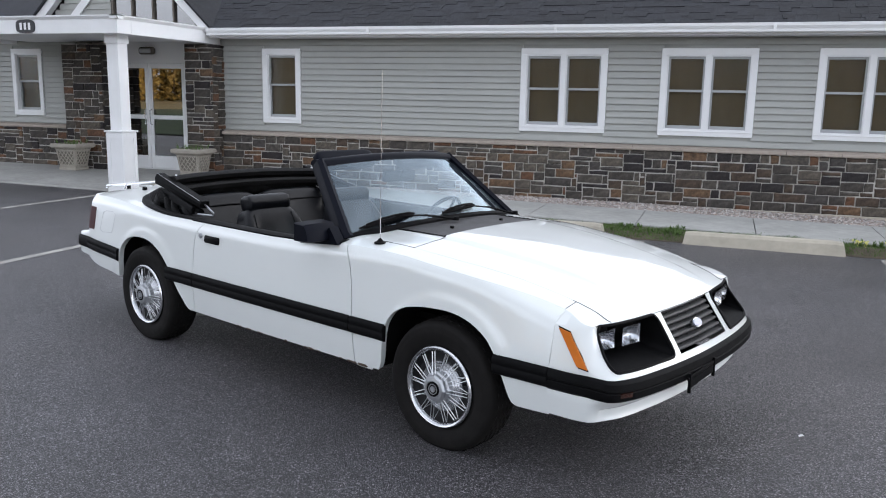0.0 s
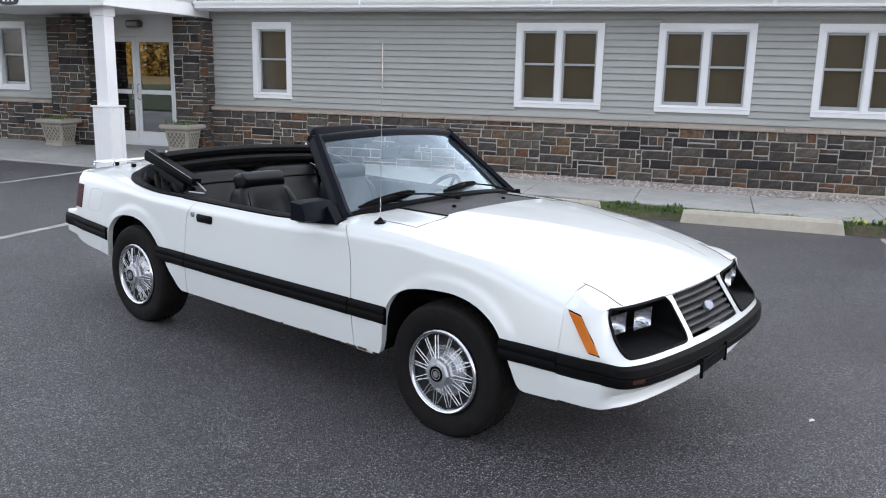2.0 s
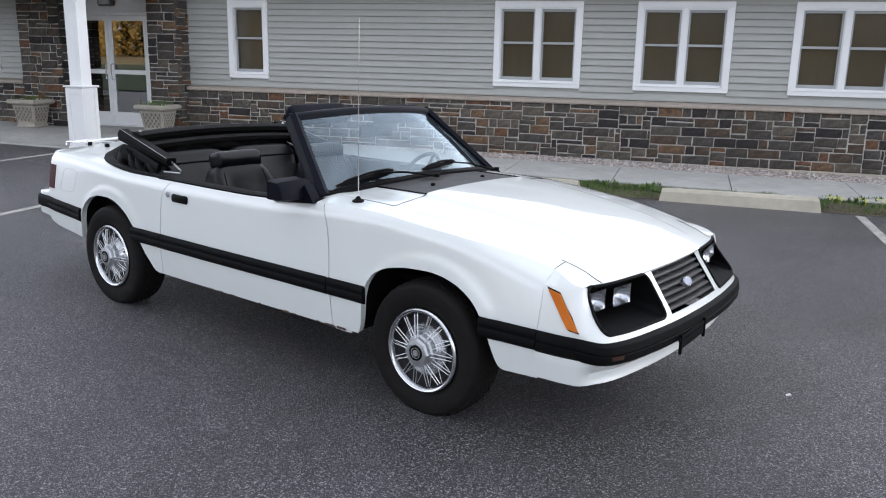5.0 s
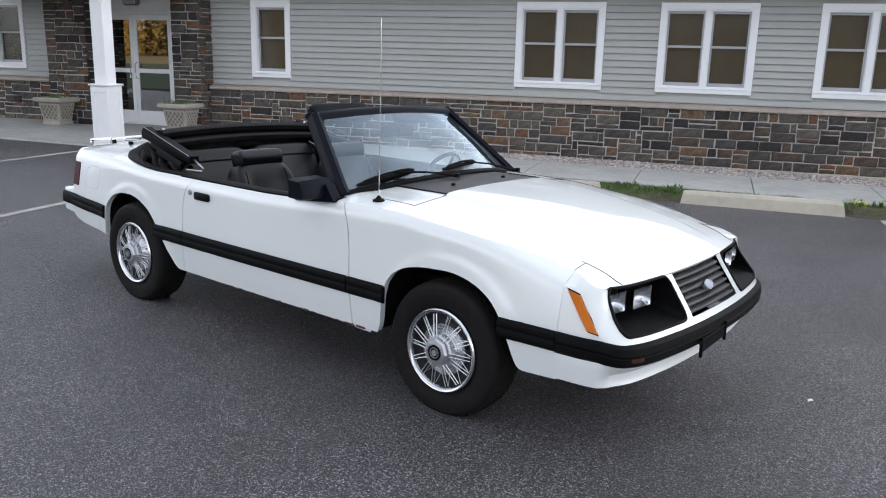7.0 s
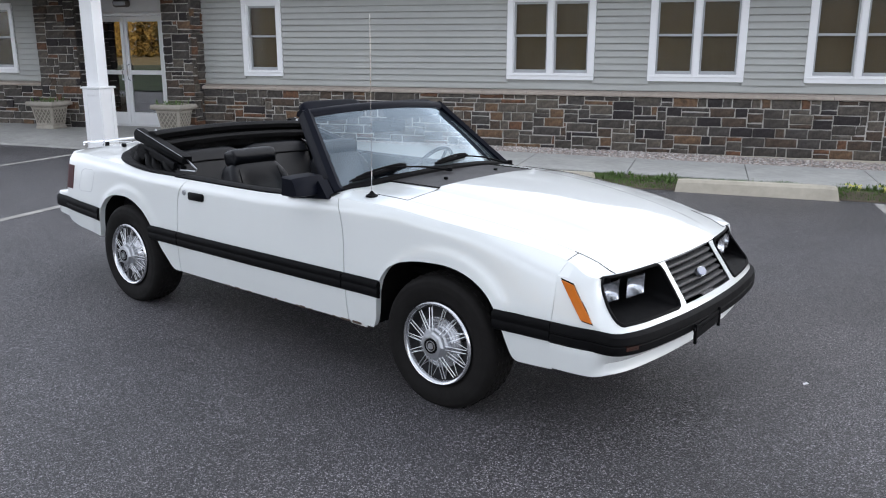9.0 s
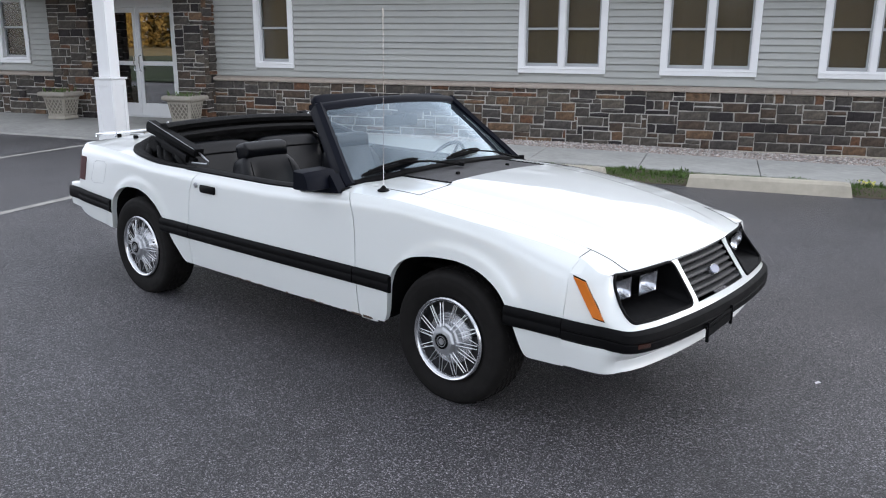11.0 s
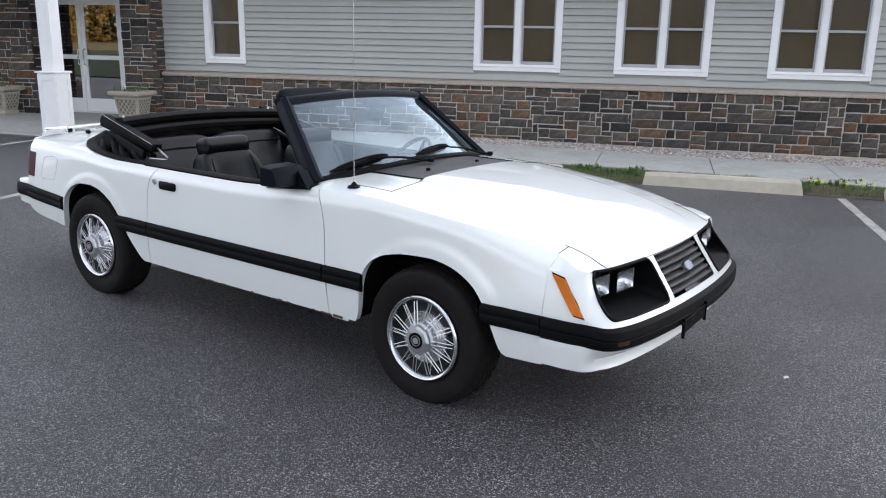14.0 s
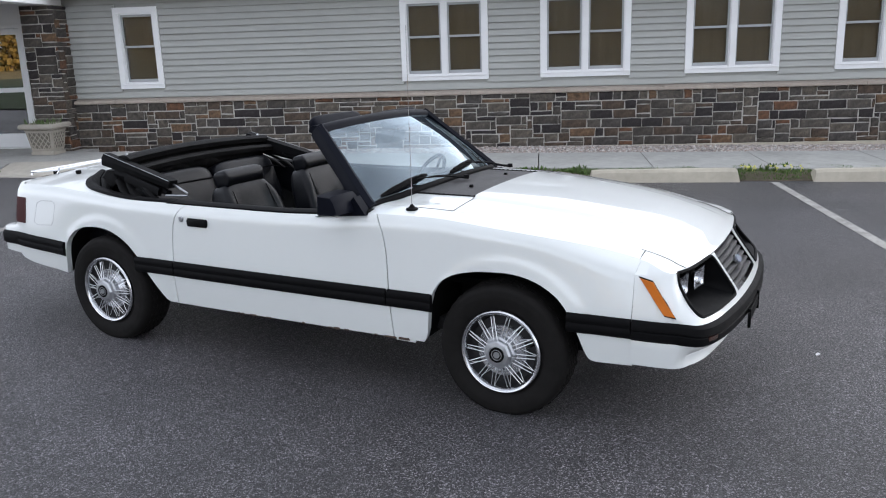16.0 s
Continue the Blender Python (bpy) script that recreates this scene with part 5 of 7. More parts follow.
# underbody and wheel housings
part("underbody", boxed(-2.9, 0.70, -0.66, 0.66, 0.30, 0.36, 0.02), UNDER, CAR)
for x0, x1 in ((-0.398, 0.435), (-2.96, -2.048)):
    for s in (-1, 1):
        xs = steps(x0, x1, 60)
        bm, edge, lip, deep = bmesh.new(), [], [], []
        fl = bmesh.new()
        fa, fb = [], []
        for x in xs:
            z = arch_z(x)
            y = side_y(x, z)
            fa.append(fl.verts.new((x, s * (y - 0.001), z)))
            fb.append(fl.verts.new((x, s * (y - 0.035), z + 0.002)))
            lip.append(bm.verts.new((x, s * (y - 0.030), z + 0.006)))
            deep.append(bm.verts.new((x, s * 0.50, z + 0.012)))
        for i in range(60):
            fl.faces.new((fa[i], fa[i + 1], fb[i + 1], fb[i]))
            bm.faces.new((lip[i], lip[i + 1], deep[i + 1], deep[i]))
        bm.faces.new(deep)
        part("arch_flange", fl, PAINT, CAR, smooth=60)
        part("wheel_housing", bm, UNDER, CAR)

# ---- car: lamps, grille, glass and cabin ----
DARKAMBER = material("dark_amber_lens", (0.035, 0.009, 0.004), 0.25, vary=0.2, scale=30)
def pillow(w, d, h, puff=0.25, nx=14, ny=14):
    """A soft upholstered block, centred, bulging on its faces."""
    bm = boxed(-0.5, 0.5, -0.5, 0.5, -0.5, 0.5)
    bmesh.ops.subdivide_edges(bm, edges=bm.edges, cuts=9, use_grid_fill=True)
    for v in bm.verts:
        c = v.co.copy()
        r = Vector((c.x * 2, c.y * 2, c.z * 2))
        e = 6
        l = (abs(r.x) ** e + abs(r.y) ** e + abs(r.z) ** e) ** (1 / e)
        r = r / l
        b = 1 + puff * (1 - abs(r.x)) * 0.0
        v.co = Vector((r.x * w / 2, r.y * d / 2, r.z * h / 2))
    return bm


# lamp bays: dark recessed boxes with two square lamps each
for sgn in (-1, 1):
    bm = bmesh.new()
    front, back = [], []
    s0, s1 = (S_BAY_OUT, S_BAY_IN) if sgn < 0 else (-S_BAY_IN, -S_BAY_OUT)
    loop = bay_loop(s0, s1)
    for s, z in loop:
        p = Vector(nose_point(bay_warp(s, z), z))
        front.append(bm.verts.new(p + Vector((-0.001, 0, 0))))
        back.append(bm.verts.new((0.755 - 0.16 * abs(abs(p.y) - 0.33), math.copysign(min(0.755, abs(p.y)), p.y), lerp(0.60, 0.733, (z - Z_BAY0) / (Z_BAY1 - Z_BAY0)))))
    n = len(loop)
    for i in range(n):
        j = (i + 1) % n
        bm.faces.new((front[i], front[j], back[j], back[i]))
    bm.faces.new(back)
    bay = part("lamp_bay", bm, BLACKTRIM, CAR, "recessed black headlamp bay", smooth=30)
    rim = [Vector(nose_point(bay_warp(s, z), z)) + Vector((0.001, 0, 0)) for s, z in loop]
    part("bay_gasket", tube(rim + rim[:2], 0.0075, 6), BLACKTRIM, bay)
    for yc, xc, w in ((0.505, 0.804, 0.150), (0.672, 0.770, 0.14)):
        y = sgn * yc
        r = Matrix.Translation((xc, y, 0.672)) @ pose(0, 0, 0, 0, 0, -sgn * -6)
        lampo = part("headlamp", boxed(-0.09, -0.036, -w / 2, w / 2, -0.049, 0.049, 0.008), BLACKTRIM, bay, "square sealed-beam headlamp")
        lampo.matrix_basis = r
        bm = bmesh.new()
        g = [[bm.verts.new((0.004 - 0.035 * (1 - (2 * a - 1) ** 2) * (1 - (2 * b - 1) ** 2), lerp(-w / 2 + 0.006, w / 2 - 0.006, a), lerp(-0.042, 0.042, b))) for b in steps(0, 1, 8)] for a in steps(0, 1, 8)]
        for i in range(8):
            for j in range(8):
                bm.faces.new((g[i][j], g[i + 1][j], g[i + 1][j + 1], g[i][j + 1]))
        o = part("reflector", bm, REFLECTOR, lampo, smooth=60)
        bm = bmesh.new()
        zig = [(lerp(-w / 2 + 0.006, w / 2 - 0.006, i / 18), 0.006 if i % 2 == 0 else 0.0085) for i in range(19)]
        lo, hi = [bm.verts.new((q, p, -0.043)) for p, q in zig], [bm.verts.new((q, p, 0.043)) for p, q in zig]
        for i in range(18):
            bm.faces.new((lo[i], lo[i + 1], hi[i + 1], hi[i]))
        o = part("lens", bm, LAMPGLASS, lampo)
        o.visible_shadow = False

# grille
gb = bmesh.new()
rows = []
for s in steps(S_GR, -S_GR, 10):
    a, b = Vector(nose_point(s, Z_BAY0)), Vector(nose_point(s, Z_BAY1))
    rows.append((gb.verts.new(a + Vector((-0.07, 0, 0.01))), gb.verts.new(b + Vector((-0.07, 0, 0)))))
for a, b in zip(rows, rows[1:]):
    gb.faces.new((a[0], b[0], b[1], a[1]))
grille = part("grille", gb, UNDER, CAR, "dark grille with level slats")
for k in range(7):
    z = lerp(Z_BAY0 + 0.012, Z_BAY1 - 0.006, k / 6)
    rings = []
    for s in steps(S_GR * 0.985, -S_GR * 0.985, 16):
        p = Vector(nose_point(s, z))
        rings.append([p + Vector((-0.050, 0, 0.004)), p + Vector((-0.012, 0, -0.006)), p + Vector((-0.010, 0, 0.0)), p + Vector((-0.014, 0, 0.007)), p + Vector((-0.050, 0, 0.010))])
    part("slat", sweep(rings), GREYPLASTIC, grille, smooth=30)
for y in steps(-0.18, 0.18, 4):
    s = s_of_y(y) if abs(y) > 1e-6 else 0.0
    a, b = Vector(nose_point(s, Z_BAY0)), Vector(nose_point(s, Z_BAY1))
    part("grille_bar", tube([a + Vector((-0.027, 0, 0)), b + Vector((-0.027, 0, 0))], 0.003, 6), GREYPLASTIC, grille)
p = Vector(nose_point(0.0, 0.648))
ov = [(0.047 * math.cos(a), 0.023 * math.sin(a)) for a in [2 * math.pi * k / 28 for k in range(28)]]
tilt = Matrix.Translation(p + Vector((-0.004, 0, 0))) @ pose(0, 0, 0, 0, -36, 0)
for k, depth, mt, nm in ((1.0, 0.010, CHROME, "badge_rim"), (0.88, 0.014, BLUE, "badge")):
    bm = prism([(a * k, b * k) for a, b in ov], -0.004, depth, "x")
    bm.transform(tilt)
    part(nm, bm, mt, grille, "plain oval badge" if nm == "badge" else "")

# turn lamps in the bumper strip, side markers, plate bracket
for sgn in (-1, 1):
    rings = []
    for s in steps(s_of_y(-0.755) if sgn < 0 else -s_of_y(-0.70), s_of_y(-0.70) if sgn < 0 else -s_of_y(-0.755), 6):
        q, nn = plan(s)
        a = Vector(nose_point(s, 0.473))
        b = Vector(nose_point(s, 0.491))
        o = Vector((nn.x, nn.y, 0))
        rings.append([a + o * 0.010, a + o * 0.0168, b + o * 0.0168, b + o * 0.010])
    part("turn_lamp", sweep(rings), DARKAMBER, bumper, "amber turn lamp set into the bumper strip")
    pts = [(0.624, 0.723), (0.678, 0.711), (0.774, 0.574), (0.731, 0.581)]

    def on_nose(x, z, out):
        best = min(steps(-1, s_of_y(-0.7), 120), key=lambda s: abs(nose_point(s, z)[0] - x))
        q, nn = plan(best)
        p = Vector(nose_point(best, z)) + Vector((nn.x, nn.y, 0.15)) * out
        return Vector((p.x, p.y * -sgn, p.z))
    for nm, mt, grow, o0, o1 in (("marker_bezel", BLACKTRIM, 1.10, -0.004, 0.002), ("side_marker", AMBER, 1.0, -0.002, 0.012)):
        cx, cz = sum(a for a, b in pts) / 4, sum(b for a, b in pts) / 4
        qq = [(cx + (a - cx) * grow, cz + (b - cz) * grow) for a, b in pts]
        n = 5
        rings = []
        for i in range(n + 1):
            t = i / n
            l = (lerp(qq[0][0], qq[3][0], t), lerp(qq[0][1], qq[3][1], t))
            r = (lerp(qq[1][0], qq[2][0], t), lerp(qq[1][1], qq[2][1], t))
            rings.append([on_nose(*l, o0), on_nose(*r, o0), on_nose(*r, o1), on_nose(*l, o1)])
        part(nm, sweep(rings), mt, CAR, "amber side marker lamp" if mt is AMBER else "", smooth=60)

br = part("plate_bracket", boxed(0.998, 1.006, -0.16, 0.16, 0.470, 0.486, 0.003), BLACKTRIM, CAR, "black front plate bracket, hanging askew, no plate")
br.matrix_basis = Matrix.Translation((0.0, -0.15, 0.455)) @ pose(0, 0, 0, 3, 0, 0) @ Matrix.Translation((0, 0, -0.455))
for y in (-0.14, 0.14):
    part("bracket_arm", boxed(0.996, 1.010, y - 0.006, y + 0.006, 0.408, 0.50, 0.003), BLACKTRIM, br)
part("bracket_plate", boxed(0.998, 1.005, -0.134, 0.134, 0.428, 0.466, 0.002), BLACKTRIM, br)

# tail lamps and fuel door
for sgn in (-1, 1):
    rings = []
    for z in steps(0.655, 0.815, 6):
        r = []
        r.append((-3.225, sgn * (side_y(-3.225, z) - 0.01), z))
        r.append((-3.225, sgn * (side_y(-3.225, z) + 0.004), z))
        for u, o in ((0.02, 0.005), (0.15, 0.006), (0.35, 0.006), (0.62, 0.004), (0.62, -0.01), (0.15, -0.02)):
            z0 = lerp(0.455, 0.470, smooth01(u * 3))
            p = Vector(tail_fn(u, (z - z0) / (shoulder(-3.29) + 0.012 * u - z0)))
            d = Vector((p.x + 2.6, p.y, 0)).normalized()
            p = p + d * o
            r.append((p.x, p.y * -sgn, p.z))
        rings.append(r)
    part("tail_lamp", sweep(rings), REDLENS, CAR, "dark red wrap-round tail lamp", smooth=40)


def patch_outline(pts, out, r, closed=True):
    path = [(x, -(side_y(x, z) + out), z) for x, z in pts]
    return tube(path + (path[:1] if closed else []), r, 5)


part("fuel_door_seam", patch_outline([(-3.13, 0.79), (-3.10, 0.808), (-3.02, 0.812), (-2.995, 0.795), (-3.01, 0.69), (-3.02, 0.665), (-3.12, 0.655), (-3.15, 0.67)], -0.0005, 0.0018), SASH, CAR)

# door handles and locks
for sgn in (-1, 1):
    def hp(x, z, o):
        return (x, sgn * (side_y(x, z) + o), z)
    rings = []
    for x, k in ((-1.855, 0.6), (-1.847, 1), (-1.718, 1), (-1.710, 0.6)):
        zc = 0.782
        h = 0.022 * k
        rings.append([hp(x, zc - h, -0.004), hp(x, zc - h, 0.008 * k), hp(x, zc - h * 0.5, 0.013 * k), hp(x, zc + h * 0.6, 0.014 * k), hp(x, zc + h, 0.008 * k), hp(x, zc + h, -0.004)])
    hd = part("door_handle", sweep(rings), BLACKTRIM, CAR, "black flap door handle", smooth=40)
    bm = lathe([(0.016, 0.0), (0.016, -0.006), (0.012, -0.009), (0.0, -0.009)], 16)
    bm.transform(Matrix.Translation(hp(-1.90, 0.795, 0)) @ pose(0, 0, 0, 0, 0, 180 if sgn > 0 else 0))
    part("door_lock", bm, SILVER, CAR, smooth=30)

# cowl, white shoulders beside it
def base_line(y):
    k = min(1.0, abs(y) / 0.76)
    return Vector((-0.605 - 0.135 * k ** 2.2, y, 0.985 - 0.058 * k ** 2))


def top_line(y):
    k = min(1.0, abs(y) / 0.6)
    return Vector((-1.085 - 0.045 * k ** 2, y, 1.300 - 0.028 * k ** 2))


def cowl_fn(u, v):
    y = lerp(-0.455, 0.455, u)
    a = base_line(y) + Vector((-0.03, 0, -0.012))
    b = Vector((-0.302, y, top_z(-0.30, y) - 0.004))
    p = a.lerp(b, v)
    return p


part("cowl_panel", skin(cowl_fn, steps(0, 1, 20), steps(0, 1, 6), 0.01), COWL, CAR, "black cowl panel below the windscreen", smooth=40)
for sgn in (-1, 1):
    bm = bmesh.new()
    for k in range(14):
        p = cowl_fn(0 if sgn < 0 else 1, 1 - k / 13)
        box(bm, p.x - 0.0035, p.x + 0.0035, p.y - 0.006, p.y + 0.006, p.z, p.z + 0.006)
    tube([cowl_fn(0 if sgn < 0 else 1, 1 - k / 13) + Vector((0, 0, 0.001)) for k in range(14)], 0.007, 6, bm, flat=0.5)
    part("cowl_seal", bm, BLACKTRIM, CAR)

    def cowl_side(u, v):
        y = lerp(0.459, hood_seam(-0.4) - 0.002, u)
        a = base_line(y) + Vector((-0.06, 0, -0.016))
        b = Vector((-0.302, y, top_z(-0.302, y)))
        p = a.lerp(b, v)
        p.z = lerp(p.z, top_z(p.x, y), smooth01((u - 0.45) / 0.55))
        return (p.x, -p.y, p.z)
    part("cowl_shoulder", skin(cowl_side, steps(0, 1, 10), steps(0, 1, 10), 0.01, sgn > 0), PAINT, CAR, smooth=40)

# windscreen
def glass_fn(u, v):
    a = base_line(lerp(-0.735, 0.735, u))
    b = top_line(lerp(-0.565, 0.565, u))
    p = a.lerp(b, v)
    bulge = 0.035 * math.sin(math.pi * v) * (1 - (2 * u - 1) ** 4)
    return p + Vector((bulge * 0.55, 0, bulge * 0.8))


bm = bmesh.new()
g = [[bm.verts.new(glass_fn(u, v)) for v in steps(0, 1, 10)] for u in steps(0, 1, 24)]
for i in range(24):
    for j in range(10):
        bm.faces.new((g[i][j], g[i + 1][j], g[i + 1][j + 1], g[i][j + 1]))
ws = part("windscreen", bm, WSGLASS, CAR, "clear raked windscreen reflecting the sky", smooth=80)
ws.visible_shadow = False
surround = []
for sgn in (-1, 1):
    rings = []
    for v in steps(-0.03, 1.045, 15):
        p = glass_fn(0 if sgn < 0 else 1, max(0, v))
        p = p + Vector((-0.62, 0, 0.36)) * min(0, v) * 0.6
        d = (glass_fn(0 if sgn < 0 else 1, 1) - glass_fn(0 if sgn < 0 else 1, 0)).normalized()
        out = Vector((0, sgn, 0))
        nrm = Vector((d.z, 0, -d.x)).normalized()
        w = lerp(0.048, 0.042, max(0, v))
        rings.append([p - out * 0.012 - nrm * 0.03, p - out * 0.012 + nrm * 0.012, p + out * w * 0.4 + nrm * 0.022, p + out * w + nrm * 0.004, p + out * (w + 0.006) - nrm * 0.03, p + out * w * 0.9 - nrm * 0.062, p + out * 0.01 - nrm * 0.062])
    part("windscreen_pillar", sweep(rings), PILLAR, CAR, "black windscreen pillar", smooth=40)
rings = []
for u in steps(-0.028, 1.028, 30):
    p = top_line(lerp(-0.565, 0.565, u))
    rings.append([p + Vector(q) for q in ((0.020, 0, -0.014), (0.018, 0, 0.006), (0.004, 0, 0.020), (-0.025, 0, 0.025), (-0.06, 0, 0.018), (-0.068, 0, -0.006), (-0.04, 0, -0.020), (0.0, 0, -0.020))])
part("windscreen_header", sweep(rings), PILLAR, CAR, "black windscreen header rail", smooth=40)
rings = []
for u in steps(0, 1, 24):
    p = glass_fn(u, 0)
    rings.append([p + Vector(q) for q in ((0.016, 0, -0.016), (0.014, 0, 0.000), (-0.004, 0, 0.012), (-0.016, 0, 0.008), (-0.012, 0, -0.016))])
part("windscreen_seal", sweep(rings), BLACKTRIM, CAR, smooth=40)
for y in (-0.335, 0.335):
    bm = pillow(0.055, 0.46, 0.115)
    vis = part("sun_visor", bm, PILLAR, CAR, "black padded sun visor tipped back above the header", smooth=40)
    vis.matrix_basis = pose(-1.185, y, 1.285 if y < 0 else 1.262, 0, -38, 0)
bm = boxed(-0.012, 0.02, -0.125, 0.125, -0.034, 0.034, 0.012, 3)
mir = part("rear_view_mirror", bm, BLACKTRIM, CAR, "black inside rear-view mirror", smooth=40)
mir.matrix_basis = pose(-1.06, 0.0, 1.185, 0, 8, -8)
part("mirror_stalk", tube([(0.02, 0, 0.0), (0.035, 0, 0.03), (0.045, 0, 0.055)], 0.007, 6), BLACKTRIM, mir)

# dark seams round bonnet and nose caps
for sgn in (-1, 1):
    pts = []
    for x in steps(0.585, nose_x(0.64, HOOD_LIP) - 0.004, 8):
        y = hood_seam(x) + 0.001
        u = (x + 0.30) / (hood_front(y) + 0.30)
        pts.append((x, sgn * y, lerp(top_z(x, y), HOOD_LIP, max(0.0, (u - 0.92) / 0.08) ** 2.0) + 0.0004))
    part("bonnet_seam", tube(pts, 0.0016, 5), UNDER, bonnet)
    part("bonnet_seam", tube([(NL, sgn * y, top_z(NL, y) + 0.0002) for y in steps(hood_seam(NL), side_y(NL, shoulder(NL)) - 0.002, 8)], 0.0010, 5), UNDER, bonnet)
    part("bonnet_seam", tube([(-0.301, sgn * y, top_z(-0.301, y) + 0.0002) for y in steps(0.462, 0.699, 8)], 0.0018, 5), UNDER, bonnet)
    part("bonnet_seam", tube([(x, sgn * 0.699, top_z(x, 0.699) + 0.0002) for x in steps(-0.52, -0.301, 8)], 0.0018, 5), UNDER, bonnet)

# wipers
for pivot, y_in, y_out in (((-0.53, -0.08, 0.985), -0.31, -0.68), ((-0.505, 0.48, 0.975), 0.25, -0.10)):
    p = Vector(pivot)

    def on_glass(y, v, off=0.014):
        q = glass_fn((y + 0.735) / 1.47, v)
        return q + Vector((0.5, 0, 0.86)) * off
    blade_pts = [on_glass(lerp(y_in, y_out, t), lerp(0.090, 0.040, t)) for t in steps(0, 1, 8)]
    mid = on_glass(lerp(y_in, y_out, 0.42), 0.075, 0.032)
    wp = part("wiper", tube([p, p + Vector((-0.03, -0.06, 0.012)), p.lerp(mid, 0.5) + Vector((0, 0, 0.012)), mid], [0.012, 0.011, 0.008, 0.005], 6, flat=0.7), BLACKTRIM, CAR, "black wiper arm and blade resting on the glass", smooth=40)
    part("wiper_blade", tube(blade_pts, [0.005] + [0.008] * 7 + [0.004], 6, flat=1.5), BLACKTRIM, wp, smooth=40)
    part("wiper_bridge", tube([on_glass(lerp(y_in, y_out, t), lerp(0.090, 0.040, t), 0.022 + 0.018 * math.sin(math.pi * t)) for t in steps(0.1, 0.9, 8)], 0.006, 6), BLACKTRIM, wp, smooth=40)
    part("wiper_pivot", lathe([(0.016, 0), (0.016, -0.02), (0.0, -0.022)], 12), BLACKTRIM, wp).matrix_basis = Matrix.Translation(p + Vector((0.004, 0, -0.006))) @ pose(0, 0, 0, -90, 0, 0)
for y in (-0.26, 0.20):
    part("washer_nozzle", boxed(-0.420, -0.402, y - 0.010, y + 0.010, 0.962, 0.978, 0.004), BLACKTRIM, CAR)

# aerial
an = part("aerial", tube([(-0.505, -0.735, 0.93), (-0.506, -0.735, 1.2), (-0.509, -0.735, 1.78)], [0.0020, 0.0015, 0.0010], 6), CHROME, CAR, "thin chrome whip aerial on the wing")
bm = lathe([(0.031, 0.0), (0.030, -0.007), (0.015, -0.014), (0.009, -0.024), (0.004, -0.028), (0.0, -0.028)], 20)
bm.transform(Matrix.Translation((-0.505, -0.735, top_z(-0.505, 0.735) - 0.002)) @ pose(0, 0, 0, -90, 0, 0))
part("aerial_base", bm, BLACKTRIM, an, smooth=40)

# door mirror
rings = []
for y, k in ((-0.785, 0.92), (-0.80, 1.0), (-0.91, 1.0), (-0.978, 0.96), (-0.990, 0.86)):
    cz = 0.958
    rings.append([(-0.82 + a * k, y, cz + b * k) for a, b in ((-0.072, -0.050), (0.025, -0.050), (0.052, -0.042), (0.050, -0.020), (0.034, 0.022), (0.014, 0.046), (-0.068, 0.050))])
mirr = part("door_mirror", sweep(rings), PILLAR, CAR, "black angular door mirror housing", smooth=30)
part("mirror_foot", prism([(-1.0, 0.872), (-0.70, 0.898), (-0.765, 0.985), (-0.80, 0.945), (-0.90, 0.905)], -0.85, -0.79, "y"), PILLAR, mirr)
part("mirror_glass", boxed(-0.896, -0.892, -0.97, -0.86, 0.925, 0.99, 0.002), REFLECTOR, mirr)

# cockpit rail and door trims
for sgn in (-1, 1):
    rings = []
    for x in steps(-2.03, -0.70, 30):
        z = shoulder(x)
        y = side_y(x, z)
        rings.append([(x, sgn * (y + 0.003), z - 0.004), (x, sgn * (y + 0.004), z + 0.005), (x, sgn * (y - 0.015), z + 0.014), (x, sgn * (y - 0.055), z + 0.014), (x, sgn * (y - 0.085), z + 0.006), (x, sgn * (y - 0.085), z - 0.03)])
    part("belt_rail", sweep(rings), BLACKTRIM, CAR, "black padded rail along the door top", smooth=40)
    rings = []
    for x in steps(-2.9, -0.60, 14):
        z = shoulder(max(x, -2.3)) - 0.02
        y = side_y(max(x, -2.3), z) - 0.085 - max(0, (-2.3 - x) * 0.15)
        rings.append([(x, sgn * y, z), (x, sgn * (y - 0.015), z - 0.25), (x, sgn * (y - 0.06), 0.42), (x, sgn * (y + 0.01), 0.42), (x, sgn * (y + 0.03), z)])
    part("door_trim", sweep(rings), VINYL, CAR, "black vinyl inner trim panel", smooth=40)

# rubber round the top well
path = [(wx(i), wy(i)) for i in steps(0, 9, 60)]
path = path + [(a, -b) for a, b in path[-2::-1]]
rings = []
for k, (a, b) in enumerate(path):
    t = Vector((path[min(k + 1, len(path) - 1)][0] - path[max(k - 1, 0)][0], path[min(k + 1, len(path) - 1)][1] - path[max(k - 1, 0)][1])).normalized()
    inn = Vector((-t.y, t.x)) * -1
    c = Vector((-2.3, 0)) - Vector((a, b))
    if inn.dot(c) < 0:
        inn = -inn
    z = deck_z(max(-3.29, a), b)
    rings.append([(a - inn.x * 0.018, b - inn.y * 0.018, z - 0.004), (a - inn.x * 0.014, b - inn.y * 0.014, z + 0.012), (a + inn.x * 0.01, b + inn.y * 0.01, z + 0.018), (a + inn.x * 0.045, b + inn.y * 0.045, z + 0.008), (a + inn.x * 0.055, b + inn.y * 0.055, z - 0.03)])
part("well_rubber", sweep(rings), BLACKTRIM, CAR, "black rubber edging round the top well", smooth=40)

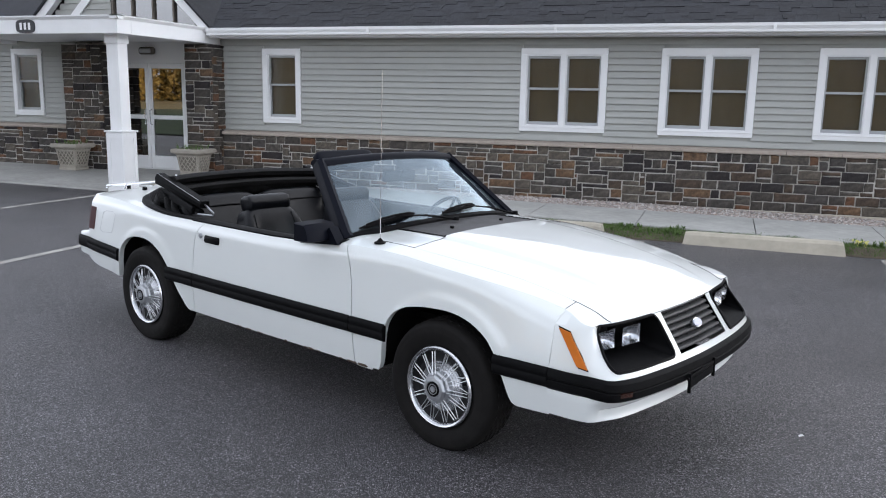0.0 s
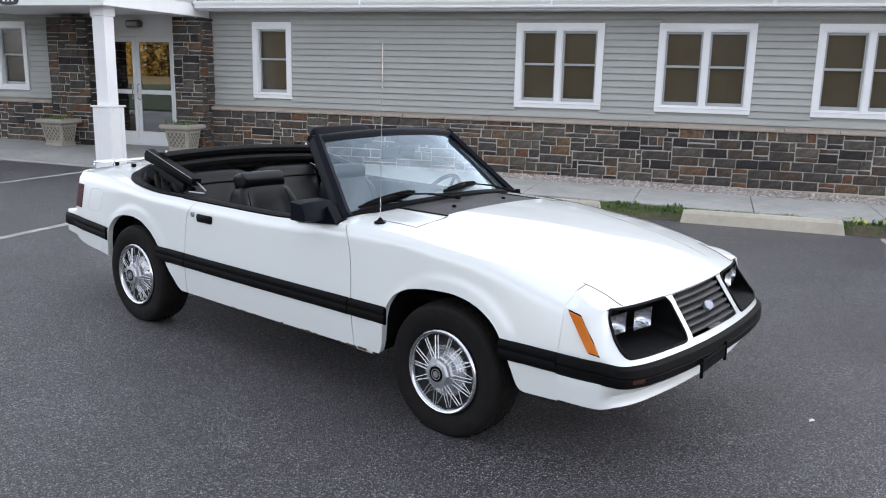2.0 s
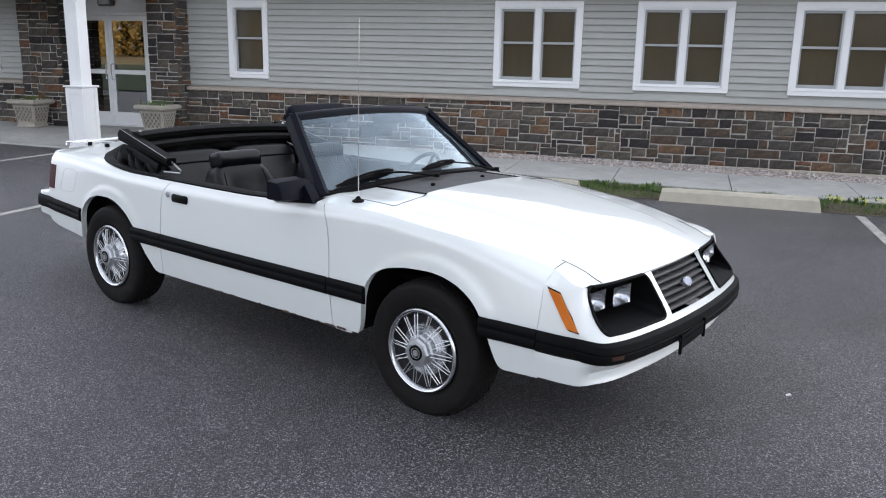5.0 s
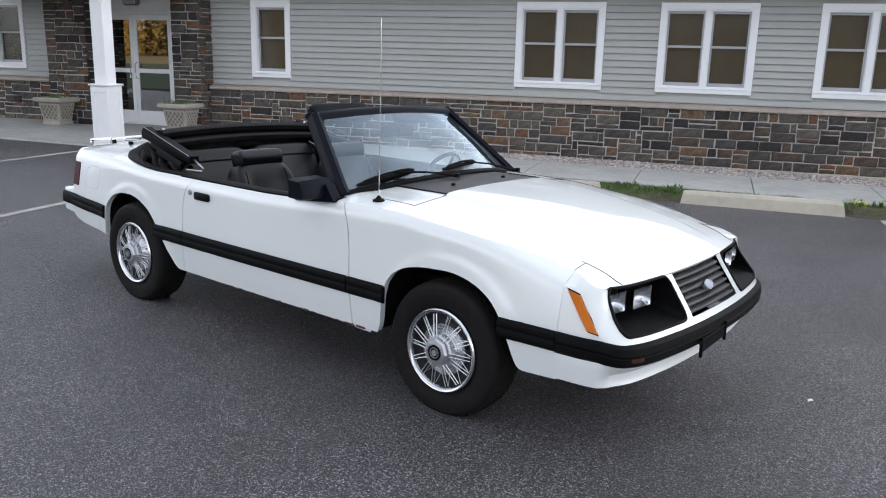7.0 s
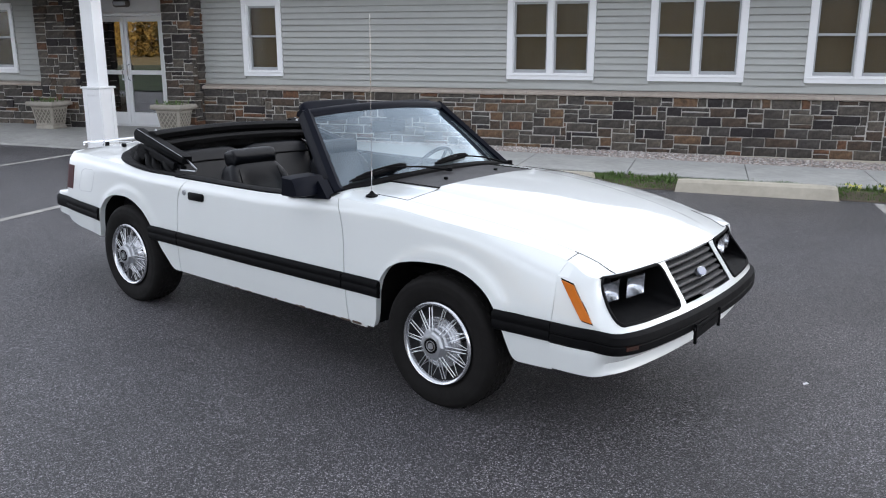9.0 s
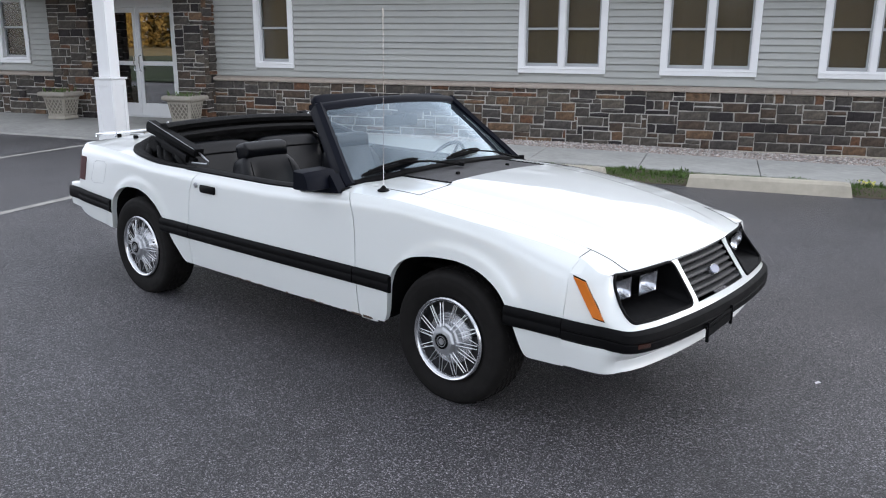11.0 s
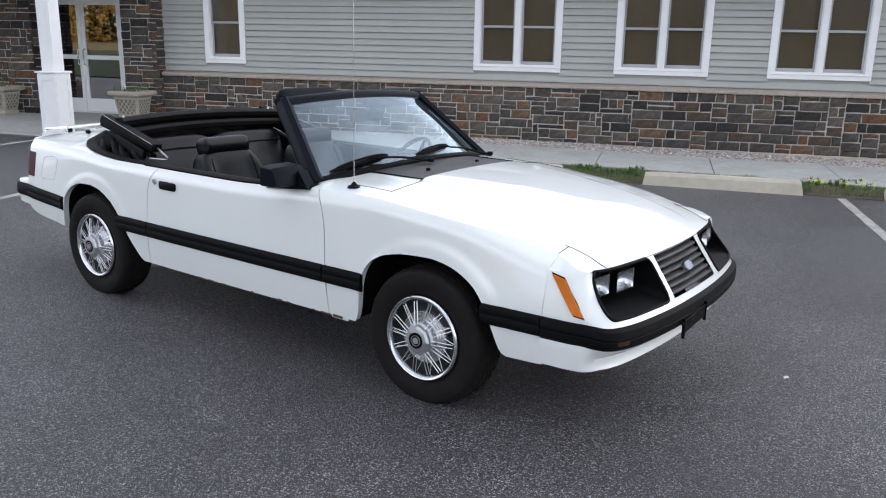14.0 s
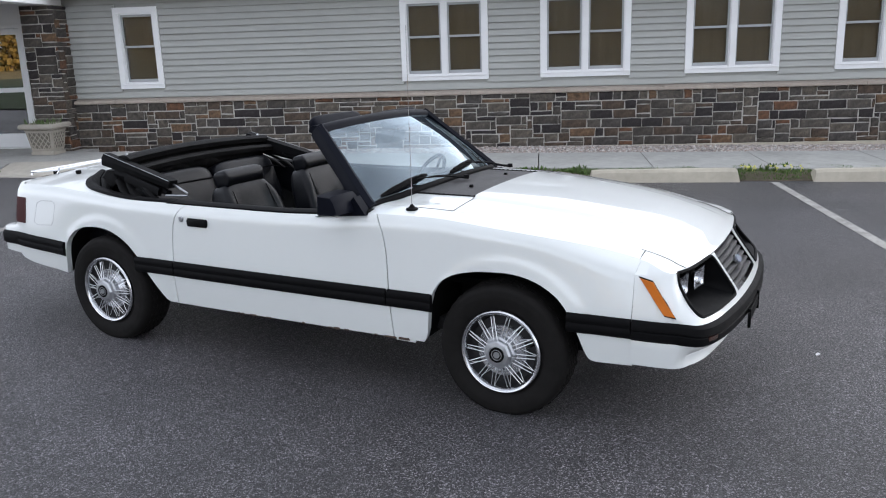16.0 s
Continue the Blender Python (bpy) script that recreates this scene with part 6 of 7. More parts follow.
# floor and bulkheads
part("cabin_floor", boxed(-2.95, -0.3, -0.74, 0.74, 0.34, 0.40), CARPET, CAR)
part("firewall", boxed(-0.48, -0.44, -0.76, 0.76, 0.36, 0.90), UNDER, CAR)
part("boot_bulkhead", boxed(-2.99, -2.95, -0.55, 0.55, 0.36, 0.90), UNDER, CAR)
part("engine_bay_shield", boxed(-0.42, 0.68, -0.62, 0.62, 0.55, 0.58), UNDER, CAR)
# dashboard
rings = []
for y in steps(-0.70, 0.70, 14):
    k = 1 - 0.25 * (abs(y) / 0.7) ** 2
    bx = base_line(y).x - 0.06
    rings.append([(-0.50, y, 0.60), (-0.52, y, 0.86), (bx, y, 0.925 - 0.03 * (y / 0.7) ** 2), (-0.84, y, 0.915), (-0.86, y, 0.88), (-0.84, y, 0.74), (-0.78, y, 0.62)])
part("dashboard", sweep(rings), VINYL, CAR, "black padded dashboard", smooth=40)
part("instrument_hood", boxed(-0.92, -0.72, 0.17, 0.56, 0.80, 0.955, 0.03, 3), VINYL, CAR, smooth=40)
part("console", boxed(-2.0, -0.80, -0.10, 0.10, 0.40, 0.60, 0.03, 3), VINYL, CAR, smooth=40)
# steering wheel
st = Matrix.Translation((-1.02, 0.36, 0.872)) @ pose(0, 0, 0, 0, -62, 0)
bm = bmesh.new()
rg = [Vector((0.185 * math.cos(a), 0.185 * math.sin(a), 0)) for a in [2 * math.pi * k / 40 for k in range(41)]]
tube(rg, 0.012, 8, bm)
steer = part("steering_wheel", bm, VINYL, CAR, "black steering wheel", smooth=50)
steer.matrix_basis = st
for a in (0.3, math.pi - 0.3, 1.5 * math.pi):
    part("wheel_spoke", tube([(0.03 * math.cos(a), 0.03 * math.sin(a), -0.03), (0.18 * math.cos(a), 0.18 * math.sin(a), 0)], [0.022, 0.012], 8, flat=0.5), VINYL, steer, smooth=50)
part("wheel_pad", lathe([(0.065, 0.0), (0.06, 0.02), (0.04, 0.03), (0.0, 0.033)], 20), VINYL, steer, smooth=50).matrix_basis = pose(0, 0, -0.03, 90, 0, 0)
part("steering_column", tube([(0, 0, -0.03), (0, 0, -0.26)], [0.035, 0.045], 12), VINYL, steer, smooth=50)


def front_seat(y):
    """A high-backed bucket seat with a separate head restraint."""
    seat = thing("front_seat", "", "")
    seat.parent = CAR
    seat.matrix_basis = pose(-1.60, y, 0.40)
    bm = pillow(0.52, 0.50, 0.17)
    for v in bm.verts:
        if v.co.z > 0:
            v.co.z -= 0.030 * math.cos(min(1.5, abs(v.co.y) * 6.0)) * (v.co.x < 0.3)
        v.co.z += 0.06 * v.co.x
    cu = part("seat_cushion", bm, VINYL, seat, smooth=60)
    cu.matrix_basis = pose(0.08, 0, 0.13)
    bm = pillow(0.15, 0.50, 0.56)
    for v in bm.verts:
        t = (v.co.z + 0.28) / 0.56
        v.co.y *= lerp(1.0, 0.80, smooth01((t - 0.45) / 0.55))
        if v.co.x > 0:
            v.co.x += 0.030 * smooth01((abs(v.co.y) - 0.13) / 0.06) * (1 - smooth01((t - 0.75) / 0.25))
    back = part("seat_back", bm, VINYL, seat, "black vinyl seat back", smooth=60)
    back.matrix_basis = pose(-0.225, 0, 0.268, 0, -20, 0)
    for yy in (-0.165, 0.165):
        part("back_seam", tube([(0.098, yy, -0.22), (0.102, yy, 0.0), (0.080, yy * 0.9, 0.22)], 0.003, 5), BLACKTRIM, back)
    bm = pillow(0.13, 0.33, 0.115)
    for v in bm.verts:
        v.co.x *= 1.0 + 0.1 * (v.co.z > 0)
    for v in bm.verts:
        r = math.hypot(v.co.x, v.co.z)
        if r > 0.058:
            v.co.x *= 0.058 / r
            v.co.z *= 0.058 / r
    hr = part("head_restraint", bm, VINYL, seat, "padded black head restraint", smooth=60)
    hr.matrix_basis = pose(-0.30, 0, 0.560, 0, -10, 0)
    for yy in (-0.06, 0.06):
        part("restraint_post", tube([(-0.29, yy, 0.50), (-0.30, yy, 0.56)], 0.008, 8), CHROME, seat)
    return seat


front_seat(-0.37)
front_seat(0.37)
# rear bench
for y in (-0.31, 0.31):
    bm = pillow(0.16, 0.60, 0.44)
    rb = part("rear_seat_back", bm, VINYL, CAR, "black vinyl rear seat back", smooth=60)
    rb.matrix_basis = pose(-2.46, y, 0.74, 0, -20, 0)
    part("bench_seam", tube([(0.083, -0.27, 0.12), (0.086, 0, 0.125), (0.083, 0.27, 0.12)], 0.006, 5), BLACKTRIM, rb)
    rc = part("rear_seat_cushion", pillow(0.46, 0.60, 0.18), VINYL, CAR, smooth=60)
    rc.matrix_basis = pose(-2.22, y, 0.50, 0, -5, 0)

# folded soft top
top = thing("soft_top", "", "")
top.parent = CAR
top.name = "folded_soft_top"
top["label"] = "folded black fabric soft top with its bows and side rails"


def bow(x0, z0, sag, w, h, half, back, name, mat):
    rings = []
    for y in steps(-half, half, 24):
        k = 1 - (y / half) ** 2
        c = Vector((x0 - back * k, y, z0 + sag * k))
        rings.append([c + Vector(q) for q in ((-w, 0, -h * 0.3), (-w * 0.7, 0, h), (w * 0.5, 0, h * 1.1), (w, 0, h * 0.3), (w * 0.8, 0, -h), (-w * 0.6, 0, -h))])
    return part(name, sweep(rings), mat, top, smooth=40)


bow(-2.56, 1.065, 0.018, 0.055, 0.022, 0.64, 0.05, "header_bow", FABRIC)
bow(-2.49, 1.005, 0.015, 0.035, 0.020, 0.62, 0.05, "roof_bow", FABRIC)
bow(-2.60, 0.995, 0.012, 0.05, 0.050, 0.63, 0.06, "roof_bow", FABRIC)
bow(-2.63, 1.035, 0.015, 0.03, 0.035, 0.63, 0.06, "roof_bow", FABRIC)
for k, (x0, z0, h) in enumerate(((-2.66, 0.955, 0.05), (-2.74, 0.925, 0.05), (-2.80, 0.90, 0.045), (-2.70, 0.88, 0.06), (-2.84, 0.86, 0.04))):
    rings = []
    for y in steps(-0.66 + 0.03 * k, 0.66 - 0.03 * k, 40):
        wob = 0.012 * math.sin(y * 19 + k * 2) + 0.008 * math.sin(y * 41 + k)
        c = Vector((x0 + wob, y, z0 + 0.008 * math.sin(y * 23 + k)))
        rings.append([c + Vector((math.cos(a) * 0.055, 0, math.sin(a) * h)) for a in [2 * math.pi * i / 10 for i in range(10)]])
    part("fabric_fold", sweep(rings), FABRIC, top, smooth=60)
for sgn in (-1, 1):
    a, b = Vector((-2.70, sgn * 0.645, 1.065)), Vector((-2.13, sgn * 0.675, 0.945))
    d = (b - a).normalized()
    up = Vector((-d.z, 0, d.x))
    rings = []
    for t in steps(0, 1, 8):
        p = a.lerp(b, t)
        k = lerp(0.036, 0.022, t)
        rings.append([p + up * q[1] * k + Vector((0, sgn * q[0], 0)) for q in ((-0.035, -1), (-0.03, 1), (0.025, 1.1), (0.04, 0.3), (0.035, -0.9))])
    rail = part("side_rail", sweep(rings), BLACKTRIM, top, "black side rail of the folded top", smooth=35)
    # thin trim strip whose pale grey paints the highlight along the rail's top edge
    part("rail_weatherstrip", tube([a + up * 0.041 + Vector((0, sgn * 0.03, 0)), b + up * 0.026 + Vector((0, sgn * 0.04, 0))], 0.0016, 6), SASH, rail)
    a2, b2 = Vector((-2.60, sgn * 0.655, 0.99)), Vector((-2.16, sgn * 0.685, 0.895))
    part("lower_rail", tube([a2, a2.lerp(b2, 0.5) + Vector((0, 0, 0.008)), b2], [0.035, 0.035, 0.022], 8, flat=0.8), BLACKTRIM, top, smooth=40)
    a3, b3 = Vector((-2.50, sgn * 0.69, 0.972)), Vector((-2.20, sgn * 0.715, 0.902))
    d3 = (b3 - a3).normalized()
    up3 = Vector((-d3.z, 0, d3.x))
    rings = []
    for t in steps(0, 1, 6):
        p = a3.lerp(b3, t)
        rings.append([p + up3 * q[1] + Vector((0, sgn * q[0], 0)) for q in ((-0.012, -0.024), (-0.012, 0.024), (0.010, 0.027), (0.016, 0.012), (0.014, -0.022))])
    part("rail_flap", sweep(rings), BLACKTRIM, top, smooth=35)
    part("rail_link", tube([b, Vector((-2.0, sgn * 0.70, 0.905)), Vector((-1.98, sgn * 0.72, 0.895)), Vector((-2.16, sgn * 0.71, 0.885))], 0.006, 6), SILVER, top, smooth=40)
    for k in range(5):
        x0 = -2.90 + (0, 0.10, 0.27, 0.36, 0.52)[k]
        pts = [Vector((x0, sgn * (0.52 + 0.03 * k), 0.97)), Vector((x0 + 0.03, sgn * (0.60 + 0.02 * k), 0.94)), Vector((x0 + 0.12, sgn * (0.68 + 0.012 * k), 0.89)), Vector((x0 + 0.2, sgn * 0.72, 0.84))]
        part("fabric_pleat", tube(pts, [(0.02, 0.03, 0.018, 0.026, 0.02)[k], (0.03, 0.02, 0.035, 0.02, 0.03)[k], 0.024, 0.015], 7, flat=0.45), FABRIC, top, smooth=60)

for y in (-0.60, 0.60):
    part("latch_knob", lathe([(0.008, 0.0), (0.009, -0.008), (0.006, -0.016), (0.0, -0.018)], 14), SATIN, top, "small chrome latch", smooth=50).matrix_basis = Matrix.Translation((-2.575, y, 1.084)) @ pose(0, 0, 0, -90, 0, 0)

# luggage rack on the boot deck
rack = part("luggage_rack", tube([(-3.10, -0.66, 0.955), (-3.09, -0.66, 0.985), (-3.09, -0.3, 0.998), (-3.09, 0.3, 0.998), (-3.09, 0.66, 0.985), (-3.10, 0.66, 0.955)], 0.008, 8), CHROME, CAR, "chrome luggage rack on the boot deck", smooth=40)
part("rack_bar", tube([(-3.32, -0.66, 0.935), (-3.32, -0.66, 0.955), (-3.325, 0.0, 0.965), (-3.32, 0.66, 0.955), (-3.32, 0.66, 0.935)], 0.008, 8), CHROME, rack, smooth=40)
for y in (-0.66, 0.66):
    part("rack_rail", tube([(-3.32, y, 0.953), (-3.09, y, 0.985)], 0.008, 8), CHROME, rack, smooth=40)
for y in (-0.45, -0.15, 0.15, 0.45):
    part("rack_strip", tube([(-3.32, y, 0.947), (-3.09, y, 0.965)], 0.006, 6, flat=0.5), CHROME, rack)
for x in (-3.30, -3.11):
    for y in (-0.5, 0.5):
        part("rack_foot", boxed(x - 0.012, x + 0.012, y - 0.012, y + 0.012, 0.915, 0.955, 0.004), BLACKTRIM, rack)

# rust and flaking paint along the sill
RUST = material("rusty_steel", (0.10, 0.065, 0.048), 0.85, vary=0.5, scale=40, bump=0.5, bump_scale=120)
rng = random.Random(4)
for k in range(16):
    x = rng.uniform(-1.75, -0.40)
    y, l, h = -side_y(x, 0.31), rng.uniform(0.006, 0.022), rng.uniform(0.004, 0.012)
    part("rust_flake", boxed(x - l, x + l, y - 0.002, y + 0.010, 0.300 - h * 0.5, 0.302 + h * 0.5, 0.002), RUST, CAR)
part("jacking_flange", boxed(-0.56, -0.45, -side_y(-0.5, 0.3) + 0.012, -side_y(-0.5, 0.3) + 0.02, 0.284, 0.31, 0.003), PAINT, CAR, "dented sill flange")

# the whole body tapers a little towards the nose
bpy.context.view_layer.update()
for ob in CAR.children_recursive:
    if ob.type != 'MESH':
        continue
    m, o = Matrix.Identity(4), ob
    while o is not CAR:
        m, o = o.matrix_basis @ m, o.parent
    inv = m.inverted()
    for v in ob.data.vertices:
        p = m @ v.co
        p.x -= 0.085 * smooth01((-2.93 - p.x) / 0.33)
        c = -0.037 * (p.x + 2.55) / 3.45
        p.y = c + p.y * (1 + c / 0.86)
        v.co = inv @ p

# ---- woods across the car park, behind the viewer ----
def far_woods():
    rng = random.Random(12)
    LEAF = material("far_foliage", (0.235, 0.185, 0.055), 0.8, vary=0.5, scale=0.6)
    BARK = material("bark", (0.10, 0.075, 0.05), 0.9, vary=0.4, scale=6)
    verts, faces, tv, tf = [], [], [], []
    for _ in range(230):
        x, y = rng.uniform(-190, 60), rng.uniform(-135, -95)
        h = rng.uniform(6.6, 8.2) if x < -65 else rng.uniform(9.0, 13.0)
        k = len(tv)
        for z, r in ((0, 0.25), (h * 0.5, 0.16), (h * 0.9, 0.04)):
            tv += [(x + r * math.cos(a), y + r * math.sin(a), z) for a in [j * math.pi / 3 for j in range(6)]]
        for q in (0, 6):
            tf += [(k + q + j, k + q + (j + 1) % 6, k + q + 6 + (j + 1) % 6, k + q + 6 + j) for j in range(6)]
        for _ in range(420):
            a, rr, t = rng.uniform(0, 6.3), rng.random() ** 0.5, rng.random()
            w = 3.4 * (1.15 - t) ** 0.6 * (0.6 + 0.4 * math.sin(3 * a + x))
            p = Vector((x + math.cos(a) * rr * w, y + math.sin(a) * rr * w, h * (0.04 + 0.98 * t)))
            s = rng.uniform(0.25, 0.5)
            u = Vector((rng.uniform(-1, 1), rng.uniform(-1, 1), rng.uniform(-1, 1))).normalized() * s
            v = Vector((rng.uniform(-1, 1), rng.uniform(-1, 1), rng.uniform(-1, 1))).normalized() * s
            k = len(verts)
            verts += [p - u, p + v, p + u, p - v]
            faces.append((k, k + 1, k + 2, k + 3))
    for nm, a, b, mt, lb in (("far_trees", verts, faces, LEAF, "leafy crowns of far trees"), ("far_trunks", tv, tf, BARK, "brown trunks of far trees")):
        me = bpy.data.meshes.new(nm)
        me.from_pydata(a, [], b)
        me.materials.append(mt)
        tagged(new(nm, me), lb, "trees", kind="stuff")


far_woods()
MEADOW = material("dry_meadow", (0.30, 0.22, 0.075), 0.9, vary=0.5, scale=0.5, bump=0.3, bump_scale=3)
bm = bmesh.new()
vs = [[bm.verts.new((x, y, ground_z(x, y) + 0.03)) for y in GROUND_Y[:5]] for x in GROUND_X]
for a, b in zip(vs, vs[1:]):
    for j in range(4):
        bm.faces.new((a[j], b[j], b[j + 1], a[j + 1]))
LAWN = material("shaded_lawn", (0.045, 0.075, 0.022), 0.9, vary=0.5, scale=3, bump=0.5, bump_scale=40)
lb = bmesh.new()
lx, ly = (-50, -25, -16, -14, -12, -10, -9), (-36, -26, -24, -22, -20, -18, -16, -14, -12, -10.5)
vs = [[lb.verts.new((x, y, ground_z(x, y) + 0.035)) for y in ly] for x in lx]
for a, b in zip(vs, vs[1:]):
    for j in range(len(ly) - 1):
        lb.faces.new((a[j], b[j], b[j + 1], a[j + 1]))
thing("lawn", "dark green mown lawn beside the car park", "lawn", lb, LAWN, kind="structure")
thing("meadow", "dry golden grass field beyond the car park", "meadow", bm, MEADOW, kind="structure")

# ---- shingles of the lower roof ----
rng = random.Random(21)
tab_meshes = []
for w in (0.16, 0.22, 0.28):
    for th in (0.006, 0.012):
        bm = bmesh.new()
        r = [(-w / 2, 0, 0.0), (w / 2, 0, 0.0), (w / 2, 0.17, 0.004), (-w / 2, 0.17, 0.004)]
        sweep([[(a, b, c) for a, b, c in r], [(a * (0.985 if b < 0.1 else 1), b, c + th) for a, b, c in r]], bm)
        tab_meshes.append((w, mesh_of(bm, "shingle", SHINGLE)))
slope = math.degrees(math.atan(PITCH))
count = 0
sv, sf = [], []
for row in range(14):
    d = row * 0.135
    y, z = -0.475 + d * math.cos(math.radians(slope)), roof_z(-0.475) + d * math.sin(math.radians(slope)) + 0.002
    x = ENTRY1 - 0.3 - rng.uniform(0, 0.2)
    while x < X_END + 0.2:
        w, me = rng.choice(tab_meshes)
        m = pose(x + w / 2, y - rng.uniform(0, 0.012), z, slope - 1.5, 0, 0)
        if row < 6 and 0.5 < x < 13 and count < 300 and row < 4:
            ob = new("shingle", me)
            ob.matrix_basis = m
            ob.parent = roof
            count += 1
        else:
            k = len(sv)
            sv += [m @ v.co for v in me.vertices]
            sf += [tuple(k + i for i in p.vertices) for p in me.polygons]
        x += w + 0.004
me = bpy.data.meshes.new("shingles")
me.from_pydata(sv, [], sf)
SHINGLE_ALL = SHINGLE.copy()
SHINGLE_ALL.name = "asphalt_shingle_field"
nd = SHINGLE_ALL.node_tree
geo = nd.nodes.new("ShaderNodeNewGeometry")
mrn = [q for q in nd.nodes if q.type == 'MAP_RANGE' and q.inputs[0].is_linked and q.inputs[0].links[0].from_node.type == 'OBJECT_INFO'][0]
nd.links.new(geo.outputs["Random Per Island"], mrn.inputs[0])
me.materials.append(SHINGLE_ALL)
ob = new("shingles", me)
ob.parent = roof
tagged(ob, kind="stuff")


# ---- veneer stones ----
def ashlar(x0, x1, z0, z1, seed, ux=0.045, uz=0.072):
    """Random squared rubble: rectangles that fill a grid, some two units high."""
    rng = random.Random(seed)
    nx, nz = int(round((x1 - x0) / ux)), int(round((z1 - z0) / uz))
    ux, uz = (x1 - x0) / nx, (z1 - z0) / nz
    used = [[False] * nz for _ in range(nx)]
    joints = [set() for _ in range(nz + 1)]
    out = []
    for j in range(nz):
        i = 0
        while i < nx:
            if used[i][j]:
                i += 1
                continue
            h = rng.choice((1, 1, 2, 2, 2, 2, 2)) if j < nz - 1 else 1
            w = rng.choice((4, 5, 5, 6, 7, 8, 9)) if h == 1 else rng.choice((3, 4, 5, 6, 7, 8, 9, 10))
            while j and w < 10 and i + w in joints[j - 1]:
                w += 1
            a = 0
            while a < w and i + a < nx and not used[i + a][j] and (h == 1 or not used[i + a][j + 1]):
                a += 1
            if a == 0:
                h, a = 1, 1
                while a < w and i + a < nx and not used[i + a][j]:
                    a += 1
            left = 0
            while i + a + left < nx and not used[i + a + left][j]:
                left += 1
            if 0 < left < 2 and h == 1:
                a += left
            for p in range(i, i + a):
                for q in range(j, j + h):
                    used[p][q] = True
            for q in range(j, j + h):
                joints[q].update((i, i + a))
            out.append((x0 + i * ux, x0 + (i + a) * ux, z0 + j * uz, z0 + (j + h) * uz))
            i += a
    return out


def stone_bmesh(w, h, rng, deep=0.06):
    """One squared stone: bevelled, with a slightly uneven split face towards -y."""
    g = 0.0078
    bm = bmesh.new()
    hw, hh = w / 2 - g, h / 2 - g
    nx = 3
    jit = [(rng.uniform(-0.007, 0.005), rng.uniform(-0.006, 0.005)) for _ in range(8)]
    ring = [(-hw + jit[0][0], -hh + jit[0][1]), (0 + jit[1][0], -hh + jit[1][1]), (hw + jit[2][0], -hh + jit[2][1]), (hw + jit[3][0], 0), (hw + jit[4][0], hh + jit[4][1]), (jit[5][0], hh + jit[5][1]), (-hw + jit[6][0], hh + jit[6][1]), (-hw + jit[7][0], 0)]
    b = 0.010
    y0 = rng.uniform(-0.018, -0.004)
    back = [bm.verts.new((p[0], deep, p[1])) for p in ring]
    edge = [bm.verts.new((p[0], y0 + 0.010, p[1])) for p in ring]
    face = [bm.verts.new((p[0] - math.copysign(b, p[0]) * (abs(p[0]) > 0.02), y0 + rng.uniform(-0.004, 0.004), p[1] - math.copysign(b, p[1]) * (abs(p[1]) > 0.015))) for p in ring]
    mid = bm.verts.new((rng.uniform(-0.2, 0.2) * hw, y0 - rng.uniform(0.0, 0.008), rng.uniform(-0.2, 0.2) * hh))
    for i in range(8):
        j = (i + 1) % 8
        bm.faces.new((back[i], back[j], edge[j], edge[i]))
        bm.faces.new((edge[i], edge[j], face[j], face[i]))
        bm.faces.new((face[i], face[j], mid))
    return bm


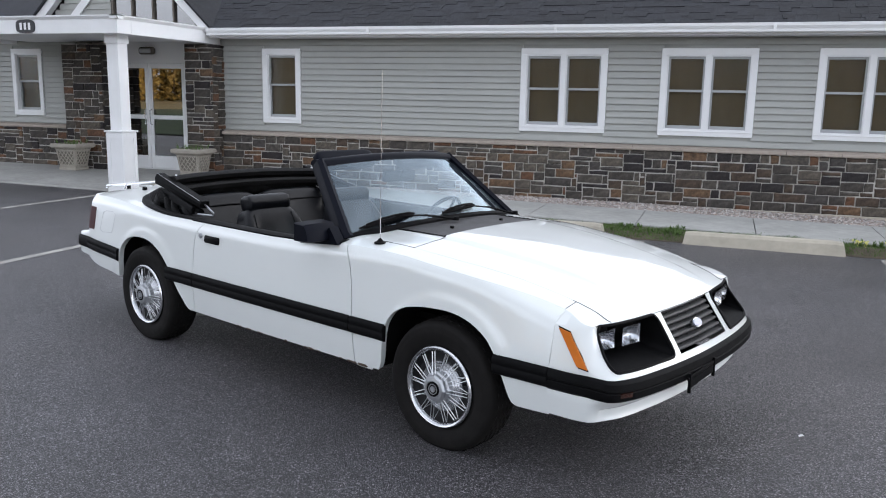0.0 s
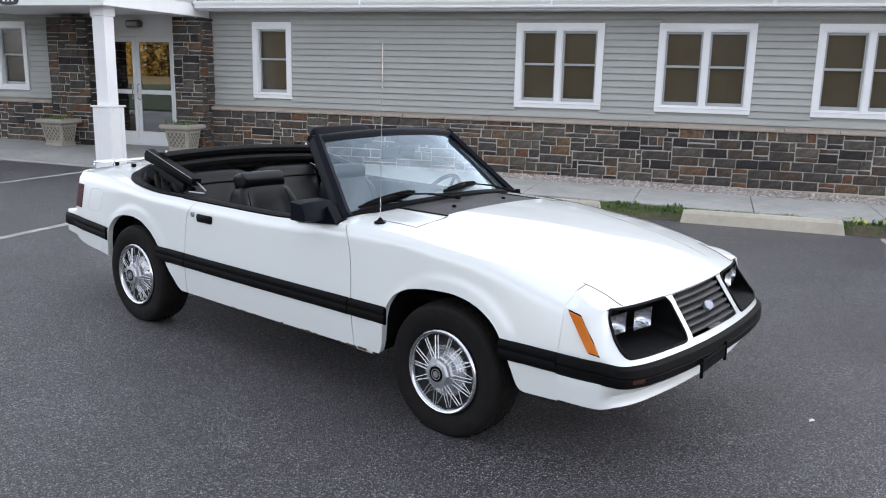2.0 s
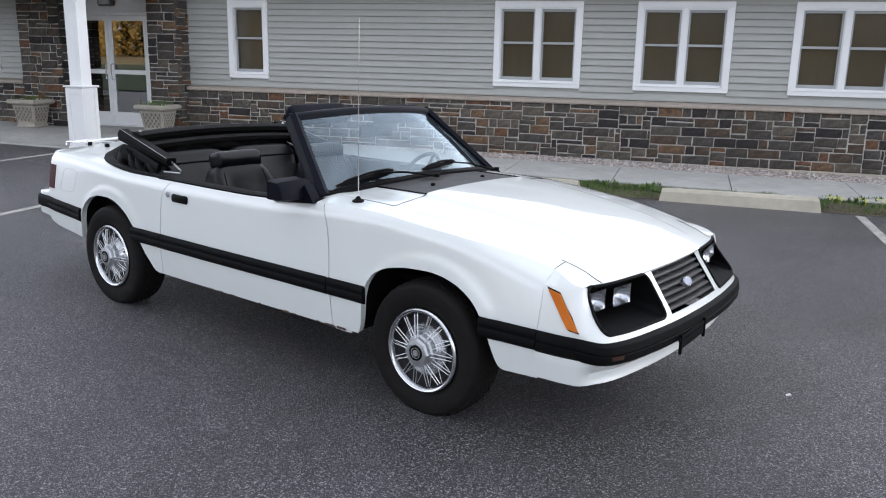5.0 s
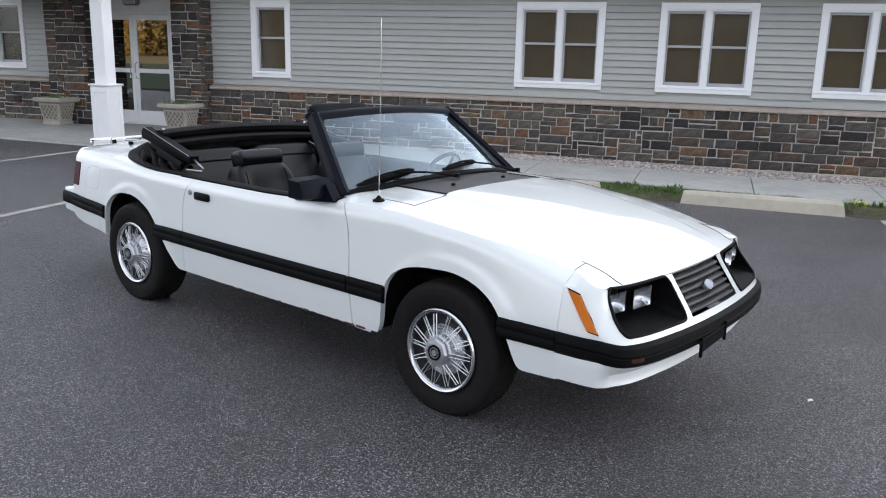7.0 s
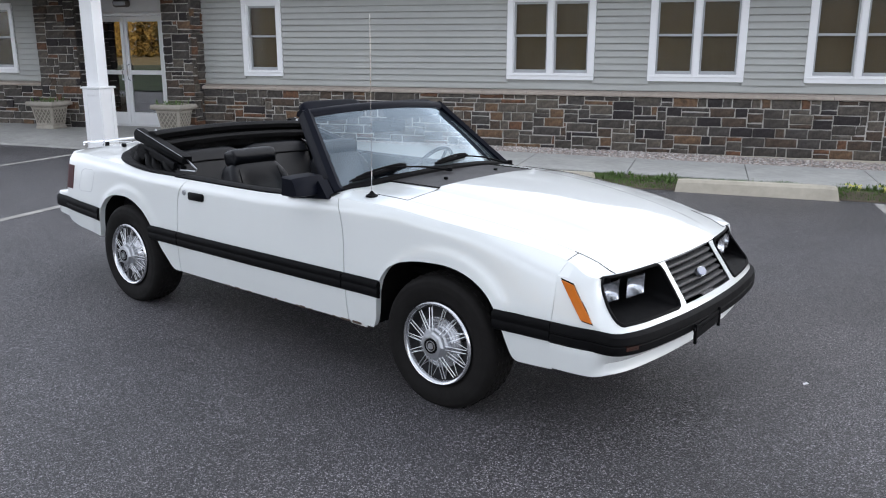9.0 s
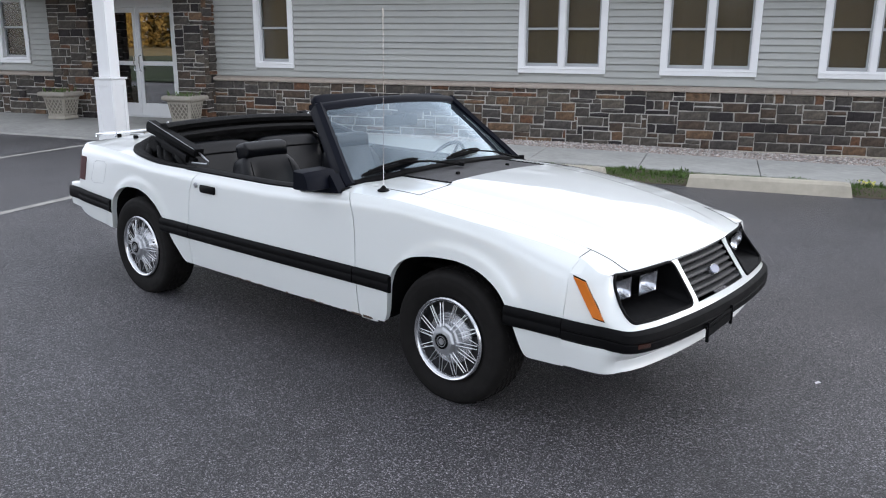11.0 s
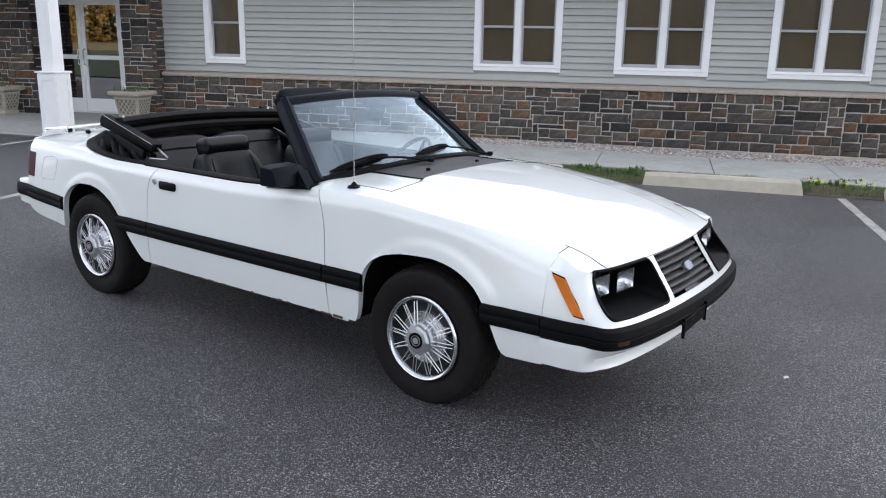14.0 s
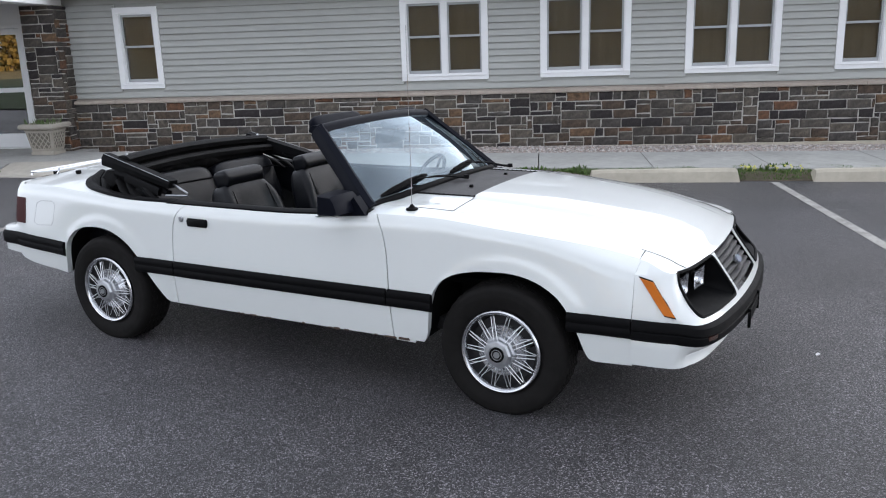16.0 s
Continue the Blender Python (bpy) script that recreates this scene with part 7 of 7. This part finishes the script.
def stone_field(owner, pieces, place, limit=300, seed=1, pick=None):
    """Stones of a wall: the nearest as parts that share meshes, the rest joined."""
    rng = random.Random(seed)
    pool = {}
    n = 0
    rest_v, rest_f = [], []
    for x0, x1, z0, z1 in pieces:
        w, h = x1 - x0, z1 - z0
        key = (round(w, 3), round(h, 3), rng.randrange(3))
        if key not in pool:
            pool[key] = mesh_of(stone_bmesh(w, h, rng), "stone", STONE)
        m = place((x0 + x1) / 2, (z0 + z1) / 2)
        if n < limit and (pick is None or pick(x0, x1)):
            ob = new("stone", pool[key])
            ob.matrix_basis = m
            ob.parent = owner
            n += 1
        else:
            k = len(rest_v)
            rest_v += [m @ v.co for v in pool[key].vertices]
            rest_f += [tuple(k + i for i in p.vertices) for p in pool[key].polygons]
    if rest_v:
        me = bpy.data.meshes.new("stones")
        me.from_pydata(rest_v, [], rest_f)
        me.materials.append(STONE)
        ob = new("stones", me)
        ob.parent = owner
        tagged(ob, kind="stuff")


def stone_wall(name, x0, x1, z0, z1, y, seed, limit=300, pick=None, label="base of squared brown and grey veneer stone with pale joints"):
    ob = thing(name, label, "stone wall", kind="structure")
    part("mortar_bed", boxed(x0, x1, y + 0.006, 0.014, z0, z1), MORTAR, ob)
    stone_field(ob, ashlar(x0, x1, z0, z1, seed), lambda x, z: Matrix.Translation((x, y, z)), limit, seed, pick)
    return ob


stone_wall("wall_base_stone", -0.83, 15.4, 0.055, 0.905, -0.10, 5, pick=lambda a, b: 1.2 < a < 13.6)
stone_wall("wall_base_stone_left", X_LEFT, -4.22, 0.10, 0.905, -0.10, 6, pick=lambda a, b: a > -8)


FOOTING = material("pale_footing", (0.56, 0.50, 0.41), 0.9, vary=0.3, scale=9, bump=0.3)
thing("trim_footing", "pale concrete footing strip under the stone base", "footing", boxed(-0.83, X_END, -0.135, -0.05, -0.12, 0.057, 0.006), FOOTING, kind="structure")


def pilaster(name, x0, x1, seed):
    """A square stone pier beside the doors: stones on its front and on both sides."""
    ob = thing(name, "tall brown and grey veneer stone pier beside the entrance", "stone pier", kind="structure")
    y0 = -0.38
    part("mortar_core", boxed(x0 + 0.016, x1 - 0.016, y0 + 0.008, 0.15, 0.10, 2.525), MORTAR, ob)
    stone_field(ob, ashlar(x0, x1, 0.12, 2.525, seed), lambda x, z: Matrix.Translation((x, y0, z)), 300, seed)
    stone_field(ob, ashlar(0, 0.50, 0.12, 2.525, seed + 1), lambda x, z: Matrix.Translation((x1, y0 + 0.01 + x, z)) @ pose(0, 0, 0, 0, 0, 90), 150, seed + 1)
    stone_field(ob, ashlar(0, 0.50, 0.12, 2.525, seed + 2), lambda x, z: Matrix.Translation((x0, y0 + 0.51 - x, z)) @ pose(0, 0, 0, 0, 0, -90), 150, seed + 2)


pilaster("pier_right", -1.41, -0.83, 31)
pilaster("pier_left", -4.22, -3.30, 41)
